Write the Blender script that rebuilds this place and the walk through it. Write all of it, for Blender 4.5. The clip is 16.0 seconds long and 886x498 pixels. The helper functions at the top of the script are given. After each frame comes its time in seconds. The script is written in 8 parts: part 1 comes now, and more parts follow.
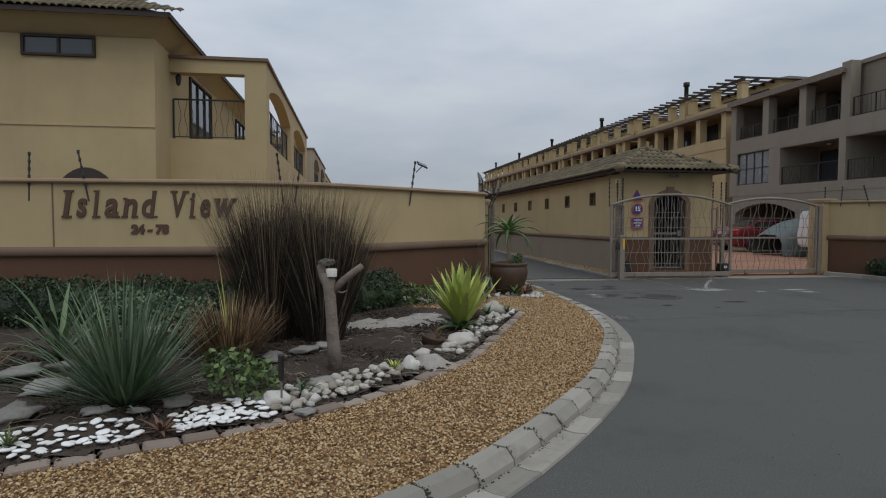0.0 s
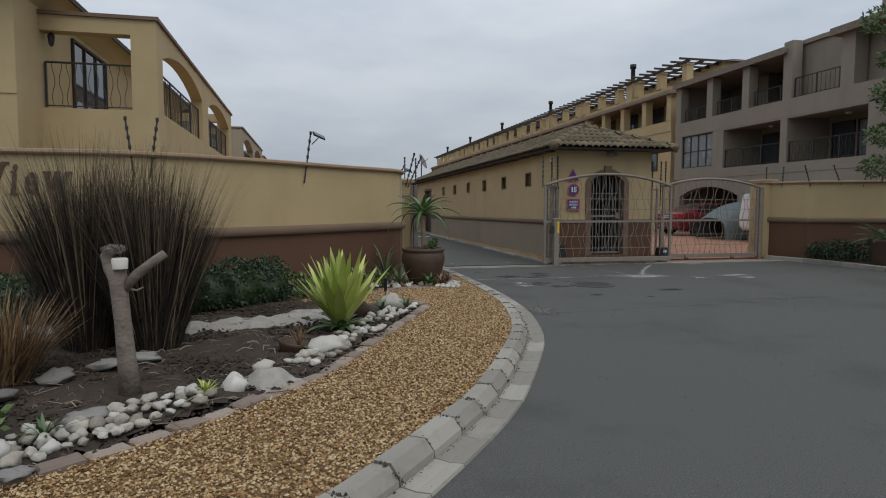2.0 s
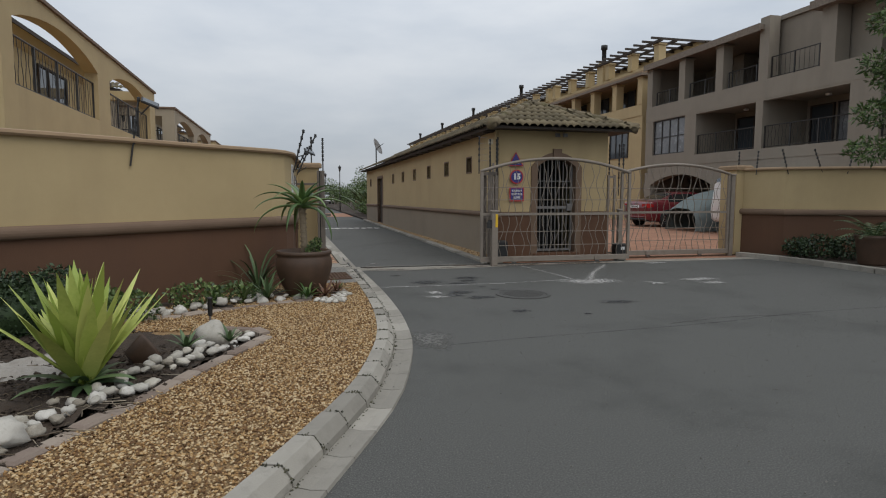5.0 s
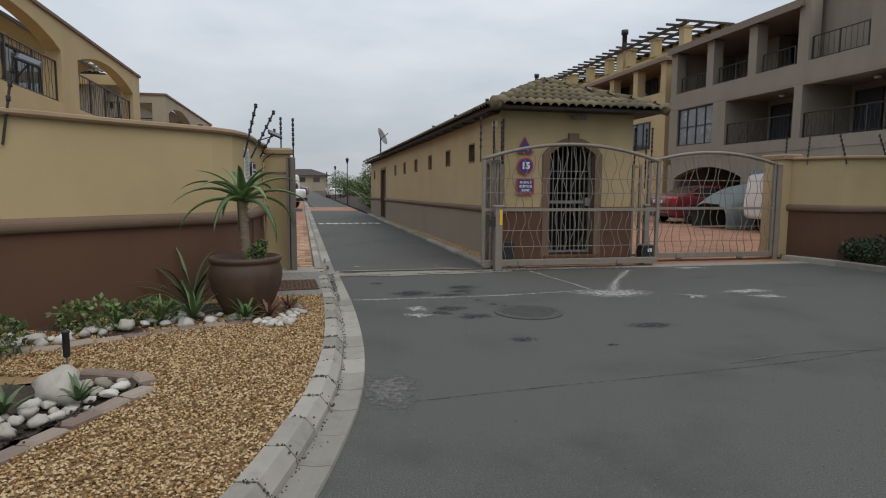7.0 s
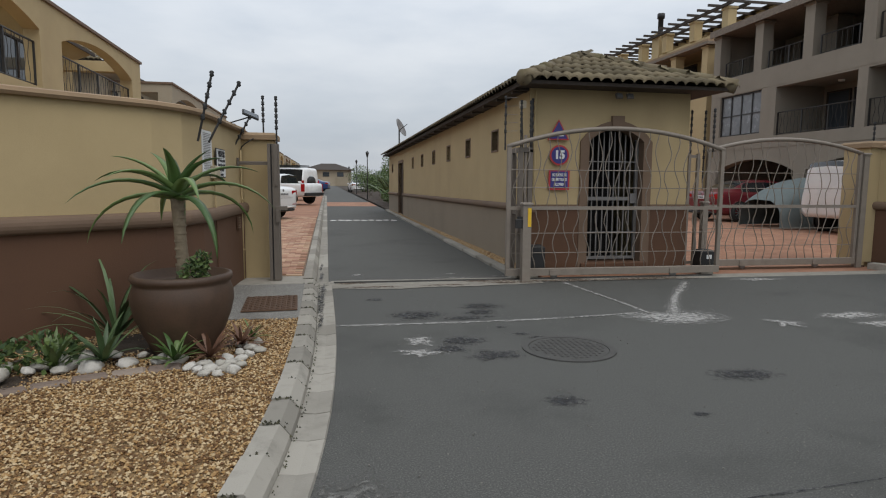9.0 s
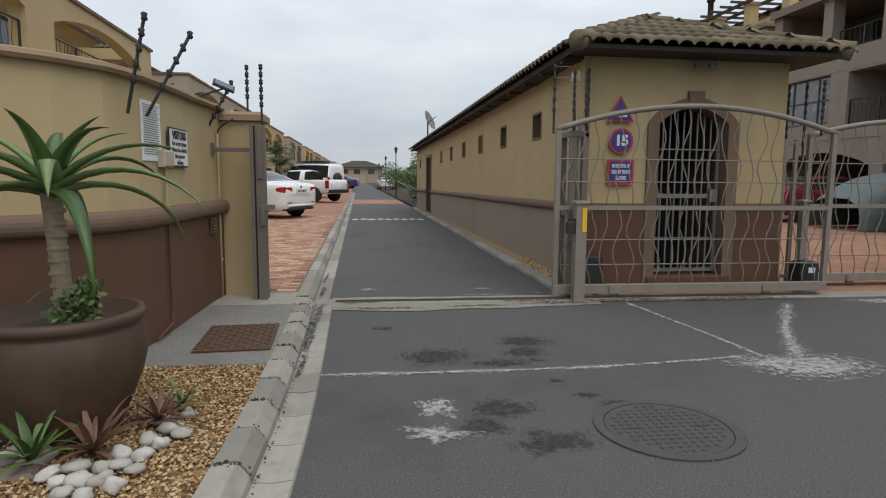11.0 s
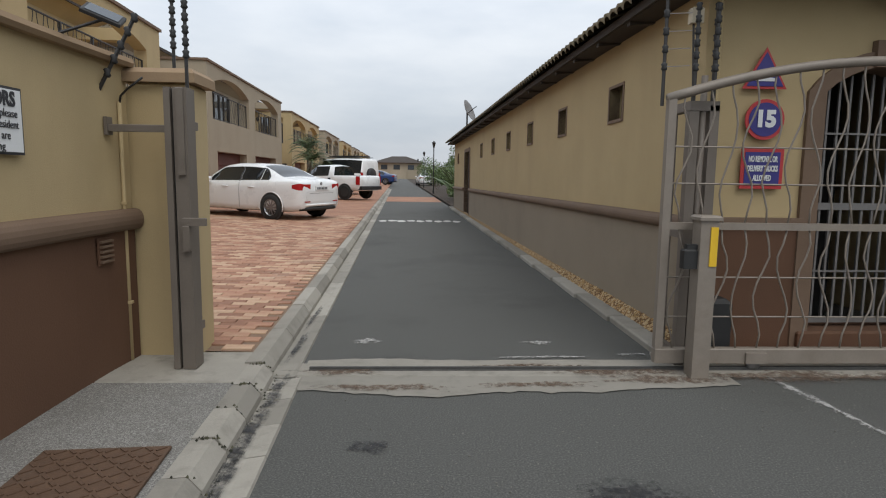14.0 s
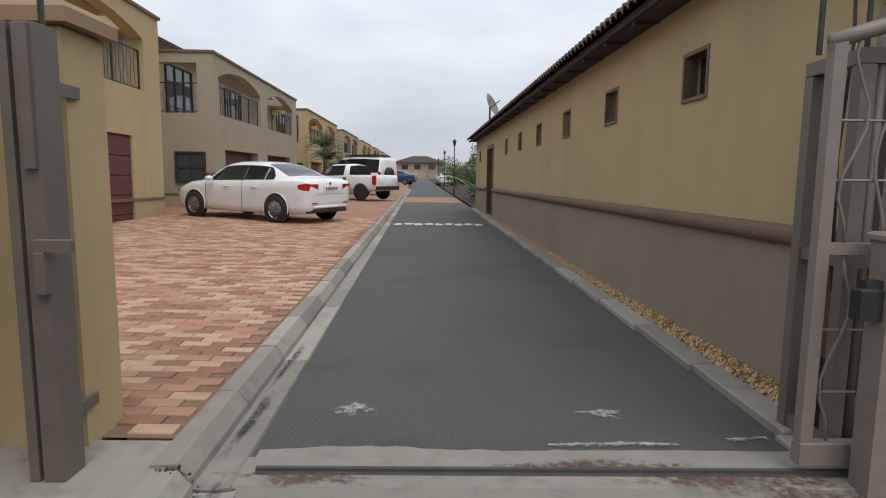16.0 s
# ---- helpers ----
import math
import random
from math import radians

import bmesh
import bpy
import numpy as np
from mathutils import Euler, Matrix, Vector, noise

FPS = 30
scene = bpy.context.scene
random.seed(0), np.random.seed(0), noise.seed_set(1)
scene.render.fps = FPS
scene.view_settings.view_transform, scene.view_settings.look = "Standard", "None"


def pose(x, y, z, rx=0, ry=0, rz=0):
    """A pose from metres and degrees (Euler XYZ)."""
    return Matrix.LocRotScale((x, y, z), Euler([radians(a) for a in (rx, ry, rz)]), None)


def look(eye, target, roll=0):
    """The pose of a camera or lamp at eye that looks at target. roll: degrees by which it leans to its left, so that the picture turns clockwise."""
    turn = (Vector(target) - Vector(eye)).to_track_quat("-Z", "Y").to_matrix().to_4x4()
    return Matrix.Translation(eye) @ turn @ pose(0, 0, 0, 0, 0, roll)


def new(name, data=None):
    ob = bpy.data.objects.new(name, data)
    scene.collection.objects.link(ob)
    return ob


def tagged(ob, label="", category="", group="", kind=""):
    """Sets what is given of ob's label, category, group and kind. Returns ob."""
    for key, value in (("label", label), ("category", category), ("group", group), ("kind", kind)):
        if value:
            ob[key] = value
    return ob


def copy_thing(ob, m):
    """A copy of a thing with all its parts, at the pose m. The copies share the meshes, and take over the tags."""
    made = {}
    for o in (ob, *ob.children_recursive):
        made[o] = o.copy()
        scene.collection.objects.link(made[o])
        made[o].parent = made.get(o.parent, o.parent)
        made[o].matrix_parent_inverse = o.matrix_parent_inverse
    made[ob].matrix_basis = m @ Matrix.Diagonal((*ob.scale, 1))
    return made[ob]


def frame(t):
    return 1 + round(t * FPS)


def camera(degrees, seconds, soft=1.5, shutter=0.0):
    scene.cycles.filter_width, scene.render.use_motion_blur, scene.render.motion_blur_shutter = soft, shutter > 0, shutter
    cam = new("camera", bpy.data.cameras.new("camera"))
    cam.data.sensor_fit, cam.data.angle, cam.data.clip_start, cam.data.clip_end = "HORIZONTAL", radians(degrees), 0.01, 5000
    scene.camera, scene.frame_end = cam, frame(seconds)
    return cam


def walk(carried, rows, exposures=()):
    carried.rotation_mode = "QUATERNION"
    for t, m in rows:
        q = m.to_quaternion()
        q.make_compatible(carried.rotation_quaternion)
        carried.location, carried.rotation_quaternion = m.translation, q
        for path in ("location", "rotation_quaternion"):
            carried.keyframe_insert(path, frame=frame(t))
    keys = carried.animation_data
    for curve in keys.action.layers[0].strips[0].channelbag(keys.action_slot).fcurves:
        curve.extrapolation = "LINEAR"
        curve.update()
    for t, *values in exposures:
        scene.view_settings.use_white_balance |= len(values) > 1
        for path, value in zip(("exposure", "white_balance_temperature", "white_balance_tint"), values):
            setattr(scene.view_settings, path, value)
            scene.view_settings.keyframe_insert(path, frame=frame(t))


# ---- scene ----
cam = camera(73.47, 16.0, soft=1.1)
# seconds, place in metres, tilt, roll and yaw in degrees
ROWS = [
    (0.0, 0.054, -0.187, 1.394, 87.16, -0.14, -7.24),
    (0.5, 0.289, 0.060, 1.365, 86.79, -0.09, -8.26),
    (1.0, 0.542, 0.320, 1.338, 86.41, -0.04, -9.53),
    (1.5, 0.770, 0.606, 1.319, 86.11, -0.01, -10.50),
    (2.0, 0.992, 0.901, 1.304, 85.81, -0.05, -11.42),
    (2.5, 1.236, 1.189, 1.299, 85.49, -0.12, -12.24),
    (3.0, 1.474, 1.471, 1.310, 85.22, -0.13, -12.67),
    (3.5, 1.735, 1.741, 1.329, 85.17, -0.17, -13.02),
    (4.0, 2.017, 2.007, 1.331, 84.95, -0.16, -13.32),
    (4.5, 2.278, 2.289, 1.336, 84.79, -0.11, -13.38),
    (7.0, 3.209, 4.148, 1.300, 84.08, -0.33, -11.79),
    (7.5, 3.320, 4.532, 1.291, 83.88, -0.37, -11.33),
    (8.0, 3.452, 4.925, 1.289, 83.69, -0.38, -10.79),
    (8.5, 3.552, 5.318, 1.290, 83.60, -0.39, -10.03),
    (9.0, 3.639, 5.686, 1.283, 83.57, -0.38, -9.43),
    (11.5, 3.981, 7.660, 1.229, 83.22, -0.47, -5.69),
    (12.0, 4.060, 8.045, 1.231, 83.12, -0.57, -4.99),
    (12.5, 4.102, 8.414, 1.235, 83.01, -0.63, -4.23),
    (13.0, 4.135, 8.772, 1.241, 82.92, -0.66, -3.63),
    (13.5, 4.176, 9.130, 1.251, 82.90, -0.73, -3.14),
    (14.0, 4.167, 9.482, 1.251, 82.90, -0.81, -2.57),
    (14.5, 4.190, 9.836, 1.246, 82.92, -0.84, -2.18),
    (15.0, 4.215, 10.192, 1.242, 82.93, -0.87, -1.68),
    (15.5, 4.214, 10.531, 1.233, 82.91, -0.78, -1.07),
    (16.0, 4.231, 10.862, 1.225, 82.86, -0.63, -0.56),
]
walk(cam, [(t, pose(x, y, z, rx, ry, rz)) for t, x, y, z, rx, ry, rz in ROWS], [(0.0, 0.42, 6380, 9), (1.5, 0.50, 6420, 9), (3.0, 0.58, 6600, 9), (4.5, 0.65, 6640, 9), (9.0, 0.83, 6640, 9), (12.5, 0.99, 6640, 9), (16.0, 1.02, 6640, 9)])

# ---- world and sun ----
world = bpy.data.worlds.new("overcast_sky")
scene.world = world
world.use_nodes = True
wn, wl = world.node_tree.nodes, world.node_tree.links
sky = wn.new("ShaderNodeTexSky")
sky.sky_type, sky.sun_disc = "NISHITA", False
sky.sun_elevation, sky.sun_rotation = radians(59), radians(156)
sky.air_density, sky.dust_density = 1.2, 3.0
sky_gain = wn.new("ShaderNodeVectorMath")
sky_gain.operation = "SCALE"
sky_gain.inputs["Scale"].default_value = 0.06
wl.new(sky.outputs[0], sky_gain.inputs[0])
coord = wn.new("ShaderNodeTexCoord")
stretch = wn.new("ShaderNodeMapping")
stretch.inputs["Scale"].default_value = (1.0, 1.0, 3.2)
wl.new(coord.outputs["Generated"], stretch.inputs[0])
cloud = wn.new("ShaderNodeTexNoise")
cloud.inputs["Scale"].default_value, cloud.inputs["Detail"].default_value, cloud.inputs["Roughness"].default_value = 2.6, 6, 0.52
wl.new(stretch.outputs[0], cloud.inputs["Vector"])
cloud_ramp = wn.new("ShaderNodeValToRGB")
cloud_ramp.color_ramp.elements[0].position, cloud_ramp.color_ramp.elements[0].color = 0.30, (0.50, 0.56, 0.65, 1)
cloud_ramp.color_ramp.elements[1].position, cloud_ramp.color_ramp.elements[1].color = 0.72, (0.74, 0.775, 0.83, 1)
wl.new(cloud.outputs[0], cloud_ramp.inputs[0])
rise = wn.new("ShaderNodeSeparateXYZ")
wl.new(coord.outputs["Generated"], rise.inputs[0])
lift = wn.new("ShaderNodeMapRange")
lift.inputs[1].default_value, lift.inputs[2].default_value, lift.inputs[3].default_value, lift.inputs[4].default_value = -0.02, 0.45, 0.62, 1.12
wl.new(rise.outputs[2], lift.inputs[0])
cloud_lit = wn.new("ShaderNodeVectorMath")
cloud_lit.operation = "SCALE"
wl.new(cloud_ramp.outputs[0], cloud_lit.inputs[0])
wl.new(lift.outputs[0], cloud_lit.inputs["Scale"])
blend = wn.new("ShaderNodeMix")
blend.data_type = "RGBA"
blend.inputs[0].default_value = 0.86
wl.new(sky_gain.outputs[0], blend.inputs[6])
wl.new(cloud_lit.outputs[0], blend.inputs[7])
wl.new(blend.outputs[2], wn["Background"].inputs[0])
wn["Background"].inputs[1].default_value = 0.78

sun = new("sun", bpy.data.lights.new("sun", "SUN"))
sun.data.energy, sun.data.angle, sun.data.color = 0.55, radians(40), (1.0, 0.97, 0.92)
sun.matrix_world = look((10, -22, 40), (0, 0, 0))

# ---- materials ----


def nodes_of(name):
    m = bpy.data.materials.new(name)
    m.use_nodes = True
    return m, m.node_tree.nodes, m.node_tree.links, m.node_tree.nodes["Principled BSDF"]


def surface(name, dark, light, scale=4.0, rough=0.8, bump=0.25, grain=90.0, metal=0.0, spread="", stain=None, stain_scale=0.8,
            stain_amount=0.5, streak=False, depth=0.004, coat=0.0):
    """A two-scale procedural surface. spread: 'island' or 'object' varies the colour piece by piece."""
    m, n, l, b = nodes_of(name)
    tc = n.new("ShaderNodeTexCoord")
    big = n.new("ShaderNodeTexNoise")
    big.inputs["Scale"].default_value, big.inputs["Detail"].default_value, big.inputs["Roughness"].default_value = scale, 8, 0.62
    l.new(tc.outputs["Object"], big.inputs["Vector"])
    fine = n.new("ShaderNodeTexNoise")
    fine.inputs["Scale"].default_value, fine.inputs["Detail"].default_value = grain, 4
    l.new(tc.outputs["Object"], fine.inputs["Vector"])
    fac = n.new("ShaderNodeMath")
    fac.operation = "MULTIPLY_ADD"
    fac.inputs[1].default_value = 0.35
    l.new(fine.outputs[0], fac.inputs[0])
    cent = n.new("ShaderNodeMath")
    cent.operation = "MULTIPLY_ADD"
    cent.inputs[1].default_value, cent.inputs[2].default_value = 1.0, -0.17
    l.new(big.outputs[0], cent.inputs[0])
    l.new(cent.outputs[0], fac.inputs[2])
    if spread:
        src = n.new("ShaderNodeNewGeometry" if spread == "island" else "ShaderNodeObjectInfo")
        mixr = n.new("ShaderNodeMath")
        mixr.operation = "MULTIPLY_ADD"
        mixr.inputs[1].default_value = 0.9
        l.new(src.outputs["Random Per Island" if spread == "island" else "Random"], mixr.inputs[0])
        shift = n.new("ShaderNodeMath")
        shift.operation = "MULTIPLY_ADD"
        shift.inputs[1].default_value, shift.inputs[2].default_value = 0.7, -0.32
        l.new(fac.outputs[0], shift.inputs[0])
        l.new(shift.outputs[0], mixr.inputs[2])
        fac = mixr
    ramp = n.new("ShaderNodeValToRGB")
    ramp.color_ramp.elements[0].position, ramp.color_ramp.elements[1].position = 0.22, 0.78
    tones = [dark, light] if not isinstance(light, list) else [dark, *light]
    ramp.color_ramp.elements[0].color, ramp.color_ramp.elements[1].color = (*tones[0], 1), (*tones[-1], 1)
    for i, tone in enumerate(tones[1:-1]):
        e = ramp.color_ramp.elements.new(0.22 + 0.56 * (i + 1) / (len(tones) - 1))
        e.color = (*tone, 1)
    l.new(fac.outputs[0], ramp.inputs[0])
    out = ramp.outputs[0]
    if stain:
        st = n.new("ShaderNodeTexNoise")
        st.inputs["Scale"].default_value, st.inputs["Detail"].default_value, st.inputs["Roughness"].default_value = stain_scale, 7, 0.65
        if streak:
            mp = n.new("ShaderNodeMapping")
            mp.inputs["Scale"].default_value = (1.0, 1.0, 0.16)
            l.new(tc.outputs["Object"], mp.inputs[0])
            l.new(mp.outputs[0], st.inputs["Vector"])
        else:
            l.new(tc.outputs["Object"], st.inputs["Vector"])
        sr = n.new("ShaderNodeMapRange")
        sr.inputs[1].default_value, sr.inputs[2].default_value, sr.inputs[4].default_value = 0.52, 0.74, stain_amount
        l.new(st.outputs[0], sr.inputs[0])
        mx = n.new("ShaderNodeMix")
        mx.data_type = "RGBA"
        l.new(sr.outputs[0], mx.inputs[0])
        l.new(out, mx.inputs[6])
        mx.inputs[7].default_value = (*stain, 1)
        out = mx.outputs[2]
    l.new(out, b.inputs["Base Color"])
    rr = n.new("ShaderNodeMapRange")
    rr.inputs[3].default_value, rr.inputs[4].default_value = max(0.03, rough - 0.12), min(1.0, rough + 0.12)
    l.new(big.outputs[0], rr.inputs[0])
    l.new(rr.outputs[0], b.inputs["Roughness"])
    b.inputs["Metallic"].default_value = metal
    b.inputs["Coat Weight"].default_value = coat
    if bump:
        bp = n.new("ShaderNodeBump")
        bp.inputs["Strength"].default_value, bp.inputs["Distance"].default_value = bump, depth
        l.new(fine.outputs[0], bp.inputs["Height"])
        l.new(bp.outputs[0], b.inputs["Normal"])
    return m


def glass_dark(name, tint=(0.03, 0.035, 0.04), rough=0.06):
    m, n, l, b = nodes_of(name)
    b.inputs["Base Color"].default_value, b.inputs["Roughness"].default_value = (*tint, 1), rough
    b.inputs["Specular IOR Level"].default_value = 0.6
    return m


def brick_floor(name, c1, c2, joint, w=0.2, h=0.1):
    m, n, l, b = nodes_of(name)
    tc = n.new("ShaderNodeTexCoord")
    br = n.new("ShaderNodeTexBrick")
    br.inputs["Color1"].default_value, br.inputs["Color2"].default_value, br.inputs["Mortar"].default_value = (*c1, 1), (*c2, 1), (*joint, 1)
    br.inputs["Scale"].default_value, br.inputs["Brick Width"].default_value, br.inputs["Row Height"].default_value = 1.0, w, h
    br.inputs["Mortar Size"].default_value = 0.004
    l.new(tc.outputs["Object"], br.inputs["Vector"])
    nz = n.new("ShaderNodeTexNoise")
    nz.inputs["Scale"].default_value, nz.inputs["Detail"].default_value = 0.9, 6
    l.new(tc.outputs["Object"], nz.inputs["Vector"])
    mx = n.new("ShaderNodeMix")
    mx.data_type, mx.blend_type = "RGBA", "MULTIPLY"
    mx.inputs[0].default_value = 0.6
    l.new(br.outputs[0], mx.inputs[6])
    rp = n.new("ShaderNodeValToRGB")
    rp.color_ramp.elements[0].position, rp.color_ramp.elements[0].color = 0.35, (0.7, 0.68, 0.66, 1)
    rp.color_ramp.elements[1].position, rp.color_ramp.elements[1].color = 0.65, (1.1, 1.08, 1.05, 1)
    l.new(nz.outputs[0], rp.inputs[0])
    l.new(rp.outputs[0], mx.inputs[7])
    l.new(mx.outputs[2], b.inputs["Base Color"])
    b.inputs["Roughness"].default_value = 0.85
    return m


OCHRE = surface("ochre_wall_paint", (0.410, 0.312, 0.166), (0.485, 0.375, 0.208), 1.3, 0.88, 0.35, 160, stain=(0.325, 0.24, 0.138), stain_scale=0.9, stain_amount=0.32, streak=True)
OCHRE_DULL = surface("greyed_ochre_paint", (0.326, 0.273, 0.198), (0.378, 0.321, 0.238), 1.1, 0.9, 0.3, 140, stain=(0.264, 0.220, 0.158), stain_amount=0.3, streak=True)
GREY_WALL = surface("taupe_wall_paint", (0.225, 0.195, 0.155), (0.275, 0.24, 0.192), 1.1, 0.9, 0.3, 140, stain=(0.165, 0.14, 0.112), stain_amount=0.4, streak=True)
BROWN = surface("brown_plinth_paint", (0.098, 0.047, 0.025), (0.128, 0.064, 0.035), 1.6, 0.82, 0.35, 120, stain=(0.080, 0.042, 0.027), stain_amount=0.5, streak=True)
BROWN_MOULD = surface("brown_moulding", (0.145, 0.093, 0.060), (0.190, 0.126, 0.084), 2.0, 0.75, 0.2, 120, stain=(0.12, 0.08, 0.055), stain_amount=0.4)
TAUPE_BAND = surface("taupe_plinth_paint", (0.245, 0.198, 0.145), (0.290, 0.238, 0.177), 1.2, 0.88, 0.3, 140, stain=(0.170, 0.140, 0.106), stain_amount=0.35)
COPING = surface("wall_coping", (0.264, 0.176, 0.104), (0.328, 0.232, 0.140), 3.0, 0.85, 0.3, 120, stain=(0.160, 0.112, 0.072), stain_amount=0.6)
ASPHALT = surface("asphalt", (0.035, 0.0348, 0.032), [(0.072, 0.0718, 0.066), (0.180, 0.178, 0.163)], 110, 0.86, 0.55, 230, stain=(0.040, 0.0405, 0.036), stain_scale=0.7, stain_amount=0.75, depth=0.006)
CONCRETE = surface("kerb_concrete", (0.235, 0.218, 0.186), (0.345, 0.322, 0.278), 5.0, 0.9, 0.5, 130, spread="object", stain=(0.123, 0.115, 0.096), stain_scale=6, stain_amount=0.5)
CONCRETE_SLAB = surface("exposed_slab", (0.07, 0.066, 0.059), [(0.19, 0.182, 0.165), (0.44, 0.425, 0.395)], 130.0, 0.9, 0.6, 260, stain=(0.13, 0.12, 0.105), stain_scale=3, stain_amount=0.5, depth=0.01)
GRAVEL = surface("tan_gravel", (0.13, 0.065, 0.024), [(0.33, 0.19, 0.072), (0.44, 0.285, 0.125), (0.55, 0.42, 0.25)], 30, 0.8, 0.2, 200, spread="island")
GRAVEL_BED = surface("gravel_bed", (0.16, 0.095, 0.043), (0.38, 0.25, 0.12), 60, 0.9, 0.8, 160, depth=0.01)
SOIL = surface("garden_soil", (0.022, 0.016, 0.011), (0.072, 0.050, 0.035), 14, 0.95, 1.0, 60, stain=(0.105, 0.075, 0.052), stain_scale=2.0, stain_amount=0.5, depth=0.02)
SAND = surface("pale_sand", (0.270, 0.248, 0.216), (0.414, 0.387, 0.351), 12, 0.95, 0.7, 90, stain=(0.108, 0.086, 0.068), stain_scale=5, stain_amount=0.7, depth=0.01)
EDGE_BRICK = surface("edging_brick", (0.194, 0.145, 0.116), (0.323, 0.264, 0.214), 8, 0.9, 0.6, 120, spread="object", stain=(0.162, 0.145, 0.116), stain_scale=8)
PAVER = surface("clay_paver", (0.27, 0.135, 0.085), [(0.36, 0.185, 0.118), (0.40, 0.215, 0.138), (0.41, 0.235, 0.152), (0.49, 0.33, 0.22)], 7, 0.85, 0.5, 120, spread="object", stain=(0.40, 0.31, 0.225), stain_scale=1.3, stain_amount=0.7)
PAVER_STUFF = surface("clay_paver_far", (0.27, 0.135, 0.085), [(0.36, 0.185, 0.118), (0.40, 0.215, 0.138), (0.41, 0.235, 0.152), (0.49, 0.33, 0.22)], 7, 0.85, 0.5, 120, spread="island", stain=(0.40, 0.31, 0.225), stain_scale=1.3, stain_amount=0.7)
PAVER_FAR = brick_floor("clay_paving_distance", (0.324, 0.153, 0.090), (0.387, 0.207, 0.131), (0.180, 0.108, 0.072))
JOINT_SAND = surface("paving_joint_sand", (0.16, 0.10, 0.065), (0.25, 0.17, 0.115), 10, 0.95, 0.4, 120)
PAINT_WHITE = surface("worn_white_paint", (0.42, 0.41, 0.39), (0.66, 0.65, 0.62), 7, 0.8, 0.4, 160)
PEBBLE_BRIGHT = surface("bright_white_pebble", (0.70, 0.69, 0.66), (0.86, 0.855, 0.84), 6, 0.6, 0.15, 60, spread="object")
LIME_MARK = surface("lime_mark", (0.25, 0.244, 0.23), (0.46, 0.45, 0.43), 9, 0.9, 0.5, 160)
OIL_MARK = surface("oil_mark", (0.025, 0.025, 0.028), (0.041, 0.041, 0.044), 6, 0.7, 0.8, 200)
CRACK_FILL = surface("old_asphalt_patch", (0.06, 0.059, 0.054), [(0.13, 0.127, 0.117), (0.27, 0.265, 0.245)], 70, 0.92, 0.9, 150)
PEBBLE_WHITE = surface("white_pebble", (0.40, 0.375, 0.325), (0.60, 0.575, 0.525), 9, 0.75, 0.5, 60, spread="object", stain=(0.27, 0.235, 0.18), stain_scale=9, stain_amount=0.6)
STONE_PALE = surface("pale_stone", (0.289, 0.255, 0.204), (0.510, 0.476, 0.408), 6, 0.85, 0.6, 60, spread="object", stain=(0.212, 0.178, 0.136), stain_scale=7)
STONE_GREY = surface("grey_stone", (0.165, 0.154, 0.139), (0.300, 0.289, 0.266), 6, 0.9, 0.8, 50, spread="object")
POST_PAINT = surface("taupe_post_paint", (0.125, 0.104, 0.085), (0.168, 0.142, 0.118), 6, 0.55, 0.15, 120, stain=(0.09, 0.07, 0.052), stain_scale=6, stain_amount=0.4)
STEEL_PAINT = surface("beige_gate_paint", (0.190, 0.160, 0.130), (0.245, 0.210, 0.174), 9, 0.5, 0.15, 120, stain=(0.164, 0.123, 0.090), stain_scale=8, stain_amount=0.3)
BLACK_METAL = surface("black_steel", (0.018, 0.017, 0.016), (0.035, 0.032, 0.03), 9, 0.5, 0.2, 120)
GREY_METAL = surface("dull_steel_bars", (0.16, 0.15, 0.145), (0.24, 0.23, 0.22), 9, 0.45, 0.2, 120, metal=0.3)
RUST = surface("rusty_iron", (0.065, 0.035, 0.02), (0.125, 0.07, 0.04), 9, 0.8, 0.6, 90, stain=(0.05, 0.045, 0.04), stain_scale=4)
OLD_IRON = surface("old_cast_iron", (0.042, 0.041, 0.038), (0.082, 0.079, 0.073), 14, 0.75, 0.6, 90)
RUST_STAIN = surface("rust_stain", (0.11, 0.065, 0.04), (0.19, 0.13, 0.09), 9, 0.9, 0.5, 90)
TILE = surface("roof_tile", (0.100, 0.080, 0.048), [(0.148, 0.118, 0.072), (0.180, 0.144, 0.088)], 5, 0.9, 0.7, 70, spread="object", stain=(0.120, 0.112, 0.040), stain_scale=3, stain_amount=0.6)
TILE_STUFF = surface("roof_tile_far", (0.100, 0.080, 0.048), [(0.148, 0.118, 0.072), (0.180, 0.144, 0.088)], 5, 0.9, 0.7, 70, spread="island", stain=(0.120, 0.112, 0.040), stain_scale=3, stain_amount=0.6)
TIMBER_DARK = surface("dark_timber", (0.03, 0.022, 0.017), (0.055, 0.04, 0.03), 12, 0.75, 0.3, 70)
TIMBER_GREY = surface("weathered_timber", (0.14, 0.11, 0.085), (0.26, 0.215, 0.17), 14, 0.9, 0.8, 50, stain=(0.09, 0.07, 0.055), stain_scale=9, depth=0.008)
GARAGE_RED = surface("red_brown_garage_door", (0.085, 0.022, 0.016), (0.125, 0.035, 0.024), 4, 0.6, 0.2, 60)
GLASS = glass_dark("window_glass", (0.05, 0.06, 0.07), 0.05)
GLASS_BROWN = glass_dark("dark_brown_glass", (0.02, 0.014, 0.011), 0.35)
CURTAIN = surface("curtain_behind_glass", (0.12, 0.125, 0.13), (0.24, 0.25, 0.26), 3, 0.25, 0.0, 60)
# Near-black colour that carries the shade of unlit rooms and openings.
ROOM_SHADE = surface("interior_shade", (0.012, 0.011, 0.010), (0.022, 0.02, 0.018), 2, 0.95, 0.0)
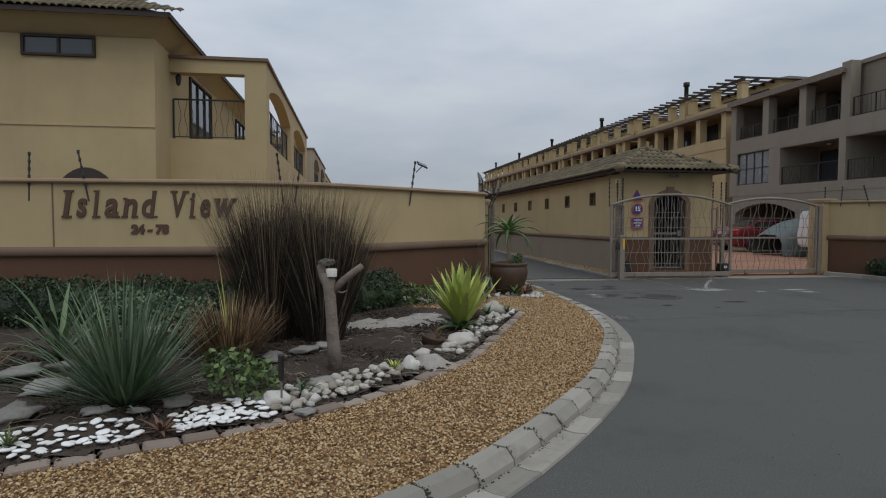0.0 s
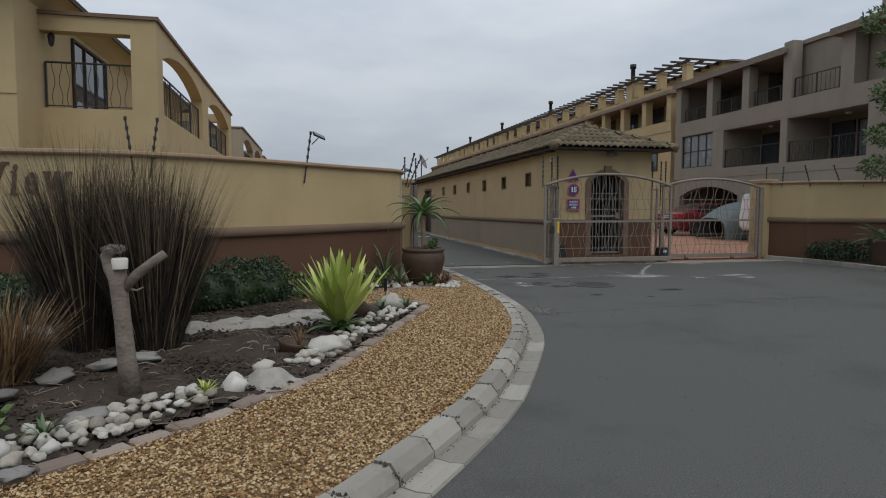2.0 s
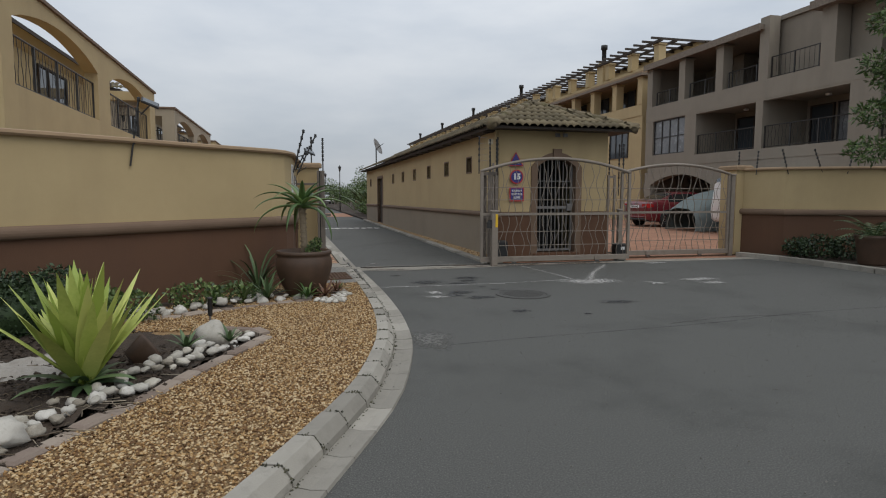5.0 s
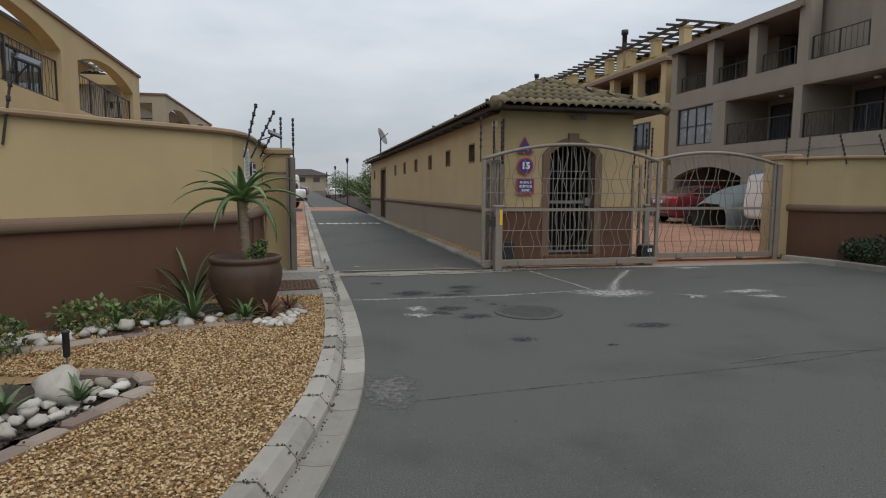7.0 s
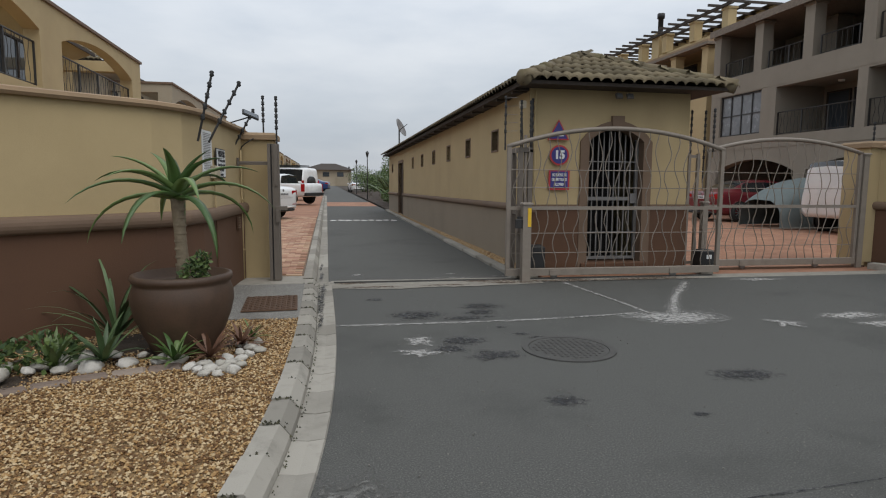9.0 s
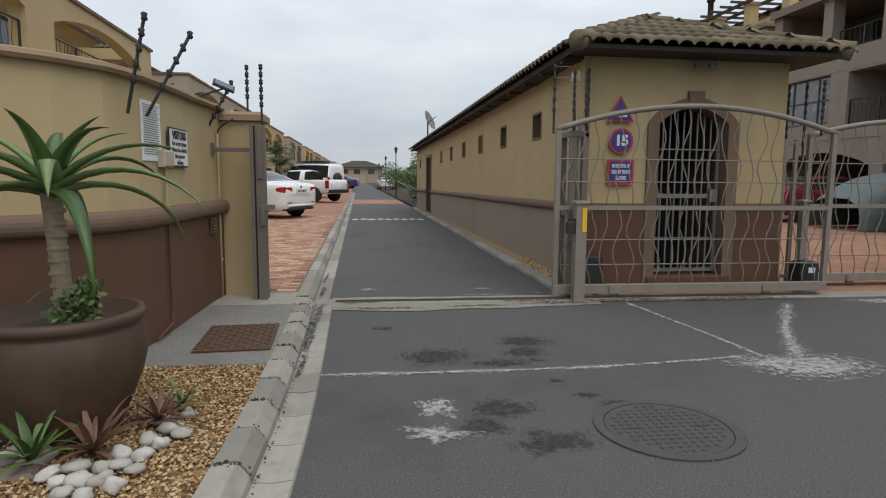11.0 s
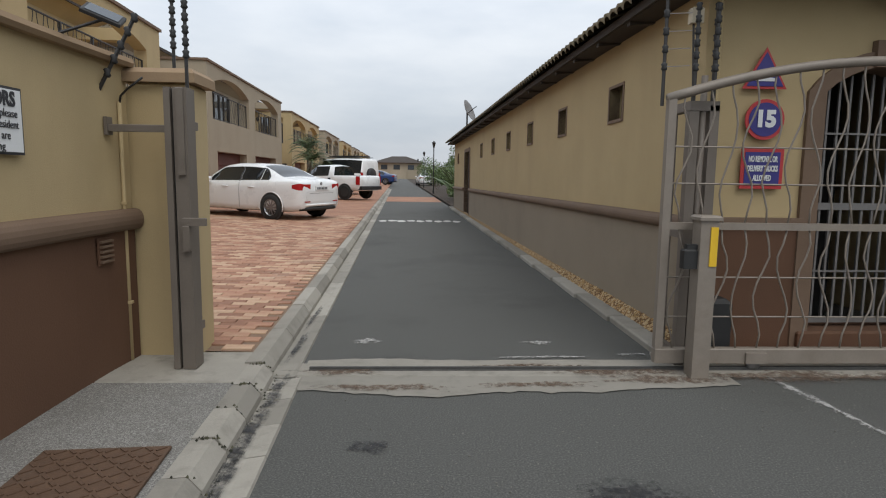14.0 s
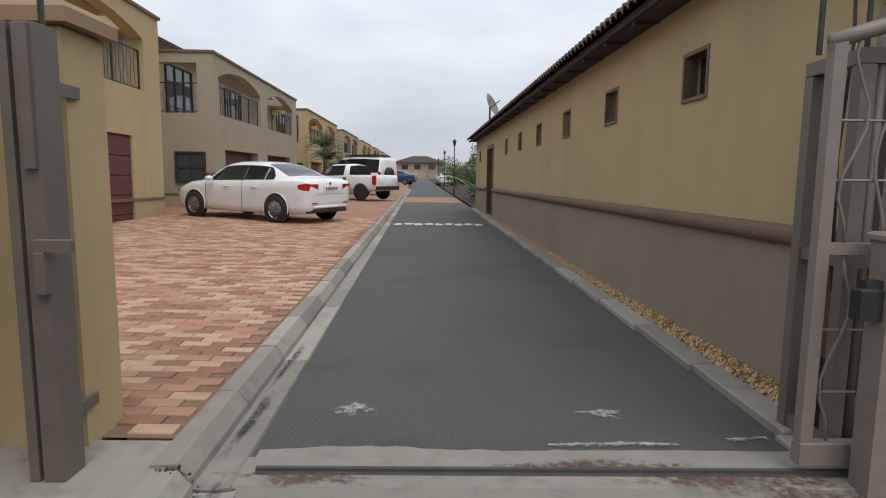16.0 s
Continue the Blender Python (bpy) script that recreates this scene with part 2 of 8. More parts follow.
WHITE_CAR = surface("white_car_paint", (0.72, 0.73, 0.73), (0.78, 0.785, 0.78), 1, 0.28, 0.0, coat=0.6)
RED_CAR = surface("dark_red_car_paint", (0.12, 0.012, 0.018), (0.16, 0.018, 0.025), 1, 0.3, 0.0, coat=0.6)
BLUE_CAR = surface("blue_car_paint", (0.01, 0.035, 0.13), (0.015, 0.05, 0.17), 1, 0.3, 0.0, coat=0.6)
CAR_GLASS = glass_dark("car_glass", (0.015, 0.018, 0.02), 0.04)
TYRE = surface("tyre_rubber", (0.013, 0.013, 0.013), (0.025, 0.025, 0.025), 9, 0.85, 0.2)
RIM = surface("alloy_rim", (0.26, 0.265, 0.27), (0.36, 0.365, 0.37), 6, 0.3, 0.0, metal=0.8)
TAIL_RED = surface("tail_lamp_red", (0.33, 0.012, 0.015), (0.42, 0.02, 0.02), 4, 0.2, 0.0)
COVER = surface("grey_car_cover", (0.10, 0.125, 0.125), (0.15, 0.18, 0.178), 3, 0.75, 0.3, 30)
TRIM_BLACK = surface("black_plastic", (0.014, 0.014, 0.014), (0.028, 0.028, 0.028), 9, 0.6, 0.1)
SIGN_BLUE = surface("sign_blue", (0.03, 0.028, 0.17), (0.045, 0.04, 0.22), 3, 0.5, 0.0)
SIGN_RED = surface("sign_red", (0.42, 0.03, 0.035), (0.5, 0.045, 0.045), 3, 0.5, 0.0)
SIGN_WHITE = surface("sign_white", (0.68, 0.69, 0.69), (0.76, 0.77, 0.77), 3, 0.5, 0.0)
SIGN_BLACK = surface("sign_lettering", (0.02, 0.02, 0.025), (0.04, 0.04, 0.045), 3, 0.6, 0.0)
LETTER = surface("brown_sign_lettering", (0.070, 0.036, 0.020), (0.10, 0.054, 0.031), 6, 0.6, 0.1)
YELLOW = surface("yellow_reflector", (0.66, 0.40, 0.02), (0.74, 0.47, 0.03), 6, 0.4, 0.0)
PLASTIC_BEIGE = surface("beige_plastic", (0.42, 0.36, 0.25), (0.5, 0.43, 0.31), 6, 0.5, 0.1)
TERRACOTTA = surface("brown_glazed_pot", (0.048, 0.028, 0.017), (0.092, 0.052, 0.031), 5, 0.6, 0.15, 60, stain=(0.120, 0.072, 0.048), stain_scale=3, stain_amount=0.4)
BARK = surface("weathered_bark", (0.12, 0.095, 0.075), (0.27, 0.225, 0.185), 9, 0.9, 0.9, 45, stain=(0.07, 0.055, 0.045), stain_scale=7, depth=0.012)
ALOE_TRUNK = surface("aloe_trunk", (0.15, 0.115, 0.075), (0.29, 0.235, 0.16), 14, 0.9, 0.8, 40)


def leaf_mat(name, dark, light, rough=0.5, spread="object"):
    m = surface(name, dark, light, 7, rough, 0.15, 50, spread=spread)
    b = m.node_tree.nodes["Principled BSDF"]
    b.inputs["Subsurface Weight"].default_value = 0.0
    return m


YUCCA = leaf_mat("lime_yellow_leaf", (0.30, 0.38, 0.075), (0.58, 0.62, 0.19))
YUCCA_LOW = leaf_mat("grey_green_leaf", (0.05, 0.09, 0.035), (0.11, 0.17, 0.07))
ALOE = leaf_mat("aloe_leaf", (0.05, 0.10, 0.025), (0.13, 0.20, 0.06), 0.42)
BLUE_GRASS = leaf_mat("blue_green_blade", (0.055, 0.092, 0.045), (0.15, 0.21, 0.115), 0.6, "island")
REED_DARK = leaf_mat("dark_reed", (0.012, 0.009, 0.007), (0.042, 0.030, 0.020), 0.8, "island")
REED_TIP = leaf_mat("straw_reed", (0.05, 0.036, 0.022), (0.21, 0.16, 0.10), 0.8, "island")
BROWN_GRASS = leaf_mat("rust_brown_blade", (0.06, 0.034, 0.016), (0.33, 0.205, 0.10), 0.7, "island")
HEDGE = leaf_mat("dark_hedge_leaf", (0.012, 0.026, 0.010), (0.045, 0.078, 0.030), 0.5, "island")
SHRUB = leaf_mat("green_shrub_leaf", (0.035, 0.065, 0.02), (0.14, 0.20, 0.06), 0.5, "island")
PALM = leaf_mat("palm_leaf", (0.03, 0.06, 0.02), (0.11, 0.16, 0.06), 0.5, "island")
TREE_LEAF = leaf_mat("tree_leaf", (0.04, 0.075, 0.02), (0.12, 0.18, 0.05), 0.6, "island")
BROMELIAD = leaf_mat("dry_bromeliad_leaf", (0.07, 0.035, 0.02), (0.2, 0.10, 0.06), 0.6, "island")
LITTER = leaf_mat("dry_litter", (0.10, 0.075, 0.05), (0.32, 0.27, 0.2), 0.9, "island")

MOSS = surface("moss_and_grit", (0.03, 0.03, 0.018), (0.09, 0.085, 0.05), 20, 0.95, 0.3, 80, spread="island")



def worn(name, source, cover, scale=16.0, strength=1.0):
    """A copy of a marking's material worn through to the road in noise-shaped gaps. cover: how much is left."""
    m = source.copy()
    m.name = name
    n, l = m.node_tree.nodes, m.node_tree.links
    tc = n.new("ShaderNodeTexCoord")
    nz = n.new("ShaderNodeTexNoise")
    nz.inputs["Scale"].default_value, nz.inputs["Detail"].default_value, nz.inputs["Roughness"].default_value = scale, 6, 0.7
    l.new(tc.outputs["Object"], nz.inputs["Vector"])
    th = n.new("ShaderNodeMapRange")
    th.inputs[1].default_value, th.inputs[2].default_value, th.inputs[4].default_value = 0.56 - 0.3 * cover, 0.80 - 0.3 * cover, strength
    l.new(nz.outputs[0], th.inputs[0])
    l.new(th.outputs[0], n["Principled BSDF"].inputs["Alpha"])
    return m


WEAR = {src: [worn(nm + "_worn", src, c, 22.0, k) for c in (0.3, 0.5, 0.8)] for src, nm, k in ((LIME_MARK, "lime_mark", 0.92), (OIL_MARK, "oil_mark", 0.5), (CRACK_FILL, "patch", 0.95), (RUST_STAIN, "rust_stain", 0.5), (PAINT_WHITE, "white_paint", 0.9))}

# ---- mesh helpers ----


class Shape:
    """Vertices and faces gathered for one mesh."""

    def __init__(self):
        self.v, self.f = [], []

    def add(self, v, f):
        o = len(self.v)
        self.v += [tuple(p) for p in v]
        self.f += [tuple(o + i for i in q) for q in f]
        return self

    def box(self, x0, x1, y0, y1, z0, z1):
        v = [(x, y, z) for x in (x0, x1) for y in (y0, y1) for z in (z0, z1)]
        return self.add(v, [(0, 1, 3, 2), (4, 6, 7, 5), (0, 4, 5, 1), (2, 3, 7, 6), (0, 2, 6, 4), (1, 5, 7, 3)])

    def slab(self, x0, x1, y0, y1, z0, z1, c=0.01):
        """A box with its upper edges chamfered."""
        v = [(x0, y0, z0), (x1, y0, z0), (x1, y1, z0), (x0, y1, z0), (x0, y0, z1 - c), (x1, y0, z1 - c), (x1, y1, z1 - c), (x0, y1, z1 - c),
             (x0 + c, y0 + c, z1), (x1 - c, y0 + c, z1), (x1 - c, y1 - c, z1), (x0 + c, y1 - c, z1)]
        f = [(3, 2, 1, 0), (8, 9, 10, 11)]
        for i in range(4):
            j = (i + 1) % 4
            f += [(i, j, 4 + j, 4 + i), (4 + i, 4 + j, 8 + j, 8 + i)]
        return self.add(v, f)

    def prism(self, poly, a, b, axis="x"):
        """A polygon swept from a to b along an axis; poly holds the two other coordinates in x, y, z order."""
        def at(p, q):
            return {"x": (q, p[0], p[1]), "y": (p[0], q, p[1]), "z": (p[0], p[1], q)}[axis]
        n = len(poly)
        v = [at(p, a) for p in poly] + [at(p, b) for p in poly]
        f = [tuple(range(n)), tuple(range(2 * n - 1, n - 1, -1))] + [(i, n + i, n + (i + 1) % n, (i + 1) % n) for i in range(n)]
        return self.add(v, f)

    def tube(self, pts, r, n=6, cap=True):
        pts = [Vector(p) for p in pts]
        rs = r if isinstance(r, (list, tuple)) else [r] * len(pts)
        v, f, side = [], [], None
        for i, p in enumerate(pts):
            d = (pts[min(i + 1, len(pts) - 1)] - pts[max(i - 1, 0)]).normalized()
            if side is None:
                side = d.orthogonal().normalized()
            side = (side - d * side.dot(d)).normalized()
            up = d.cross(side)
            v += [p + (side * math.cos(2 * math.pi * k / n) + up * math.sin(2 * math.pi * k / n)) * rs[i] for k in range(n)]
        for i in range(len(pts) - 1):
            f += [(i * n + k, i * n + (k + 1) % n, (i + 1) * n + (k + 1) % n, (i + 1) * n + k) for k in range(n)]
        if cap:
            f += [tuple(range(n - 1, -1, -1)), tuple(range((len(pts) - 1) * n, len(pts) * n))]
        return self.add(v, f)

    def lathe(self, prof, n=20, c=(0, 0, 0)):
        v, f = [], []
        for r, z in prof:
            v += [(c[0] + r * math.cos(2 * math.pi * k / n), c[1] + r * math.sin(2 * math.pi * k / n), c[2] + z) for k in range(n)]
        for i in range(len(prof) - 1):
            f += [(i * n + k, i * n + (k + 1) % n, (i + 1) * n + (k + 1) % n, (i + 1) * n + k) for k in range(n)]
        return self.add(v, f)

    def turned(self, m):
        self.v = [tuple(m @ Vector(p)) for p in self.v]
        return self

    def mesh(self, name, mat, smooth=False):
        me = bpy.data.meshes.new(name)
        me.from_pydata(self.v, [], self.f)
        if smooth:
            me.polygons.foreach_set("use_smooth", [True] * len(me.polygons))
        me.materials.append(mat)
        me.update()
        return me


def part(name, shape, mat, parent=None, label="", smooth=False):
    """One mesh object, under a thing or a part; shape may be a Shape or a ready mesh."""
    me = shape.mesh(name, mat, smooth) if isinstance(shape, Shape) else shape
    ob = new(name, me)
    if parent is not None:
        ob.parent = parent
    return tagged(ob, label)


def thing(name, label, category, m=None, group="", kind=""):
    ob = new(name)
    ob.empty_display_size = 0.1
    if m is not None:
        ob.matrix_basis = m
    return tagged(ob, label, category, group, kind)


def solid(name, shape, mat, label, category, kind="", group="", smooth=False):
    return tagged(part(name, shape, mat, smooth=smooth), label, category, group, kind)


def arch_poly(a0, a1, zs, zc, zt, n=12):
    """The wall above a segmental arch, from springing zs and crown zc up to zt."""
    p = [(a0 + (a1 - a0) * i / n, zs + (zc - zs) * math.sin(math.pi * i / n) ** 0.8) for i in range(n + 1)]
    return p + [(a1, zt), (a0, zt)]


def spline(pts, step):
    """Points at even steps along a smooth curve through pts (2D)."""
    P = [np.array(p, float) for p in pts]
    P = [2 * P[0] - P[1], *P, 2 * P[-1] - P[-2]]
    out = []
    for i in range(1, len(P) - 2):
        a, b, c, d = P[i - 1:i + 3]
        for t in np.linspace(0, 1, 40, endpoint=False):
            out.append(0.5 * (2 * b + (c - a) * t + (2 * a - 5 * b + 4 * c - d) * t * t + (3 * b - a - 3 * c + d) * t ** 3))
    out.append(P[-2])
    out = np.array(out)
    s = np.concatenate([[0], np.cumsum(np.linalg.norm(np.diff(out, axis=0), axis=1))])
    q = np.linspace(0, s[-1], max(2, round(s[-1] / step) + 1))
    return np.stack([np.interp(q, s, out[:, 0]), np.interp(q, s, out[:, 1])], 1)


def offset(line, d):
    """A plan line moved d to its right."""
    t = np.gradient(line, axis=0)
    t /= np.linalg.norm(t, axis=1)[:, None]
    return line + np.stack([t[:, 1], -t[:, 0]], 1) * d


def sheet(outline, z, n=None):
    """A flat polygon at z."""
    s = Shape()
    return s.add([(x, y, z) for x, y in outline], [tuple(range(len(outline)))])


def inside(x, y, poly):
    hit = False
    j = len(poly) - 1
    for i in range(len(poly)):
        if (poly[i][1] > y) != (poly[j][1] > y) and x < (poly[j][0] - poly[i][0]) * (y - poly[i][1]) / (poly[j][1] - poly[i][1]) + poly[i][0]:
            hit = not hit
        j = i
    return hit


def words(name, text, size, depth, mat, parent, m, shear=0.0, bold=0.0, width=None, label=""):
    """Letters as one mesh, centred, standing in the local xz plane of m and facing -y."""
    cu = bpy.data.curves.new(name, "FONT")
    cu.body, cu.size, cu.extrude, cu.shear, cu.offset, cu.align_x, cu.align_y = text, size, depth, shear, bold, "CENTER", "CENTER"
    cu.resolution_u = 3
    tmp = new(name, cu)
    me = bpy.data.meshes.new_from_object(tmp.evaluated_get(bpy.context.evaluated_depsgraph_get()))
    bpy.data.objects.remove(tmp)
    xs = [v.co.x for v in me.vertices]
    k = width / (max(xs) - min(xs)) if width else 1.0
    me.transform(m @ pose(0, 0, 0, 90, 0, 0) @ Matrix.Diagonal((k, 1, 1, 1)))
    me.materials.clear()
    me.materials.append(mat)
    return part(name, me, mat, parent, label)


def railing(parent, p0, p1, height, gap=0.11, wavy=True, mat=BLACK_METAL, rows=()):
    """A balcony rail between two foot points: top and bottom rail, posts, and bars."""
    a, b = Vector(p0), Vector(p1)
    L = (b - a).length
    d = (b - a).normalized()
    up = Vector((0, 0, 1))
    r = part("railing", Shape().tube([a + up * height, b + up * height], 0.02, 6), mat, parent)
    part("bottom_rail", Shape().tube([a + up * 0.06, b + up * 0.06], 0.013, 5), mat, r)
    k = max(2, round(L / 1.3) + 1)
    for i in range(k):
        q = a + d * L * i / (k - 1)
        part("post", Shape().box(q.x - 0.02, q.x + 0.02, q.y - 0.02, q.y + 0.02, q.z, q.z + height), mat, r)
    side = d.cross(up)
    bar = None
    for i in range(1, int(L / gap)):
        q = a + d * gap * i
        if bar is None:
            pts = [up * (0.06 + (height - 0.06) * t / 10) + d * (0.028 * math.sin(t / 10 * 6.28 * 1.3) if wavy else 0) for t in range(11)]
            bar = Shape().tube(pts, 0.007, 4).mesh("bar", mat)
        o = part("bar", bar, mat, r)
        o.matrix_basis = Matrix.Translation(q) @ (Matrix.Diagonal((-1, -1, 1, 1)) if i % 2 else Matrix.Identity(4))
    return r

# ---- ground, road and kerbs ----
solid("ground", sheet([(-1500, -1500), (1500, -1500), (1500, 1500), (-1500, 1500)], -0.06), SOIL, "bare earth reaching the horizon", "ground", "structure")


def grid_sheet(x0, x1, y0, y1, step, z):
    s = Shape()
    nx, ny = round((x1 - x0) / step), round((y1 - y0) / step)
    for j in range(ny + 1):
        for i in range(nx + 1):
            x, y = x0 + (x1 - x0) * i / nx, y0 + (y1 - y0) * j / ny
            s.v.append((x, y, z(x, y)))
    for j in range(ny):
        for i in range(nx):
            a = j * (nx + 1) + i
            s.f.append((a, a + 1, a + nx + 2, a + nx + 1))
    return s


solid("road", sheet([(-30, -40), (45, -40), (45, 13.05), (-30, 13.05)], 0.0), ASPHALT, "dark grey worn asphalt forecourt road", "road", "structure")
solid("driveway_road", sheet([(3.0, 13.3), (6.08, 13.3), (3.0, 120), (1.2, 190), (-1.9, 190), (0.0, 120)], 0.0), ASPHALT, "dark grey asphalt drive between kerbs", "road", "structure")
solid("car_park_paving", sheet([(6.0, 13.3), (45, 13.3), (45, 120), (6.0, 120)], -0.004), PAVER_FAR, "red brick paved car park behind the gates", "paving", "structure")
solid("gate_threshold", Shape().slab(3.2, 12.0, 13.05, 13.30, -0.05, 0.012, 0.01), CONCRETE, "stained concrete strip under the sliding gates", "threshold", "structure")
track = thing("gate_track", "rusty steel angle rail set in concrete", "gate rail", kind="structure")
part("rail", Shape().box(3.5, 8.7, 13.165, 13.185, 0.012, 0.028), OLD_IRON, track)
part("rail_bed", Shape().box(3.5, 8.7, 13.14, 13.165, 0.0125, 0.0145), OLD_IRON, track)
part("rail", Shape().box(8.7, 11.7, 13.72, 13.74, 0.0, 0.03), RUST, track)

KERB = spline([(-9, 1.2), (-5, 1.3), (-2.5, 1.55), (-0.9, 2.02), (-0.1, 2.42), (0.28, 2.68), (0.66, 3.01), (1.22, 3.65), (1.76, 4.36), (2.08, 4.88), (2.57, 5.88), (2.82, 6.48), (2.98, 7.05), (3.13, 7.75), (3.21, 8.5), (3.245, 9.3), (3.245, 10.5), (3.2, 12.0), (3.16, 13.0)], 0.34)
kerb = thing("kerb", "pale grey concrete kerb blocks with cracked joints along the gravel bed", "kerb", kind="structure")


def kerb_block(a, b, na, nb, z_in, z_out, w, jitter):
    """One kerb unit between two cross-sections, with a sloped road face and eased ends."""
    s = Shape()
    v = []
    for p, n, e in ((a, na, 0.006), (b, nb, -0.006)):
        t = np.array([-n[1], n[0]]) * e
        for off, z in ((0, -0.05), (0, z_in), (w * 0.62, z_in + 0.004), (w * 0.93, z_out + 0.03), (w, -0.05)):
            q = p + n * off + t
            v.append((q[0], q[1], z + (jitter if z > 0 else 0)))
    f = [(0, 1, 2, 3, 4), (9, 8, 7, 6, 5)] + [(i, 5 + i, 5 + (i + 1) % 5, (i + 1) % 5) for i in range(5)]
    return s.add(v, f)


def lay_kerb(line, parent, z=0.10, w=0.16, gutter=0.155, name="kerb_block"):
    n = offset(line, 1.0) - line
    rnd = random.Random(4)
    for i in range(len(line) - 1):
        j = rnd.uniform(-0.006, 0.006)
        part(name, kerb_block(line[i], line[i + 1], n[i], n[i + 1], z, 0.015, w, j), CONCRETE, parent)
        g = Shape()
        v = []
        for p, m, e in ((line[i], n[i], 0.003), (line[i + 1], n[i + 1], -0.003)):
            t = np.array([-m[1], m[0]]) * e
            for off, zz in ((w - 0.005, -0.04), (w - 0.005, 0.012), (w + gutter * 0.5, 0.006), (w + gutter, 0.016), (w + gutter + 0.02, -0.04)):
                q = p + m * off + t
                v.append((q[0], q[1], zz + (0.3 * j if zz > 0 else 0)))
        g.add(v, [(0, 1, 2, 3, 4), (9, 8, 7, 6, 5)] + [(k, 5 + k, 5 + (k + 1) % 5, (k + 1) % 5) for k in range(5)])
        part("gutter_block", g, CONCRETE, parent)


lay_kerb(KERB, kerb)
kerb_in = thing("kerb_drive_left", "pale concrete kerb and gutter between brick paving and drive", "kerb", kind="structure")
lay_kerb(np.array([(3.13 - 0.028 * (y - 13.3), y) for y in np.arange(13.02, 60, 0.8)]), kerb_in, 0.11, 0.16, 0.14)
kerb_out = thing("kerb_drive_right", "flat pale concrete edging beside the long building", "kerb", kind="structure")
for i in range(19):
    y = 13.5 + i
    x = 5.87 - 0.0235 * (y - 13.5)
    part("kerb_block", Shape().slab(x, x + 0.17, y + 0.004, y + 0.996, -0.05, 0.05, 0.012), CONCRETE, kerb_out)
solid("wall_foot_gravel", Shape().add([(6.03, 13.5, 0.035), (6.14, 13.5, 0.13), (5.62, 32.0, 0.10), (5.59, 32.0, 0.035)], [(0, 1, 2, 3)]), GRAVEL_BED, "tan gravel strip at the foot of the long wall", "gravel", "structure")

# ---- clay paving in front of the houses ----


def pave_z(x):
    return 0.10 + (3.15 - x) * 0.012


def pave_x(y):
    return 3.11 - 0.028 * (y - 13.3)


solid("paving_bed", Shape().add([(-8, 13.3, pave_z(-8) - 0.012), (3.12, 13.3, pave_z(3.12) - 0.012), (2.25, 44, pave_z(2.25) - 0.012), (-8, 44, pave_z(-8) - 0.012)], [(0, 1, 2, 3)]), JOINT_SAND, "sandy joints under the clay paving", "paving", "structure")
solid("paving_far", Shape().add([(-9, 26.0, pave_z(-9)), (pave_x(26.0), 26.0, pave_z(2.98)), (pave_x(190), 190, pave_z(-1.8)), (-13, 190, pave_z(-11))], [(0, 1, 2, 3)]), PAVER_FAR, "red and buff clay paving running along the houses", "paving", "structure")

# ---- gravel, soil and path ----
BED_EDGE = spline([(-7, 2.3), (-4.2, 2.45), (-2.6, 2.8), (-1.77, 3.07), (-1.19, 3.31), (-0.53, 3.66), (0.07, 4.14), (0.6, 4.72), (1.0, 5.25), (1.35, 6.0), (1.8, 7.0), (2.2, 7.9)], 0.21)
POT_EDGE = spline([(-0.1, 8.75), (0.8, 8.85), (1.3, 9.0), (1.71, 9.25), (2.15, 9.5), (2.6, 9.62)], 0.21)
WALL_LINE = spline([(-12, 8.15), (-5, 8.15), (-1.8, 8.15), (-0.8, 8.38), (0.0, 8.95), (0.75, 9.62), (1.4, 10.25), (1.9, 10.66), (2.2, 10.95), (2.34, 11.28), (2.38, 11.7), (2.39, 12.5), (2.41, 13.0), (2.43, 13.2)], 0.3)
gravel_poly = [tuple(p) for p in KERB[::2]] + [(3.16, 13.0), (3.2, 10.95), (2.2, 10.95)] + [(1.4, 10.25), (0.6, 9.3), (-0.4, 8.4), (0.6, 8.0), (1.6, 8.2), (2.2, 7.9)] + [tuple(p) for p in BED_EDGE[::-1]] + [(-9, 2.2)]
solid("gravel_base", sheet(gravel_poly, 0.078), GRAVEL_BED, "tan gravel ground between kerb and bed", "gravel", "structure")
bed_poly = [tuple(p) for p in BED_EDGE] + [(2.1, 8.1), (1.5, 8.0), (0.3, 8.8), (-0.4, 8.6), (-1.8, 8.3), (-9, 8.3), (-9, 2.3)]
BED_N = 0.09


def soil_z(x, y):
    return 0.10 + 0.05 * noise.noise((x * 1.7, y * 1.7, 3.1)) + 0.03 * noise.noise((x * 7, y * 7, 1.0)) + 0.02 * noise.noise((x * 19, y * 19, 5.0))


raw = grid_sheet(-9, 2.3, 2.3, 8.9, BED_N, soil_z)
keep = [inside(p[0], p[1], bed_poly) for p in raw.v]
raw.f = [q for q in raw.f if all(keep[i] for i in q)]
solid("soil_bed", raw, SOIL, "dark bare soil in the planted bed", "flower bed", "structure", smooth=True)
raw = grid_sheet(-0.6, 3.1, 8.3, 10.6, BED_N, lambda x, y: soil_z(x, y) - 0.01)
pot_poly = [tuple(p) for p in POT_EDGE] + [(2.85, 9.75), (2.95, 10.1), (2.6, 10.6), (1.5, 10.6), (0.4, 9.2), (-0.3, 8.9)]
keep = [inside(p[0], p[1], pot_poly) for p in raw.v]
raw.f = [q for q in raw.f if all(keep[i] for i in q)]
solid("soil_bed_by_pot", raw, SOIL, "dark soil in the small bed around the big pot", "flower bed", "structure", smooth=True)
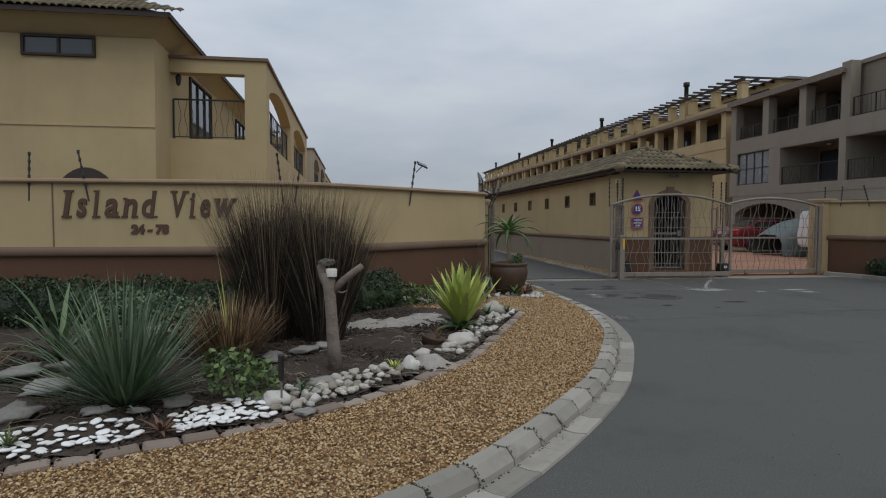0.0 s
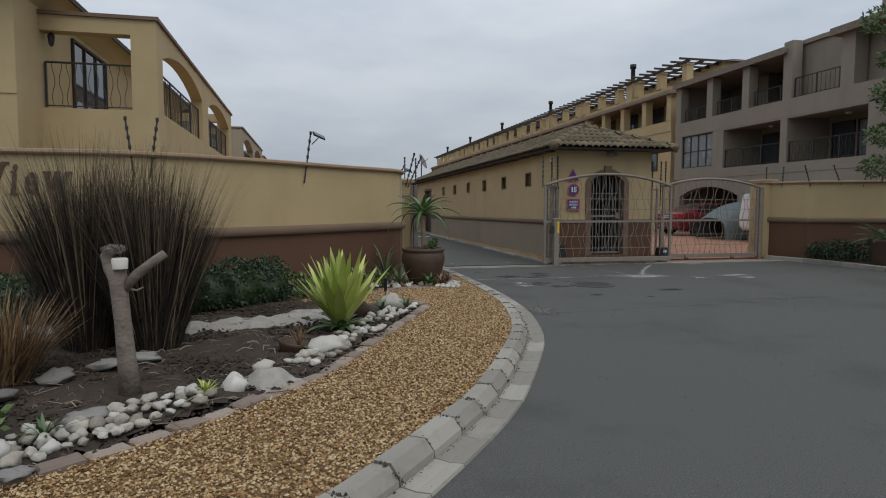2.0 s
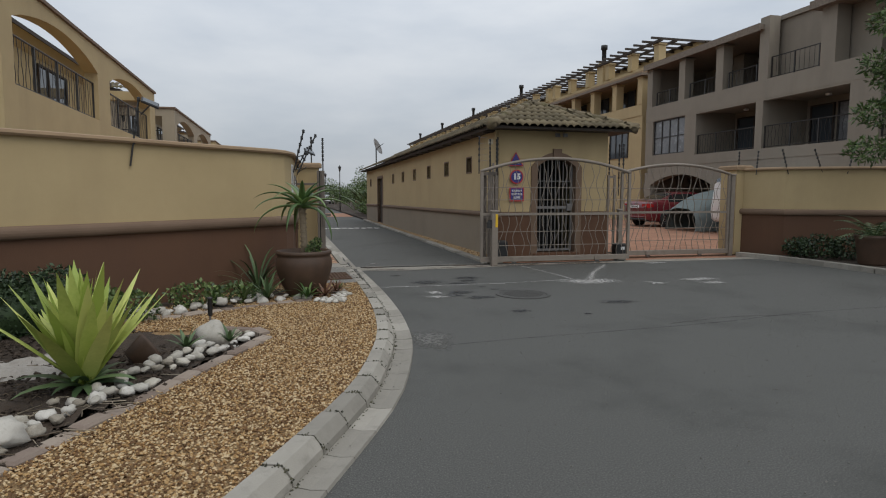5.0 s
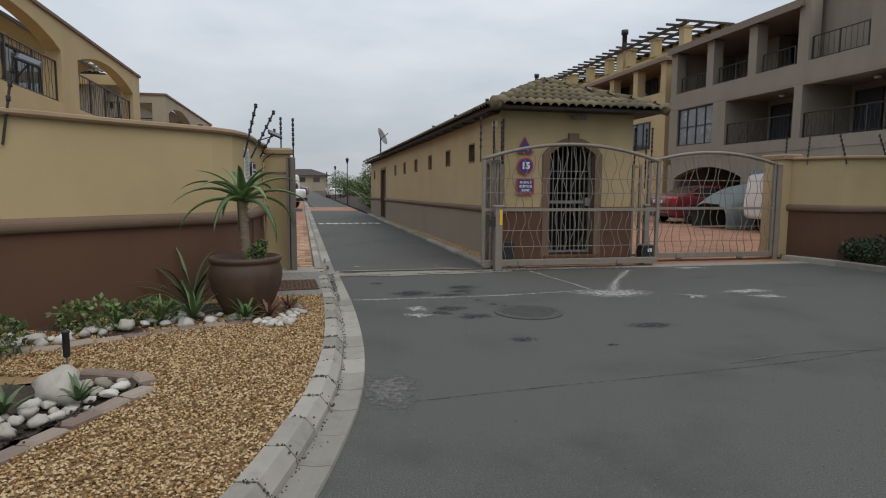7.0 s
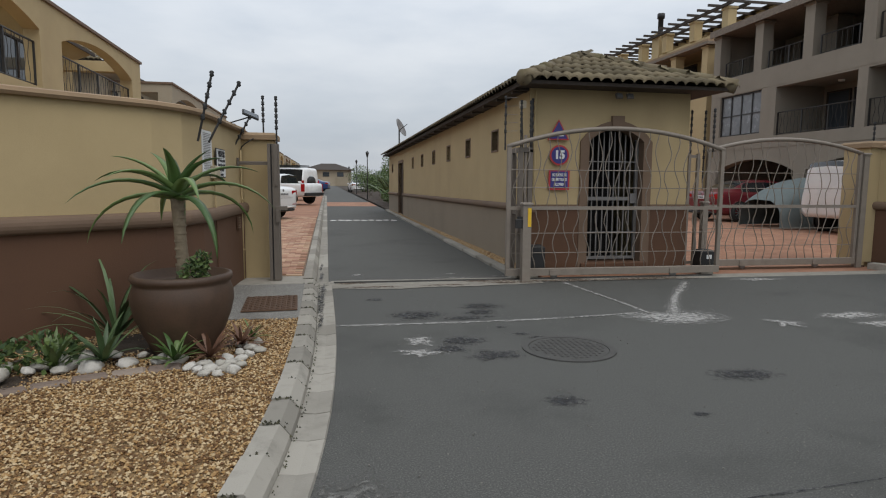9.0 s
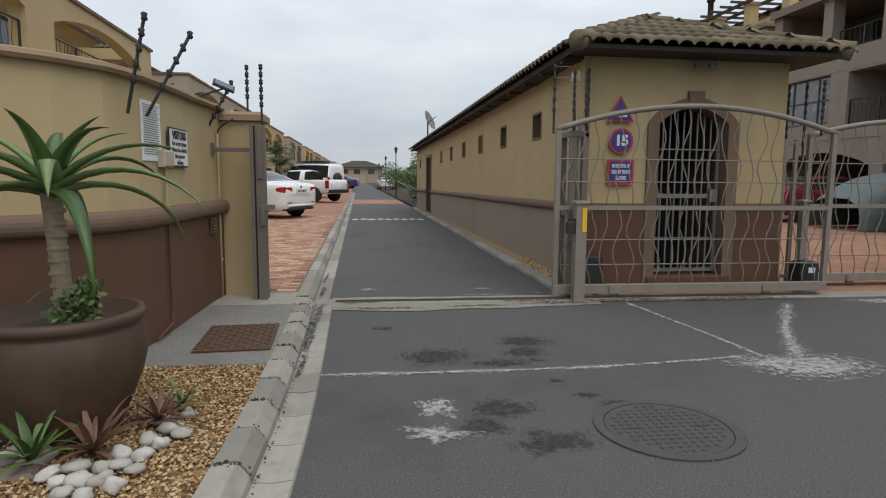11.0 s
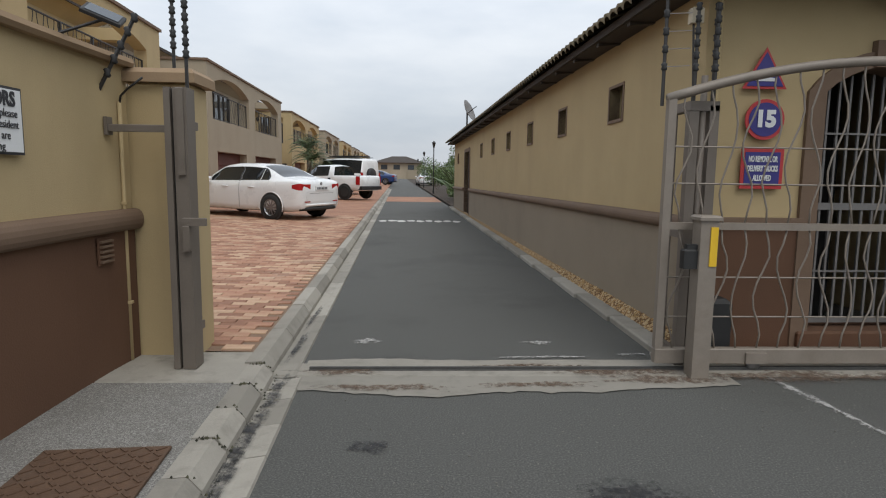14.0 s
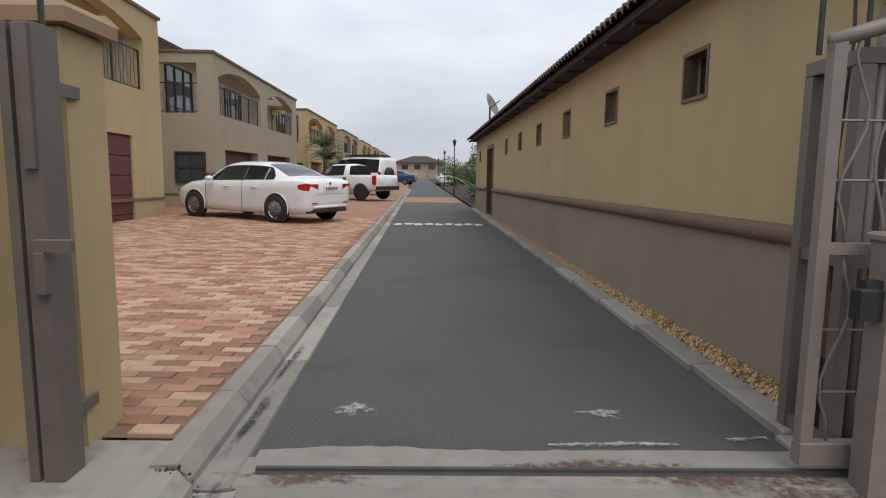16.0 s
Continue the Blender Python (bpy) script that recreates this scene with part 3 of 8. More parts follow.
path_line = spline([(-2.6, 6.9), (-1.4, 7.0), (-0.3, 7.05), (0.6, 7.3), (1.05, 7.65)], 0.05)
path = Shape()
PN = offset(path_line, 1.0) - path_line
for i, p in enumerate(path_line):
    end = min(1.0, 0.15 * i, 0.15 * (len(path_line) - 1 - i))
    for k in range(15):
        e = k / 7 - 1
        q = p + PN[i] * 0.36 * e
        rise_ = 0.035 * end - 0.06 * abs(e) ** 2.5 + 0.045 * noise.noise((q[0] * 5, q[1] * 5, 8.0)) + 0.02 * noise.noise((q[0] * 17, q[1] * 17, 3.0))
        path.v.append((q[0], q[1], soil_z(q[0], q[1]) + rise_))
for i in range(len(path_line) - 1):
    path.f += [(15 * i + k, 15 * i + k + 1, 15 * i + k + 16, 15 * i + k + 15) for k in range(14)]
solid("sand_path", path, SAND, "pale sandy strip in front of the hedge", "path", "structure", smooth=True)

slab = thing("footway_slab", "exposed-aggregate concrete slab with a smooth strip beside the gatepost", "slab", kind="structure")
part("slab_panel", Shape().slab(2.3, 3.238, 10.94, 12.70, -0.05, 0.095, 0.006), CONCRETE_SLAB, slab)
part("slab_panel", Shape().slab(2.3, 3.2, 12.71, 13.27, -0.05, 0.096, 0.006), CONCRETE, slab)

# ---- boundary wall ----
ZW = 1.92
boundary = thing("wall_boundary", "curved ochre boundary wall with brown plinth, moulding and coping", "wall", kind="structure")


def run_wall(line, prof, name, mat, parent, close=True, label=""):
    """A cross-section (offset towards the viewer, height) swept along a plan line."""
    s = Shape()
    n = offset(line, 1.0) - line
    k = len(prof)
    for p, m in zip(line, n):
        s.v += [(p[0] + m[0] * o, p[1] + m[1] * o, z) for o, z in prof]
    for i in range(len(line) - 1):
        s.f += [(i * k + j, (i + 1) * k + j, (i + 1) * k + (j + 1) % k, i * k + (j + 1) % k) for j in range(k)]
    s.f += [tuple(range(k)), tuple(range(len(s.v) - 1, len(s.v) - k - 1, -1))]
    return part(name, s, mat, parent, label, smooth=False)


run_wall(WALL_LINE, [(0, 1.0), (0, ZW - 0.06), (-0.22, ZW - 0.06), (-0.22, 1.0)], "wall_panel", OCHRE, boundary, label="ochre painted plaster")
run_wall(WALL_LINE, [(0.012, -0.05), (0.012, 0.93), (-0.232, 0.93), (-0.232, -0.05)], "plinth", BROWN, boundary, label="dark brown painted plinth")
band = [(0.012 + 0.062 * math.sin(math.pi * i / 8) ** 0.7, 0.895 + 0.065 * (1 - math.cos(math.pi * i / 8))) for i in range(9)]
run_wall(WALL_LINE, [(-0.22, 0.895)] + band + [(-0.22, 1.0)], "moulding", BROWN_MOULD, boundary, label="rounded brown moulding")
cope = [(0.045, ZW - 0.062), (0.06, ZW - 0.04), (0.05, ZW - 0.012), (0.01, ZW), (-0.23, ZW), (-0.27, ZW - 0.012), (-0.28, ZW - 0.04), (-0.26, ZW - 0.062)]
run_wall(WALL_LINE, cope, "coping", COPING, boundary, label="weathered rounded coping")
pillar = thing("gate_pillar", "ochre plastered gate pillar with a flat brown cap", "pillar", kind="structure")
part("shaft", Shape().slab(2.45, 2.805, 13.205, 13.48, -0.05, 1.775, 0.012), OCHRE, pillar)
part("cap", Shape().slab(2.405, 2.85, 13.16, 13.525, 1.775, 1.86, 0.03), COPING, pillar)
back_wall = thing("wall_pillar_return", "ochre wall running back from the gate pillar", "wall", kind="structure")
part("wall_panel", Shape().box(2.25, 2.45, 13.21, 13.95, 0.05, 1.75), OCHRE, back_wall)

# right-hand wall beyond the second gate
R_LINE = spline([(11.78, 14.1), (11.95, 13.7), (12.22, 13.12), (12.34, 13.0), (13.2, 12.6), (14.5, 12.0), (17, 10.8), (22, 8.5)], 0.3)
rwall = thing("wall_right", "angled ochre boundary wall with brown plinth beside the second gate", "wall", kind="structure")
run_wall(R_LINE, [(0, 0.98), (0, 1.84), (-0.22, 1.84), (-0.22, 0.98)], "wall_panel", OCHRE, rwall)
run_wall(R_LINE, [(0.012, -0.05), (0.012, 0.93), (-0.232, 0.93), (-0.232, -0.05)], "plinth", BROWN, rwall)
run_wall(R_LINE, [(-0.22, 0.895)] + band + [(-0.22, 1.0)], "moulding", BROWN_MOULD, rwall)
run_wall(R_LINE, [(o, z - ZW + 1.9) for o, z in cope], "coping", COPING, rwall)
R_KERB = spline([(11.75, 13.6), (12.0, 12.6), (12.1, 11.4), (12.15, 10.2), (12.6, 8.8), (14.5, 7.0), (19, 5.2)], 0.5)
rk = thing("kerb_right", "low pale kerb in front of the planting by the right wall", "kerb", kind="structure")
for i in range(len(R_KERB) - 1):
    a, b = R_KERB[i], R_KERB[i + 1]
    t = (b - a) / np.linalg.norm(b - a)
    n = np.array([-t[1], t[0]])
    s = Shape()
    q = [a - n * 0.18 + t * 0.004, b - n * 0.18 - t * 0.004, b - t * 0.004, a + t * 0.004]
    s.add([(x, y, z) for z in (-0.05, 0.09) for x, y in q], [(3, 2, 1, 0), (4, 5, 6, 7), (0, 1, 5, 4), (1, 2, 6, 5), (2, 3, 7, 6), (3, 0, 4, 7)])
    part("kerb_block", s, CONCRETE, rk)
solid("soil_bed_right", sheet([tuple(p) for p in R_KERB] + [(22, 8.4)] + [tuple(p) for p in R_LINE[::-1]], 0.07), SOIL, "narrow planted bed below the right wall", "flower bed", "structure")
rp = thing("gate_pillar_right", "ochre pillar with brown cap beside the second gate", "pillar", kind="structure")
part("shaft", Shape().box(11.72, 12.05, 13.8, 14.3, -0.05, 1.86), OCHRE, rp)
part("cap", Shape().slab(11.68, 12.1, 13.75, 14.35, 1.86, 1.96, 0.03), COPING, rp)

# ---- gatehouse and long building ----
TILT = pose(6.13, 13.55, 0, 0, 0, 1.6) @ pose(0, 0, 0, -0.45, 0, 0)
gh = thing("gatehouse", "long low ochre gatehouse with hipped clay tile roof", "building", TILT)
W, LEN, ZE = 2.4, 18.5, 2.57


def weld(s):
    """Joins corners that meet, so that a wall is one connected mesh."""
    seen, to, v = {}, [], []
    for q in s.v:
        k = tuple(round(c, 4) for c in q)
        if k not in seen:
            seen[k] = len(v)
            v.append(q)
        to.append(seen[k])
    s.v, s.f = v, [tuple(to[i] for i in q) for q in s.f]
    return s


def wall_with_holes(a0, a1, z0, z1, holes, c0, c1, axis):
    """A wall panel of boxes round rectangular holes (a0, a1, z0, z1)."""
    s = Shape()
    cuts = sorted({a0, a1, *[h[0] for h in holes], *[h[1] for h in holes]})
    for p, q in zip(cuts, cuts[1:]):
        spans = sorted((h[2], h[3]) for h in holes if h[0] <= p + 1e-6 and h[1] >= q - 1e-6)
        z = z0
        for lo, hi in spans + [(z1, z1)]:
            if lo > z + 1e-6:
                s.box(*((c0, c1, p, q) if axis == "y" else (p, q, c0, c1)), z, lo)
            z = hi
    return weld(s)


WIN = [(1.50 + 1.89 * i, 1.85 + 1.89 * i, 1.815, 2.12) for i in range(6)] + [(16.9, 17.25, 1.815, 2.12)]
DOORH = (13.6, 14.9, -0.05, 2.1)
part("side_wall", wall_with_holes(0, LEN, 0.98, ZE + 0.1, WIN + [DOORH], 0.0, 0.2, "y"), OCHRE, gh, "ochre plastered long wall")
part("side_plinth", wall_with_holes(0, LEN, -0.05, 0.92, [DOORH], -0.012, 0.21, "y"), TAUPE_BAND, gh, "taupe painted lower wall")
roll = [(0.1, 0.88)] + [(-0.012 - 0.055 * math.sin(math.pi * i / 8) ** 0.7, 0.88 + 0.052 * (1 - math.cos(math.pi * i / 8))) for i in range(9)] + [(0.1, 0.984)]
for a, b in ((-0.05, DOORH[0] - 0.1), (DOORH[1] + 0.1, LEN)):
    part("side_moulding", Shape().prism(roll, a, b, "y"), BROWN_MOULD, gh, "rounded brown moulding")
part("front_wall", Shape().box(0.2, 0.76, 0, 0.2, 0.98, ZE + 0.1).box(1.80, W, 0, 0.2, 0.98, ZE + 0.1).prism(arch_poly(0.76, 1.80, 1.86, 2.10, ZE + 0.1), 0, 0.2, "y"), OCHRE, gh, "ochre plastered front wall")
part("front_plinth", Shape().box(-0.014, 0.76, -0.016, 0.2, -0.05, 0.94), BROWN, gh, "dark brown plinth")
part("front_plinth", Shape().box(1.80, W + 0.012, -0.016, 0.2, -0.05, 0.94), BROWN, gh, "dark brown plinth")
for a, b in ((-0.05, 0.76), (1.80, W + 0.04)):
    part("front_moulding", Shape().box(a, b, -0.05, 0.1, 0.94, 0.985), BROWN_MOULD, gh)
part("rear_side_wall", Shape().box(W - 0.2, W, 0.2, LEN, -0.05, ZE + 0.1), OCHRE, gh)
part("end_wall", Shape().box(0.2, W - 0.2, LEN - 0.2, LEN, -0.05, ZE + 0.1), OCHRE, gh)
# Ceiling coloured near-black so the room's shade is in the paint.
part("inner_ceiling", Shape().box(0.2, W - 0.2, 0.2, LEN - 0.2, ZE, ZE + 0.05), ROOM_SHADE, gh)
part("inner_floor", Shape().box(0.2, W - 0.2, 0.2, LEN - 0.2, -0.04, 0.06), CONCRETE_SLAB, gh)
part("inner_partition", Shape().box(0.2, W - 0.2, 2.2, 2.3, 0.06, ZE), GREY_WALL, gh)
for a0, a1, z0, z1 in WIN:
    # Solid pane in the interior shade colour, so the opening reads dark.
    w = part("window", Shape().box(0.12, 0.14, a0, a1, z0, z1), ROOM_SHADE, gh, "dark window opening")
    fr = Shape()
    t = 0.028
    fr.box(-0.008, 0.10, a0 - t, a0, z0 - t, z1 + t).box(-0.008, 0.10, a1, a1 + t, z0 - t, z1 + t).box(-0.008, 0.10, a0, a1, z1, z1 + t).box(-0.016, 0.10, a0, a1, z0 - t, z0)
    part("frame", fr, BROWN_MOULD, w)
dr = part("side_door", Shape().box(0.1, 0.14, 13.6, 14.9, 0.0, 2.05), TIMBER_DARK, gh, "dark recessed side door")
part("frame", Shape().box(-0.02, 0.12, 13.5, 13.6, 0, 2.15).box(-0.02, 0.12, 14.9, 15.0, 0, 2.15).box(-0.02, 0.12, 13.6, 14.9, 2.08, 2.18), BROWN_MOULD, dr)
# arched doorway
sur = Shape()
sur.box(0.74, 0.87, -0.03, 0.19, 0.02, 1.86).box(1.69, 1.82, -0.03, 0.19, 0.02, 1.86)
n = 14
outer = [(0.74 + 1.08 * i / n, 1.86 + 0.285 * math.sin(math.pi * i / n) ** 0.75) for i in range(n + 1)]
inner = [(0.87 + 0.82 * i / n, 1.86 + 0.175 * math.sin(math.pi * i / n) ** 0.8) for i in range(n + 1)]
sur.prism(outer + inner[::-1], -0.03, 0.19, "y")
sur.box(1.19, 1.37, -0.055, 0.0, 2.03, 2.21)
part("door_surround", sur, BROWN_MOULD, gh, "brown moulded arch with keystone")
part("door_step", Shape().slab(0.78, 1.78, -0.06, 0.25, -0.05, 0.17, 0.015), BROWN, gh)
gate_in = part("door_gate", Shape().box(0.88, 0.92, 0.1, 0.14, 0.2, 1.9).box(1.64, 1.68, 0.1, 0.14, 0.2, 1.9).box(0.92, 1.64, 0.1, 0.13, 0.2, 0.24).box(0.92, 1.64, 0.1, 0.13, 1.04, 1.09), GREY_METAL, gh, "grey steel security gate")
for i in range(8):
    x = 0.99 + i * 0.082
    top = 1.84 + 0.17 * math.sin(math.pi * (x - 0.87) / 0.82) ** 0.8
    part("bar", Shape().box(x - 0.008, x + 0.008, 0.112, 0.128, 0.24, top), GREY_METAL, gate_in)
for z in (0.58, 1.58):
    part("cross_bar", Shape().box(0.92, 1.64, 0.104, 0.112, z, z + 0.014), GREY_METAL, gate_in)
part("lock", Shape().box(1.56, 1.66, 0.07, 0.1, 1.0, 1.14), GREY_METAL, gate_in)
# Added near-black sheet, painting the shade of the room behind the bars.
part("doorway_shade", Shape().box(0.86, 1.7, 0.9, 0.94, 0.06, 2.2), ROOM_SHADE, gh)

# roof: hipped, with separate tiles near the front
roof = part("roof", Shape().add([(-0.22, -0.42, ZE - 0.02), (W + 0.35, -0.42, ZE - 0.02), (W + 0.35, LEN + 0.4, ZE - 0.02), (-0.22, LEN + 0.4, ZE - 0.02), (1.21, 1.12, ZE + 0.62), (1.21, LEN - 1.1, ZE + 0.62)],
            [(0, 1, 4), (1, 2, 5, 4), (2, 3, 5), (3, 0, 4, 5), (3, 2, 1, 0)]), TIMBER_DARK, gh, "dark timber roof deck and soffit")
part("fascia", Shape().box(-0.24, -0.22, -0.42, LEN + 0.4, ZE - 0.045, ZE + 0.02).box(-0.24, W + 0.37, -0.44, -0.42, ZE - 0.035, ZE + 0.01), TIMBER_DARK, gh)
part("wall_plate", Shape().box(-0.22, -0.002, 0.02, LEN, ZE - 0.05, ZE - 0.022), TIMBER_DARK, gh)

for k in range(24):
    y = 0.1 + 0.76 * k
    part("rafter_end", Shape().add([(-0.215, y, ZE - 0.085), (0.0, y, ZE - 0.06), (0.0, y + 0.06, ZE - 0.06), (-0.215, y + 0.06, ZE - 0.085), (-0.215, y, ZE - 0.022), (0.0, y, ZE - 0.022), (0.0, y + 0.06, ZE - 0.022), (-0.215, y + 0.06, ZE - 0.022)],
                                   [(3, 2, 1, 0), (4, 5, 6, 7), (0, 1, 5, 4), (1, 2, 6, 5), (2, 3, 7, 6), (3, 0, 4, 7)]), TIMBER_DARK, gh)


def tile_shape(w, l):
    """A double-roman roof tile lying along +y (upslope), x across."""
    s = Shape()
    prof = [(0, 0.012), (0.10, 0.05), (0.22, 0.06), (0.34, 0.05), (0.44, 0.012), (0.56, 0.05), (0.72, 0.06), (0.86, 0.05), (1.0, 0.012)]
    k = len(prof)
    for y, z in ((0, 0.022), (l * 1.08, 0.0)):
        s.v += [(x * w, y, h + z) for x, h in prof]
    s.v += [(x * w, 0, h - 0.005) for x, h in prof]
    s.f = [(i, i + 1, k + i + 1, k + i) for i in range(k - 1)] + [(2 * k + i, 2 * k + i + 1, i + 1, i) for i in range(k - 1)]
    return s


TW, TL = 0.30, 0.30
tile_mesh = tile_shape(TW, TL).mesh("roof_tile", TILE, True)


def tile_face(eave0, eave1, apex0, apex1, near, parent, far_name="roof_tiles"):
    """Tiles over a slope given by its eave line and its upper line. near: how many tiles become objects of their own."""
    e0, e1, a0, a1 = [Vector(p) for p in (eave0, eave1, apex0, apex1)]
    u = (e1 - e0).normalized()
    nrm = u.cross((a0 + a1) / 2 - e0).normalized()
    if nrm.z < 0:
        nrm = -nrm
    v = nrm.cross(u)
    h = (a0 - e0).dot(v)
    rows = int(h / TL) + 1
    far = Shape()
    base = tile_shape(TW, TL)
    made = 0
    for r in range(rows):
        t = min(1.0, (r * TL + 0.1) / h)
        l0, l1 = (e0.lerp(a0, t) - e0).dot(u), (e0 + (e1 - e0) + (a1 - e1) * t - e0).dot(u)
        c = l0 - TW * 0.3
        while c < l1 - TW * 0.5:
            m = Matrix.Translation(e0 + u * c + v * (r * TL - 0.05) + nrm * 0.02) @ Matrix((u, v, nrm)).transposed().to_4x4()
            if made < near and c - l0 < 7:
                o = part("roof_tile", tile_mesh, TILE, parent)
                o.matrix_basis = m @ pose(0, 0, random.uniform(0, 0.006), 0, 0, random.uniform(-1, 1))
                made += 1
            else:
                far.add([m @ Vector(p) for p in base.v], base.f)
            c += TW
    if far.f:
        tagged(part(far_name, far, TILE_STUFF, parent, smooth=True), kind="stuff")


LOW, TOP = ZE, ZE + 0.64
tile_face((-0.25, -0.45, LOW), (W + 0.38, -0.45, LOW), (1.21, 1.12, TOP), (1.21, 1.12, TOP), 90, roof)
tile_face((-0.25, LEN + 0.4, LOW), (-0.25, -0.45, LOW), (1.21, LEN - 1.1, TOP), (1.21, 1.12, TOP), 0, roof)
tile_face((W + 0.38, -0.45, LOW), (W + 0.38, LEN + 0.4, LOW), (1.21, 1.12, TOP), (1.21, LEN - 1.1, TOP), 0, roof)


def ridge_run(p0, p1, parent, step=0.33):
    p0, p1 = Vector(p0), Vector(p1)
    d = (p1 - p0)
    k = max(1, round(d.length / step))
    d.normalize()
    for i in range(k):
        a = p0 + d * step * i
        s = Shape().tube([a, a + d * step * 1.08], [0.105, 0.085], 10)
        part("ridge_tile", s, TILE, parent, smooth=True)


ridge_run((-0.25, -0.45, LOW + 0.03), (1.21, 1.12, TOP + 0.03), roof)
ridge_run((W + 0.38, -0.45, LOW + 0.03), (1.21, 1.12, TOP + 0.03), roof)
ridge_run((1.21, 1.12, TOP + 0.03), (1.21, LEN - 1.1, TOP + 0.03), roof, 0.4)

# ---- town houses on the left ----


def hip_roof(parent, x0, x1, y0, y1, ze, rise, label=""):
    s = Shape()
    w = min(x1 - x0, y1 - y0) / 2
    if x1 - x0 < y1 - y0:
        a, b = ((x0 + x1) / 2, y0 + w, ze + rise), ((x0 + x1) / 2, y1 - w, ze + rise)
        f = [(0, 1, 4), (1, 2, 5, 4), (2, 3, 5), (3, 0, 4, 5), (3, 2, 1, 0)]
    else:
        a, b = (x0 + w, (y0 + y1) / 2, ze + rise), (x1 - w, (y0 + y1) / 2, ze + rise)
        f = [(0, 1, 5, 4), (1, 2, 5), (2, 3, 4, 5), (3, 0, 4), (3, 2, 1, 0)]
    s.add([(x0, y0, ze), (x1, y0, ze), (x1, y1, ze), (x0, y1, ze), a, b], f)
    return part("roof", s, TIMBER_DARK, parent, label)


def corrugate(parent, x0, x1, y0, ze, slope, depth):
    """Rows of tiles on the visible lower part of a slope whose eave runs along x at y0, rising towards +y."""
    s, base = Shape(), tile_shape(TW, TL)
    ang = math.atan(slope)
    for r in range(int(depth / TL)):
        c = x0 + r * TL * math.cos(ang)
        while c < x1 - r * TL * math.cos(ang):
            m = Matrix.Translation((c, y0 + r * TL * math.cos(ang), ze + r * TL * math.sin(ang))) @ pose(0, 0, 0, math.degrees(ang), 0, 0)
            s.add([m @ Vector(p) for p in base.v], base.f)
            c += TW
    return tagged(part("roof_tiles", s, TILE_STUFF, parent, smooth=True), kind="stuff")


def window_unit(parent, p0, u, v, w, h, panes=2, rows=1, frame_mat=TIMBER_DARK, glass=GLASS, depth=0.05):
    """A framed window lying in the plane of u (across) and v (up) at p0; the outside is u x v... the frame stands proud."""
    p0, u, v = Vector(p0), Vector(u), Vector(v)
    nrm = u.cross(v)
    m = Matrix((u, v, nrm)).transposed().to_4x4()
    m.translation = p0
    t = 0.05
    wd = part("window", Shape().box(0, t, 0, h, -0.02, depth).box(w - t, w, 0, h, -0.02, depth).box(t, w - t, 0, t, -0.02, depth).box(t, w - t, h - t, h, -0.02, depth).turned(m), frame_mat, parent)
    for i in range(1, panes):
        x = w * i / panes
        part("mullion", Shape().box(x - 0.025, x + 0.025, t, h - t, -0.02, depth * 0.8).turned(m), frame_mat, wd)
    for j in range(1, rows):
        y = h * j / rows
        part("transom", Shape().box(t, w - t, y - 0.02, y + 0.02, -0.02, depth * 0.7).turned(m), frame_mat, wd)
    for i in range(panes):
        part("pane", Shape().box(w * i / panes, w * (i + 1) / panes, 0, h, -0.015, 0.005).turned(m), glass, wd)
    return wd


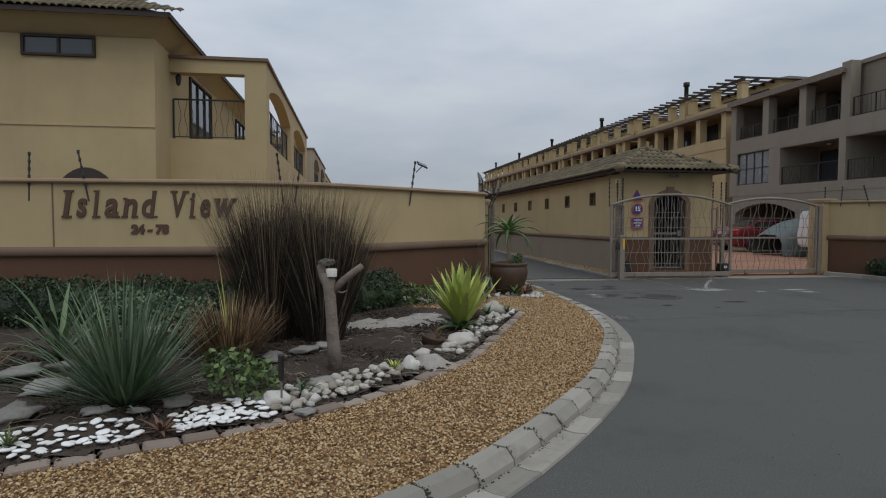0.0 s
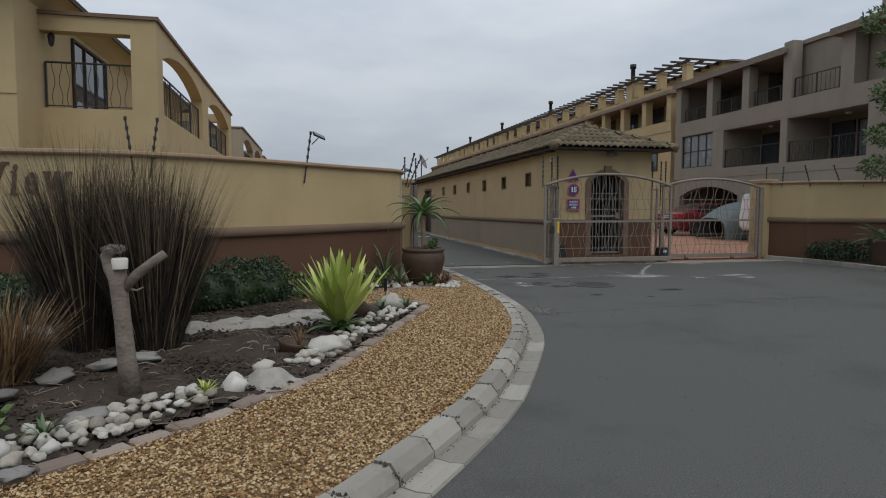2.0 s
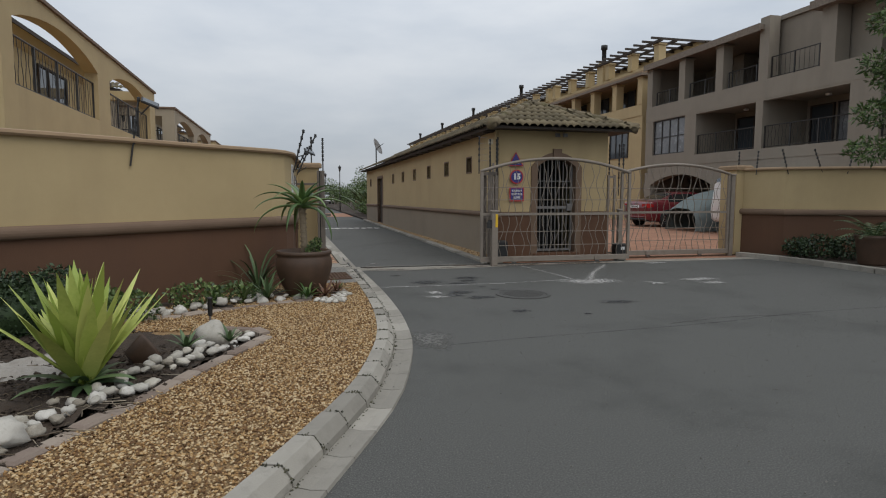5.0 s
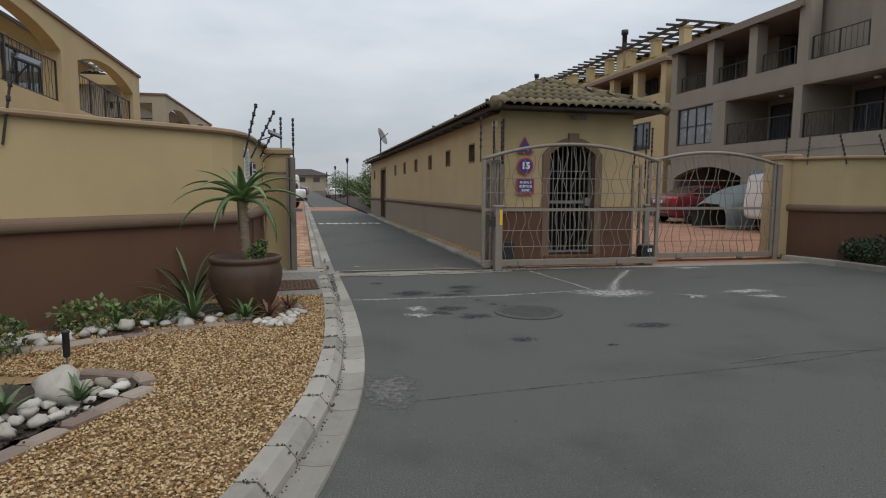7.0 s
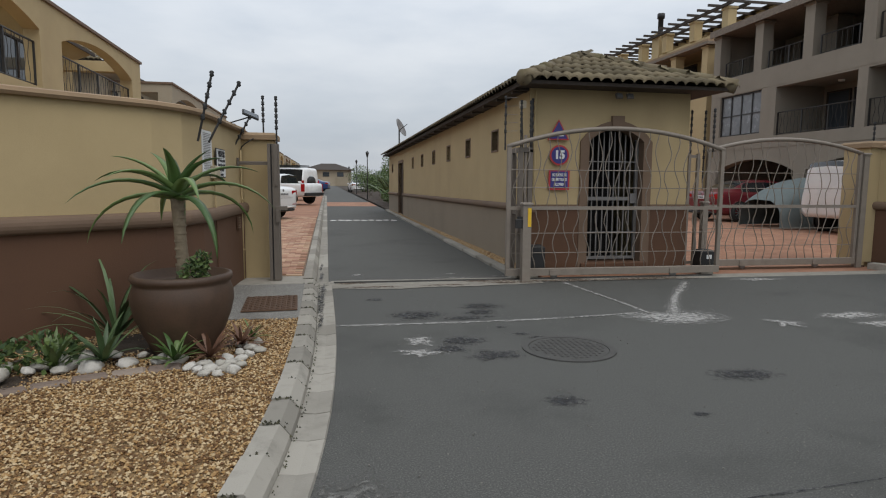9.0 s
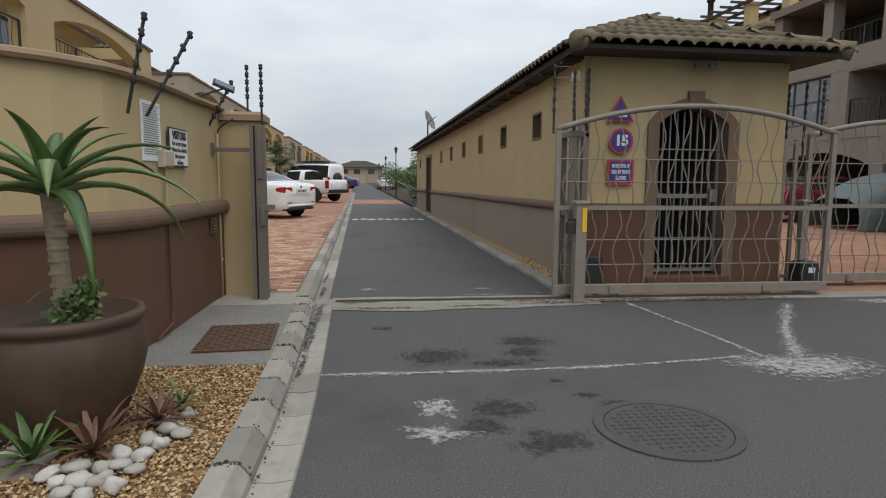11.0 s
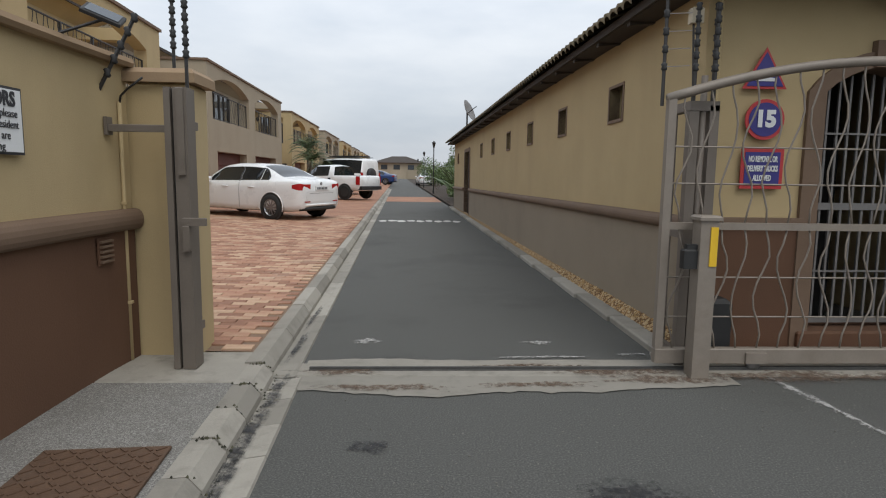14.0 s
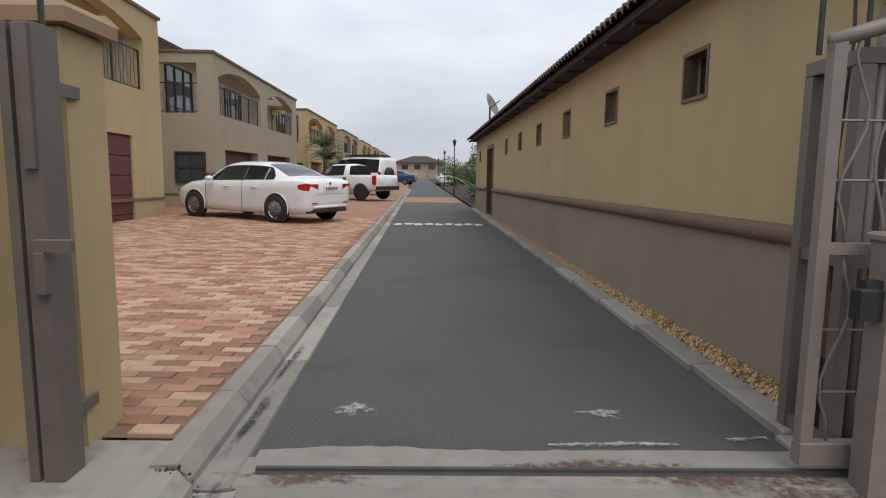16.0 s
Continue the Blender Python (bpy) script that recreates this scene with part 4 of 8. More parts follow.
def town_house(m, paint, label, L=11.7, detail=True, recess=0.3):
    """A two-storey house: front at x = 0 looking along +x, running along +y, with an arched balcony over two garages."""
    h = thing("town_house", label, "house", m, "row of town houses")
    D = 2.1
    T = 0.30
    # lower front with garage openings
    G = [(0.9, 4.7), (6.1, 10.2)]
    part("lower_wall", wall_with_holes(0, L, -0.3, 3.12, [(a, b, -0.3, 2.15) for a, b in G], -T, 0.0, "y"), paint, h)
    for a, b in G:
        g = part("garage_door", Shape().box(-recess - 0.04, -recess, a + 0.002, b - 0.002, -0.05, 2.148 if recess < T else 2.2), GARAGE_RED, h, "red-brown sectional garage door")
        for k in range(5):
            part("door_panel", Shape().slab(a + 0.02, b - 0.02, 0.02 + 0.42 * k, 0.42 + 0.42 * k, 0, 0.025, 0.012).turned(Matrix.Translation((-recess, 0, 0)) @ Matrix(((0, 0, 1, 0), (1, 0, 0, 0), (0, 1, 0, 0), (0, 0, 0, 1)))), GARAGE_RED, g)
    part("lower_side_wall", Shape().box(-D - 0.1, -T, 0, T, -0.3, 3.12), paint, h)
    part("lower_side_wall", Shape().box(-D - 0.1, -T, L - T, L, -0.3, 3.12), paint, h)
    part("balcony_floor", Shape().box(-D, 0.0, 0, L, 3.12, 3.2), paint, h)
    part("string_course", Shape().box(0.0, 0.02, 0, L, 0.72, 0.78).box(-D, 0.0, -0.02, 0.0, 0.72, 0.78), BROWN_MOULD, h)
    # upper piers, arches, beam
    A = [(0.48, 5.2), (6.2, 10.9)]
    for a, b in ((0, 0.48), (5.2, 6.2), (10.9, L)):
        part("pier", Shape().box(-T, 0, a, b, 3.2, 4.35), paint, h)
    up = Shape()
    for a, b in A:
        up.prism(arch_poly(a, b, 4.35, 4.72, 4.98), -T, 0, "x")
    for a, b in ((0, 0.48), (5.2, 6.2), (10.9, L)):
        up.box(-T, 0, a, b, 4.35, 4.98)
    part("arcade", up, paint, h)
    for y0, y1 in ((0, T), (L - T, L)):
        part("side_beam", Shape().box(-D, -T, y0, y1, 4.68, 4.98), paint, h)
        part("side_post", Shape().box(-0.48, -T, y0, y1, 3.2, 4.68), paint, h)
    part("coping", Shape().box(-T - 0.04, 0.05, -0.05, L + 0.05, 4.98, 5.05).box(-D, -T - 0.04, -0.05, T, 4.98, 5.05), BROWN_MOULD, h)
    if detail:
        for a, b in A:
            railing(h, (-0.12, a, 3.2), (-0.12, b, 3.2), 0.9, 0.16)
        railing(h, (-D + 0.05, 0.12, 3.2), (-0.48, 0.12, 3.2), 0.9, 0.13)
    else:
        for a, b in A:
            railing(h, (-0.12, a, 3.2), (-0.12, b, 3.2), 0.9, 0.45, False)
    # main block behind
    part("main_wall", Shape().box(-9, -D, -1.0, L + 0.6, -0.3, 5.3), paint, h)
    part("plinth_line", Shape().box(-9, -D, -1.02, -1.0, 3.27, 3.30), paint, h)
    window_unit(h, (-4.6, -1.012, 4.66), (1, 0, 0), (0, 0, 1), 1.38, 0.42, 2)
    arch = [(-4.05 + 1.2 * i / 10, 1.95 + 0.48 * math.sin(math.pi * i / 10) ** 0.7) for i in range(11)]
    part("entry_arch", Shape().prism(arch + [(-2.85, -0.2), (-4.05, -0.2)], -1.03, -1.0, "y"), TIMBER_DARK, h, "dark timber arched doors")
    for y in (1.6, 7.4):
        window_unit(h, (-D + 0.012, y, 3.22), (0, 1, 0), (0, 0, 1), 2.2, 1.75, 3)
    window_unit(h, (-1.22, -0.012, 1.1), (1, 0, 0), (0, 0, 1), 0.92, 0.95, 2, 2)
    part("wall_lamp", Shape().lathe([(0.02, 0), (0.05, 0.05), (0.07, 0.2), (0.03, 0.26), (0.0, 0.27)], 8, (-D + 0.14, 0.2, 4.42)).box(-D, -D + 0.14, 0.19, 0.21, 4.68, 4.70), BLACK_METAL, h)
    hip_roof(h, -9.5, -D + 0.45, -1.55, L + 1.1, 5.42, 2.0, "tiled hipped roof with deep dark eaves")
    part("soffit", Shape().add([(-9.5, -1.5, 5.40), (-D + 0.4, -1.5, 5.40), (-D, -1.02, 5.1), (-9, -1.02, 5.1), (-D + 0.4, L + 1, 5.40), (-D, L + 0.6, 5.1)], [(0, 1, 2, 3), (1, 4, 5, 2)]), paint, h)
    part("fascia", Shape().box(-9.5, -D + 0.47, -1.58, -1.55, 5.36, 5.46).box(-D + 0.45, -D + 0.48, -1.58, L + 1.1, 5.36, 5.46), TIMBER_DARK, h)
    if detail:
        corrugate(h, -9.5, -D + 0.48, -1.6, 5.45, 0.5, 1.8)
    return h


town_house(pose(-2.23, 13.9, 0.0, 0, 0, 1.26) @ pose(0, 0, 0, -0.85, 0, 0), OCHRE, "ochre two-storey town house with arched balcony and black railings", recess=0.06)
town_house(pose(-2.53, 29.25, -0.21, 0, 0, 1.26), OCHRE_DULL, "beige-grey town house with arched balcony above red-brown garages")
for i in range(6):
    y = 44.6 + 15.3 * i
    town_house(pose(-2.23 - 0.026 * (y - 13.9), y, -0.26, 0, 0, 1.5), OCHRE if i % 2 == 0 else OCHRE_DULL, "ochre town house further down the row" if i % 2 == 0 else "beige-grey town house further down the row", detail=False)

# ---- apartment blocks on the right ----


def column(parent, x, y, z0, z1, mat, w=0.4, name="column"):
    return part(name, Shape().box(x - w / 2, x + w / 2, y - w / 2, y + w / 2, z0, z1).slab(x - w / 2 - 0.04, x + w / 2 + 0.04, y - w / 2 - 0.04, y + w / 2 + 0.04, z1 - 0.09, z1, 0.02), mat, parent)


def grey_block(x, y0, y1):
    b = thing("apartment_block", "taupe three-storey apartment block with loggias above open parking", "apartment building")
    D = 9.0
    # parking level
    # Added near-black wall: the deep shade behind the arches is in its colour.
    part("parking_shade_wall", Shape().box(x + 5.5, x + 5.7, y0, y1, -0.05, 2.3), ROOM_SHADE, b)
    bays = [(28.1, 23.8), (23.3, 18.0), (17.5, 12.0)]
    s = Shape()
    for a, c in bays:
        s.prism(arch_poly(c, a, 1.75, 2.2, 2.35), x, x + 0.35, "x")
    for a, c in ((y1, 28.1), (23.8, 23.3), (18.0, 17.5), (12.0, y0)):
        s.box(x, x + 0.35, c, a, -0.05, 2.35)
    part("parking_arcade", s, GREY_WALL, b)
    part("end_wall", Shape().box(x + 0.35, x + D, y1 - 0.25, y1, -0.05, 7.2), GREY_WALL, b)
    part("back_wall", Shape().box(x + D - 0.2, x + D, y0, y1 - 0.25, -0.05, 7.2), GREY_WALL, b)
    # first floor
    part("floor_slab", Shape().box(x, x + D - 0.2, y0, y1 - 0.25, 2.35, 2.6), GREY_WALL, b)
    holes = [(25.6, 28.0, 3.15, 4.72), (21.45, 24.85, 3.0, 4.68), (17.6, 21.1, 2.98, 4.68), (12.8, 16.6, 2.98, 4.68)]
    part("first_floor_wall", wall_with_holes(y0, y1, 2.6, 4.75, [(a, c, z0, z1) for a, c, z0, z1 in holes], x - 0.02, x + 0.3, "y"), GREY_WALL, b)
    window_unit(b, (x + 0.1, 28.0, 3.15), (0, -1, 0), (0, 0, 1), 2.4, 1.57, 4, 2, BLACK_METAL, CURTAIN)
    for a, c, z0, z1 in holes[1:]:
        part("loggia_back_wall", Shape().box(x + 1.9, x + 2.1, a - 0.2, c + 0.2, 2.6, 4.75), GREY_WALL, b)
        part("loggia_side_wall", Shape().box(x + 0.3, x + 1.9, c, c + 0.2, 2.6, 4.75), GREY_WALL, b)
        window_unit(b, (x + 1.88, c - 0.2, 2.98), (0, -1, 0), (0, 0, 1), 1.0, 1.55, 1, 1, TIMBER_DARK, GLASS)
        window_unit(b, (x + 1.88, c - 1.35, 2.98), (0, -1, 0), (0, 0, 1), 1.7, 1.55, 2, 1, BLACK_METAL, CURTAIN)
        railing(b, (x + 0.1, c - 0.02, z0), (x + 0.1, a + 0.02, z0), 0.8, 0.16)
        part("ceiling_light", Shape().lathe([(0.0, 0), (0.09, 0), (0.1, 0.06), (0, 0.06)], 10, (x + 1.0, (a + c) / 2, 4.64)), SIGN_WHITE, b)
    # second floor
    part("parapet", Shape().box(x - 0.03, x + 0.3, y0, y1, 4.75, 5.42), GREY_WALL, b, "broad plain parapet band")
    part("second_floor_slab", Shape().box(x + 0.3, x + D - 0.2, y0, y1 - 0.25, 4.75, 5.0), GREY_WALL, b)
    for y in (28.35, 25.9, 23.5):
        column(b, x + 0.18, y, 5.42, 7.18, GREY_WALL, 0.42)
    for y in (24.8, 22.4):
        column(b, x + 2.2, y, 5.0, 7.18, GREY_WALL, 0.6, "inner_pier")
    part("tall_pier", Shape().box(x - 0.03, x + 0.4, 20.95, 21.4, 5.42, 7.62), GREY_WALL, b)
    part("upper_back_wall", Shape().box(x + 3.0, x + 3.2, y0, y1 - 0.25, 5.0, 7.2), GREY_WALL, b)
    for y in (27.4, 25.0, 22.6):
        window_unit(b, (x + 2.98, y, 5.05), (0, -1, 0), (0, 0, 1), 1.5, 1.9, 2, 1, BLACK_METAL, GLASS)
    part("roof_slab", Shape().box(x - 0.2, x + D, 21.2, y1, 7.2, 7.36).box(x - 0.25, x - 0.2, 21.2, y1, 7.14, 7.4), TIMBER_GREY, b, "brown edged flat roof")
    for a, c in ((25.7, 28.15), (23.3, 25.7), (21.4, 23.3)):
        railing(b, (x + 0.1, c - 0.22, 5.42), (x + 0.1, a + 0.22, 5.42), 0.62, 0.2, False)
    part("stair_box", Shape().box(x + 0.6, x + 5, 17.2, 21.2, 5.0, 7.5).box(x + 0.5, x + 5.1, 17.1, 21.3, 7.5, 7.66), GREY_WALL, b)
    railing(b, (x + 0.1, 20.9, 5.42), (x + 0.1, 18.9, 5.42), 0.75, 0.2, False)
    for a0, a1 in ((18.2, 18.75), (14.2, 14.7)):
        part("upper_pier", Shape().box(x - 0.03, x + 0.5, a0, a1, 5.42, 7.2), GREY_WALL, b)
    part("upper_roof", Shape().box(x - 0.3, x + 4, y0, 19.0, 7.2, 7.45), TIMBER_GREY, b)
    part("roof_tower", Shape().box(x + 1.6, x + 5.5, 14.0, 18.8, 7.45, 8.5), GREY_WALL, b)
    return b


grey_block(18.7, 8.0, 28.6)


def yellow_block(m, paint, label):
    """A stepped three-storey block with pergolas: front at x = 0 looking along -x, running along +y."""
    b = thing("apartment_block", label, "apartment building", m, "stepped apartment blocks")
    L, D = 12.5, 9.0
    part("lower_wall", Shape().box(0, D, 0, L, -0.1, 5.2), paint, b)
    for y in (1.2, 4.6, 8.4):
        window_unit(b, (-0.012, y + 1.8, 3.2), (0, -1, 0), (0, 0, 1), 1.8, 1.3, 3, 1, BLACK_METAL, GLASS)
    part("terrace_parapet", Shape().box(-0.04, 0.25, 0, L, 5.2, 5.75), paint, b)
    for i in range(6):
        column(b, 0.15, 0.2 + i * (L - 0.4) / 5, 5.75, 7.1, paint, 0.42)
    part("middle_wall", Shape().box(2.0, D, 0, L, 5.2, 7.35), paint, b)
    for i in range(4):
        window_unit(b, (1.988, 2.6 + i * 2.9, 5.4), (0, -1, 0), (0, 0, 1), 1.6, 1.75, 2, 1, BLACK_METAL, GLASS)
    part("pergola_beam", Shape().box(-0.25, 0.3, -0.2, L + 0.2, 7.1, 7.22), TIMBER_GREY, b)
    part("terrace_edge", Shape().box(-0.1, 2.0, 0, L, 7.22, 7.36), COPING, b)
    part("upper_parapet", Shape().box(0.9, 1.15, 0, L, 7.36, 7.85), paint, b)
    part("upper_wall", Shape().box(3.2, D, 0.4, L - 3.5, 7.35, 9.0), paint, b)
    for i in range(6):
        column(b, 1.02, 0.25 + i * (L - 0.5) / 5, 7.85, 8.75, paint, 0.4)
    for x in (0.7, 1.5):
        part("pergola_beam", Shape().box(x, x + 0.1, -0.3, L + 0.3, 8.75, 8.87), TIMBER_DARK, b)
    for i in range(17):
        y = -0.1 + i * L / 16
        part("rafter", Shape().box(0.3, 3.3, y, y + 0.07, 8.87, 8.97), TIMBER_DARK, b)
    for i in range(3):
        window_unit(b, (3.188, 2.6 + i * 2.6, 7.7), (0, -1, 0), (0, 0, 1), 1.5, 0.95, 2, 1, BLACK_METAL, GLASS)
    hip_roof(b, 2.9, D + 0.4, 0.1, L - 3.2, 9.0, 1.0)
    part("chimney", Shape().box(0.85, 1.35, 5.6, 6.3, 7.36, 9.0), paint, b)
    part("flue", Shape().lathe([(0.13, 0), (0.13, 0.75), (0.19, 0.76), (0.19, 1.0), (0.0, 1.02)], 10, (1.1, 5.95, 9.0)), TRIM_BLACK, b, smooth=True)
    return b


yb = yellow_block(pose(18.9, 29.3, 0, 0, 0, 0.7), OCHRE, "ochre stepped apartment block with timber pergolas")
for i in range(4):
    copy_thing(yb, pose(18.9 - 0.012 * (13.2 * (i + 1)), 29.3 + 13.2 * (i + 1), 0, 0, 0, 0.7))

# ---- gates ----


def wavy_bar(z0, z1, seed, r=0.0065):
    rnd = random.Random(seed)
    ph, k = rnd.uniform(0, 6.28), rnd.uniform(1.0, 1.7) * (z1 - z0)
    n = max(6, int((z1 - z0) * 12))
    return Shape().tube([(0.05 * math.sin(ph + 6.28 * k * t / n) * min(1, 4 * t / n, 4 * (1 - t / n) + 0.15), 0.0, z0 + (z1 - z0) * t / n) for t in range(n + 1)], r, 5)


def sliding_gate(m, L, ends, crown, label, step=0.14):
    g = thing("sliding_gate", label, "gate", m, "sliding gates")
    mid = 0.93
    part("bottom_rail", Shape().slab(0, L, -0.03, 0.03, 0.06, 0.155, 0.006), STEEL_PAINT, g)
    for x in (0, L - 0.05):
        part("end_post", Shape().slab(x, x + 0.05, -0.025, 0.025, 0.155, ends, 0.004), STEEL_PAINT, g)
    part("middle_rail", Shape().box(0.05, L - 0.05, -0.02, 0.02, mid, mid + 0.045), STEEL_PAINT, g)
    n = 24
    curve = [(L * i / n, 0, ends + (crown - ends) * (1 - (2 * i / n - 1) ** 2)) for i in range(n + 1)]
    part("top_rail", Shape().tube(curve, 0.03, 8), STEEL_PAINT, g, smooth=True)
    for z in (0.36, 0.62, 1.22, 1.45):
        part("cross_rod", Shape().tube([(0.05, 0.012, z), (L - 0.05, 0.012, z)], 0.006, 5), STEEL_PAINT, g)
    low = [wavy_bar(0.155, mid, 11 + i).mesh("wavy_bar", STEEL_PAINT, True) for i in range(5)]
    k = int((L - 0.1) / step)
    for i in range(k):
        x = 0.05 + (L - 0.1) * (i + 0.5) / k
        o = part("wavy_bar", low[(i * 3) % 5], STEEL_PAINT, g)
        o.matrix_basis = pose(x, 0, 0, 0, 0, 180 * (i % 2))
        top = ends + (crown - ends) * (1 - (2 * x / L - 1) ** 2)
        o = part("wavy_bar", wavy_bar(mid + 0.045, top, 40 + i), STEEL_PAINT, g, smooth=True)
        o.matrix_basis = pose(x, 0, 0)
    for x in (0.6, L - 0.75):
        wheel = part("wheel_guard", Shape().box(x, x + 0.14, -0.045, -0.03, 0.06, 0.13), STEEL_PAINT, g)
        part("wheel", Shape().lathe([(0, -0.02), (0.045, -0.02), (0.05, 0), (0.045, 0.02), (0, 0.02)], 12).turned(pose(x + 0.07, 0, 0.055, 90, 0, 0)), GREY_METAL, wheel, smooth=True)
    return g


sliding_gate(pose(5.72, 13.175, 0), 3.07, 1.74, 2.0, "half-open beige steel sliding gate with wavy bars and arched top")
sliding_gate(pose(8.9, 13.73, 0), 2.6, 1.76, 1.95, "closed beige steel sliding gate with wavy bars and arched top")


def fence_pole(x, y, z0, z1, lean=(0, 0), label="black electric fence pole with insulators", n=6, wires=0.0):
    f = thing("electric_fence_pole", label, "fence pole", pose(x, y, z0), "electric fence poles")
    h = z1 - z0
    top = Vector((lean[0], lean[1], h))
    part("rod", Shape().tube([(0, 0, 0), top * 0.5, top], 0.011, 6), BLACK_METAL, f)
    ins = Shape().lathe([(0.011, -0.025), (0.021, -0.015), (0.015, 0), (0.021, 0.015), (0.011, 0.025)], 8).mesh("insulator", TRIM_BLACK, True)
    for i in range(n):
        o = part("insulator", ins, TRIM_BLACK, f)
        o.matrix_basis = Matrix.Translation(top * (0.35 + 0.62 * i / max(1, n - 1)))
        if wires:
            part("stub_wire", Shape().tube([top * (0.35 + 0.62 * i / max(1, n - 1)), top * (0.35 + 0.62 * i / max(1, n - 1)) + Vector((wires, 0, 0.01))], 0.003, 4), GREY_METAL, f)
    return f


def post_set(name, label, x0, x1, y0, y1, z1):
    p = thing(name, label, "post")
    part("shaft", Shape().box(x0, x1, y0, y1, 0.0, z1), STEEL_PAINT, p)
    part("cap", Shape().slab(x0 - 0.015, x1 + 0.015, y0 - 0.015, y1 + 0.015, z1, z1 + 0.03, 0.012), STEEL_PAINT, p)
    return p


rpost = post_set("reflector_post", "square beige steel post with a yellow reflector strip", 5.895, 6.005, 12.99, 13.1, 1.0)
part("reflector", Shape().box(5.955, 6.0, 12.982, 12.99, 0.72, 0.96).box(6.005, 6.011, 13.01, 13.08, 0.72, 0.96), YELLOW, rpost, "yellow reflective strip")
part("beam_box", Shape().slab(5.81, 5.895, 13.01, 13.07, 0.70, 0.82, 0.01).box(5.83, 5.895, 13.02, 13.06, 0.82, 0.85), TRIM_BLACK, rpost)
gf = thing("gate_guide_frame", "tall beige steel guide frame behind the sliding gate", "gate frame")
for y0 in (13.25, 13.56):
    part("upright", Shape().slab(5.9, 5.96, y0, y0 + 0.06, 0, 1.68, 0.006), POST_PAINT, gf)
part("upright", Shape().slab(6.03, 6.09, 13.25, 13.31, 0, 1.72, 0.006), POST_PAINT, gf)
part("head", Shape().box(5.9, 5.96, 13.25, 13.62, 1.68, 1.74), POST_PAINT, gf)
part("head", Shape().box(5.96, 6.09, 13.25, 13.31, 1.68, 1.74), POST_PAINT, gf)
part("inner_pipe", Shape().tube([(5.995, 13.28, 0), (5.995, 13.28, 1.9)], 0.022, 8), POST_PAINT, gf, smooth=True)
for z in (0.06, 0.86):
    part("brace", Shape().box(5.91, 5.95, 13.31, 13.56, z, z + 0.05), POST_PAINT, gf)
    part("brace", Shape().box(5.96, 6.03, 13.26, 13.30, z, z + 0.05), POST_PAINT, gf)
for x in (5.93, 6.06):
    fence_pole(x, 13.28, 1.74, 2.34)
fence_pole(6.14, 13.46, 1.6, 2.4)
lp = thing("gate_latch_post", "beige steel channel post where the sliding gate locks", "gate post")
part("channel", Shape().prism([(2.762, 12.915), (2.797, 12.915), (2.797, 12.985), (2.813, 12.985), (2.813, 12.915), (2.888, 12.915), (2.888, 13.04), (2.762, 13.04)], 0.10, 1.715, "z"), POST_PAINT, lp)
part("slot", Shape().box(2.7975, 2.8125, 12.945, 12.985, 0.12, 1.71), TRIM_BLACK, lp)
part("front_strip", Shape().slab(2.835, 2.875, 12.897, 12.915, 1.23, 1.71, 0.003), POST_PAINT, lp)
part("latch_plate", Shape().slab(2.85, 2.98, 12.89, 12.913, 0.945, 0.99, 0.004).slab(2.85, 2.888, 12.885, 12.914, 0.80, 0.945, 0.004), POST_PAINT, lp)
part("fixing_strap", Shape().slab(2.806, 2.822, 13.04, 13.27, 0.26, 0.31, 0.003), POST_PAINT, lp)
part("fixing_strap", Shape().slab(2.806, 2.822, 13.04, 13.27, 1.5, 1.55, 0.003), POST_PAINT, lp)
part("tie_bar", Shape().slab(2.43, 2.762, 12.96, 13.0, 1.47, 1.51, 0.004).box(2.415, 2.435, 12.95, 13.01, 1.45, 1.55), POST_PAINT, lp)
fence_pole(2.68, 13.30, 1.86, 2.30, n=5)
fence_pole(2.865, 13.0, 1.715, 2.26, n=6)
fence_pole(5.70, 13.215, 1.70, 2.38, n=5, wires=0.16)
fence_pole(8.66, 13.24, 1.72, 2.3, n=6)
fence_pole(8.66, 13.79, 1.3, 2.35, n=8)
fence_pole(8.88, 13.79, 1.3, 2.35, n=8)
nf = thing("side_fence_panel", "narrow beige barred panel between gatehouse and gate", "fence panel")
for x in (8.6, 8.74):
    part("upright", Shape().box(x, x + 0.04, 13.72, 13.76, 0, 1.72), STEEL_PAINT, nf)
for z in (0.1, 0.92, 1.66):
    part("rail", Shape().box(8.64, 8.74, 13.73, 13.75, z, z + 0.04), STEEL_PAINT, nf)
post_set("gate_side_post", "square beige steel post beside the second gate", 8.8, 8.88, 13.6, 13.68, 1.0)
post_set("gate_end_post", "tall square beige steel post closing the second gate", 11.51, 11.6, 13.68, 13.78, 1.74)
for x0, y0, big in ((8.62, 13.42, False), (6.02, 13.42, True)):
    mb = thing("gate_motor", "black plastic gate motor housing on a concrete foot", "gate motor", pose(x0, y0, 0), "gate motors")
    part("housing", Shape().slab(0, 0.30 if big else 0.22, -0.08, 0.1, 0.04, 0.44 if big else 0.35, 0.03), TRIM_BLACK, mb)
    part("base", Shape().box(0.02, 0.2, -0.1, 0.06, 0, 0.04), CONCRETE, mb)
    if not big:
        part("sticker", Shape().box(0.1, 0.18, -0.082, -0.08, 0.22, 0.28), SIGN_WHITE, mb, "small pale maker's label")
dp = thing("wall_conduit", "ochre painted conduit running down beside the gate pillar", "conduit", pose(2.435, 13.1, 0.1))
part("pipe", Shape().tube([(0.0, 0, 0.0), (0.0, 0, 0.8), (0.0, 0, 1.55)], 0.0115, 8), OCHRE, dp, smooth=True)
